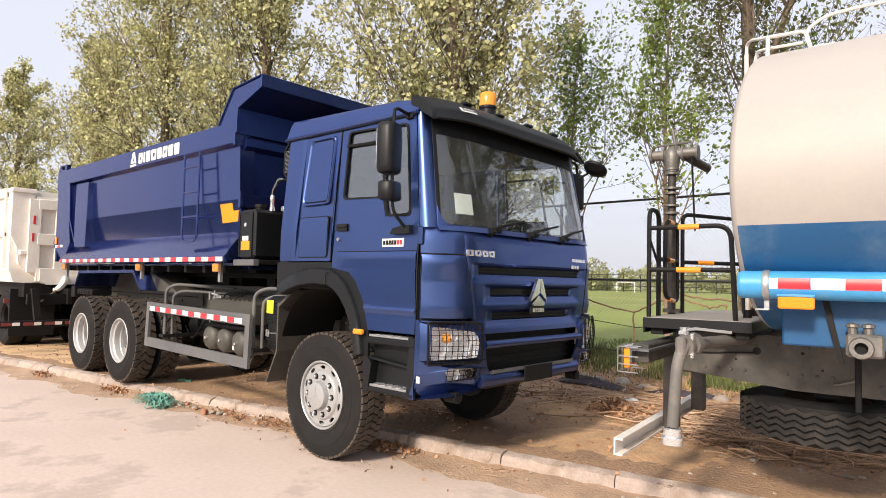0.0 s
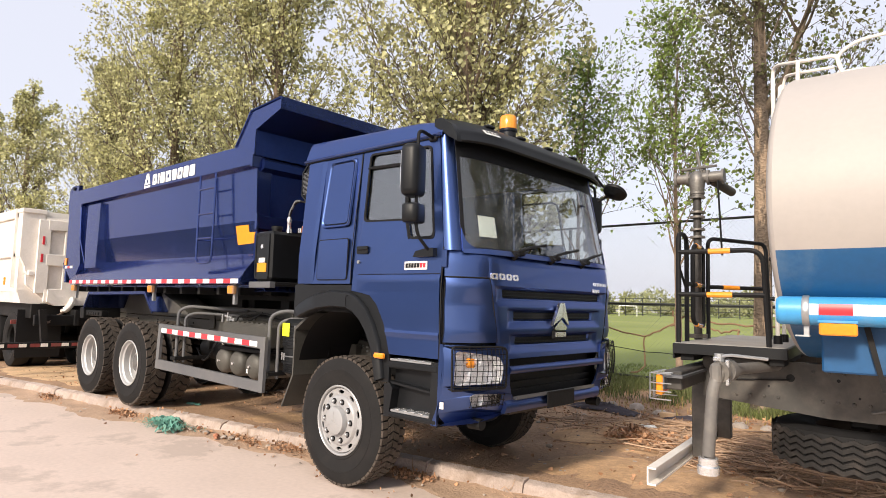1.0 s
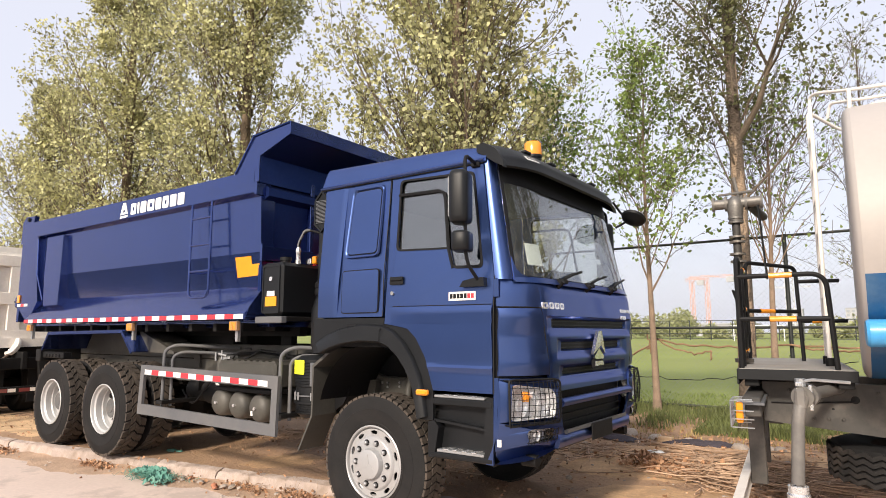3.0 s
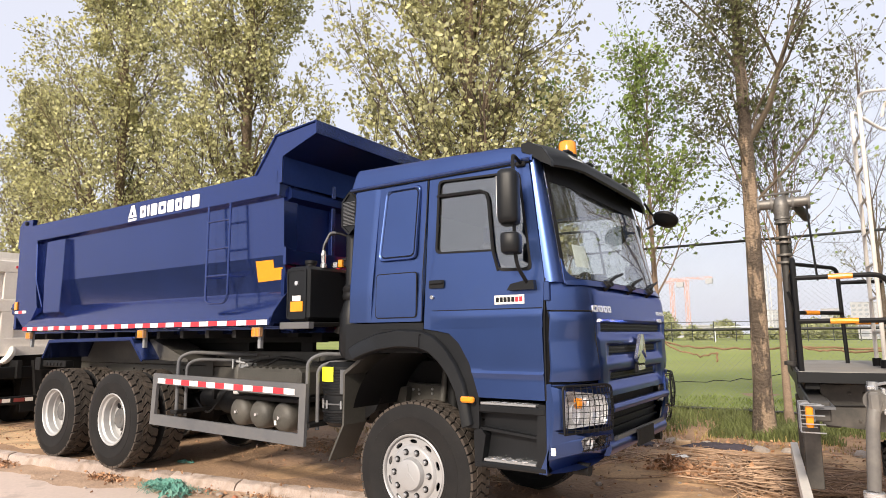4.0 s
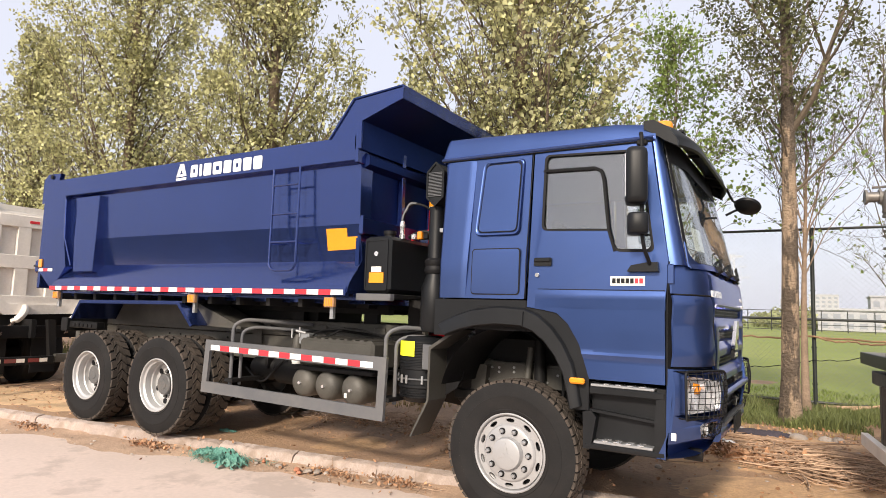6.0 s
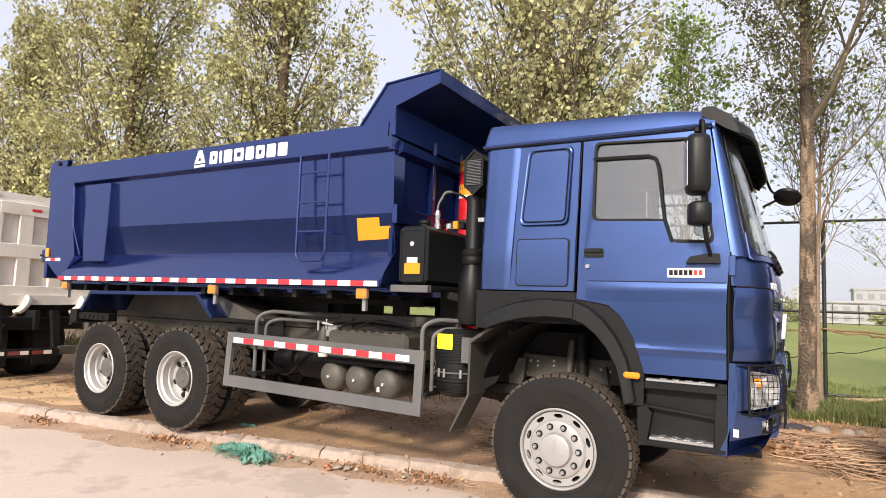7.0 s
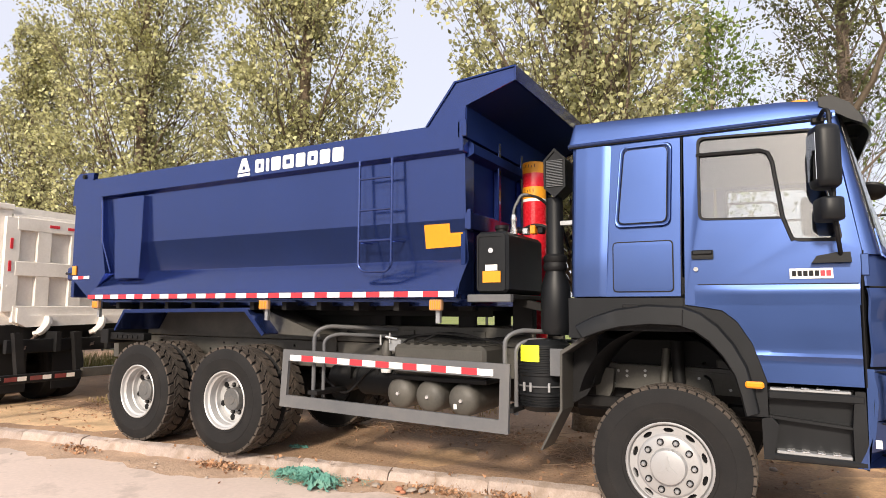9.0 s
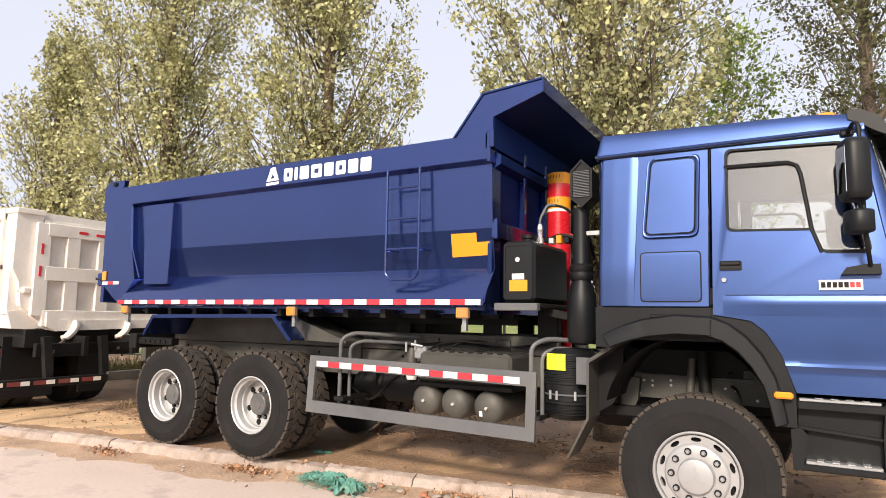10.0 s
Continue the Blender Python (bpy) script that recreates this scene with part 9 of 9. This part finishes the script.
for z in (0.4, 1.4, 2.4, 3.9):
    part("rail", Geo().box(-112, 60, 127.95, 128.05, z - 0.06, z + 0.06, 0), FENCE, ff, smooth=0)
# trees beyond, their haze put into the pale leaf colour
rg = np.random.default_rng(77)
pts = []
for i in range(70):
    az = radians(rg.uniform(-42, 12))
    d = rg.uniform(150, 230)
    cx, cy = d * math.sin(az), d * math.cos(az)
    hh = rg.uniform(3.0, 8.5) * (1.0 if az < -0.2 else 0.75)
    rr = rg.uniform(2.0, 4.5)
    for _ in range(420):
        v = rg.normal(size=3)
        v /= np.linalg.norm(v)
        k = rg.uniform(0.2, 1) ** 0.5
        pts.append((cx + rr * v[0] * k, cy + rr * v[1] * k, hh * 0.52 + hh * 0.5 * v[2] * k))
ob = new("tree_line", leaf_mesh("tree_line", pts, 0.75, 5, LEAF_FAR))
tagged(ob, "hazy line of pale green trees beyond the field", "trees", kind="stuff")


def block(name, az, d, w, h, depth, label, rows, cols, wall=None):
    """A distant building with rows of windows, facing the field."""
    x, y = d * math.sin(radians(az)), d * math.cos(radians(az))
    t = thing(name, (x, y, 0.0), label, "building", "distant buildings")
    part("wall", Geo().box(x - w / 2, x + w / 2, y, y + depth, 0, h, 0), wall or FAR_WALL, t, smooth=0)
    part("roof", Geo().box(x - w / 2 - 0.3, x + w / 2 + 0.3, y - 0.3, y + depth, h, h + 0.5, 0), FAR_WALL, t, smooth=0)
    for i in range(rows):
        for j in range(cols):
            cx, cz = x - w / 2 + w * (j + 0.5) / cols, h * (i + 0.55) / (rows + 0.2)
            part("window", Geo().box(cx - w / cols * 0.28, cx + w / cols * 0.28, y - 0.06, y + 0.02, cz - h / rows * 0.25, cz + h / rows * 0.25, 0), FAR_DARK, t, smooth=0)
    return t


block("apartment_block", 0.3, 620, 22, 26, 14, "pale distant apartment block", 7, 5)
block("apartment_block", -2.0, 640, 16, 22, 14, "pale distant apartment block", 6, 4)
block("apartment_block", -6.2, 700, 14, 24, 14, "pale distant apartment block", 7, 4)
block("low_building", 3.0, 175, 16, 5.0, 10, "low grey building beyond the field", 2, 6)
block("office_building", 6.8, 210, 22, 9.5, 14, "white building with dark windows beyond the field", 3, 8)
block("low_building", -13.0, 260, 40, 4.5, 12, "low pale building behind the trees", 1, 14)
block("low_building", -24.0, 280, 40, 4.5, 12, "low pale building behind the trees", 1, 14)
# tower crane and power pylon, haze mixed into their steel colours
def lattice(g, p, q, w, n):
    p, q = Vector(p), Vector(q)
    d = (q - p).normalized()
    a = d.orthogonal().normalized() * w
    b = d.cross(a).normalized() * w
    for k in ((1, 1), (1, -1), (-1, 1), (-1, -1)):
        g.tube([p + a * k[0] + b * k[1], q + a * k[0] + b * k[1]], w * 0.18, 4)
    for i in range(n):
        c0, c1 = p.lerp(q, i / n), p.lerp(q, (i + 1) / n)
        s = 1 if i % 2 else -1
        g.tube([c0 + a * s + b, c1 - a * s + b], w * 0.12, 4)
        g.tube([c0 + b * s + a, c1 - b * s + a], w * 0.12, 4)
    return g


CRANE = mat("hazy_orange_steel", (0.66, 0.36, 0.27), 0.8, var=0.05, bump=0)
for az, lo, hi in ((-12.4, -10, 15), (-13.6, -4, 7)):
    cx, cy = 400 * math.sin(radians(az)), 400 * math.cos(radians(az))
    cr = thing("tower_crane", (cx, cy, 0), "hazy orange tower crane far away", "crane", "distant cranes")
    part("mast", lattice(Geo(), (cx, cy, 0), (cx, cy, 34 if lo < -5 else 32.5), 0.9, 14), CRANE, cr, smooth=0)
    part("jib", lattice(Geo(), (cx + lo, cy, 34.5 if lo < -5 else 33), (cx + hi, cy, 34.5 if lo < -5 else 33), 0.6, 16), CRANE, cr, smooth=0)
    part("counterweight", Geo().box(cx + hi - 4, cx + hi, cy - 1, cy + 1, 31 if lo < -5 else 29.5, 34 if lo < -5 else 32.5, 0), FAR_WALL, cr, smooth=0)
px, py = 450 * math.sin(radians(-6.3)), 450 * math.cos(radians(-6.3))
py2 = thing("power_pylon", (px, py, 0), "hazy grey lattice power pylon far away", "pylon")
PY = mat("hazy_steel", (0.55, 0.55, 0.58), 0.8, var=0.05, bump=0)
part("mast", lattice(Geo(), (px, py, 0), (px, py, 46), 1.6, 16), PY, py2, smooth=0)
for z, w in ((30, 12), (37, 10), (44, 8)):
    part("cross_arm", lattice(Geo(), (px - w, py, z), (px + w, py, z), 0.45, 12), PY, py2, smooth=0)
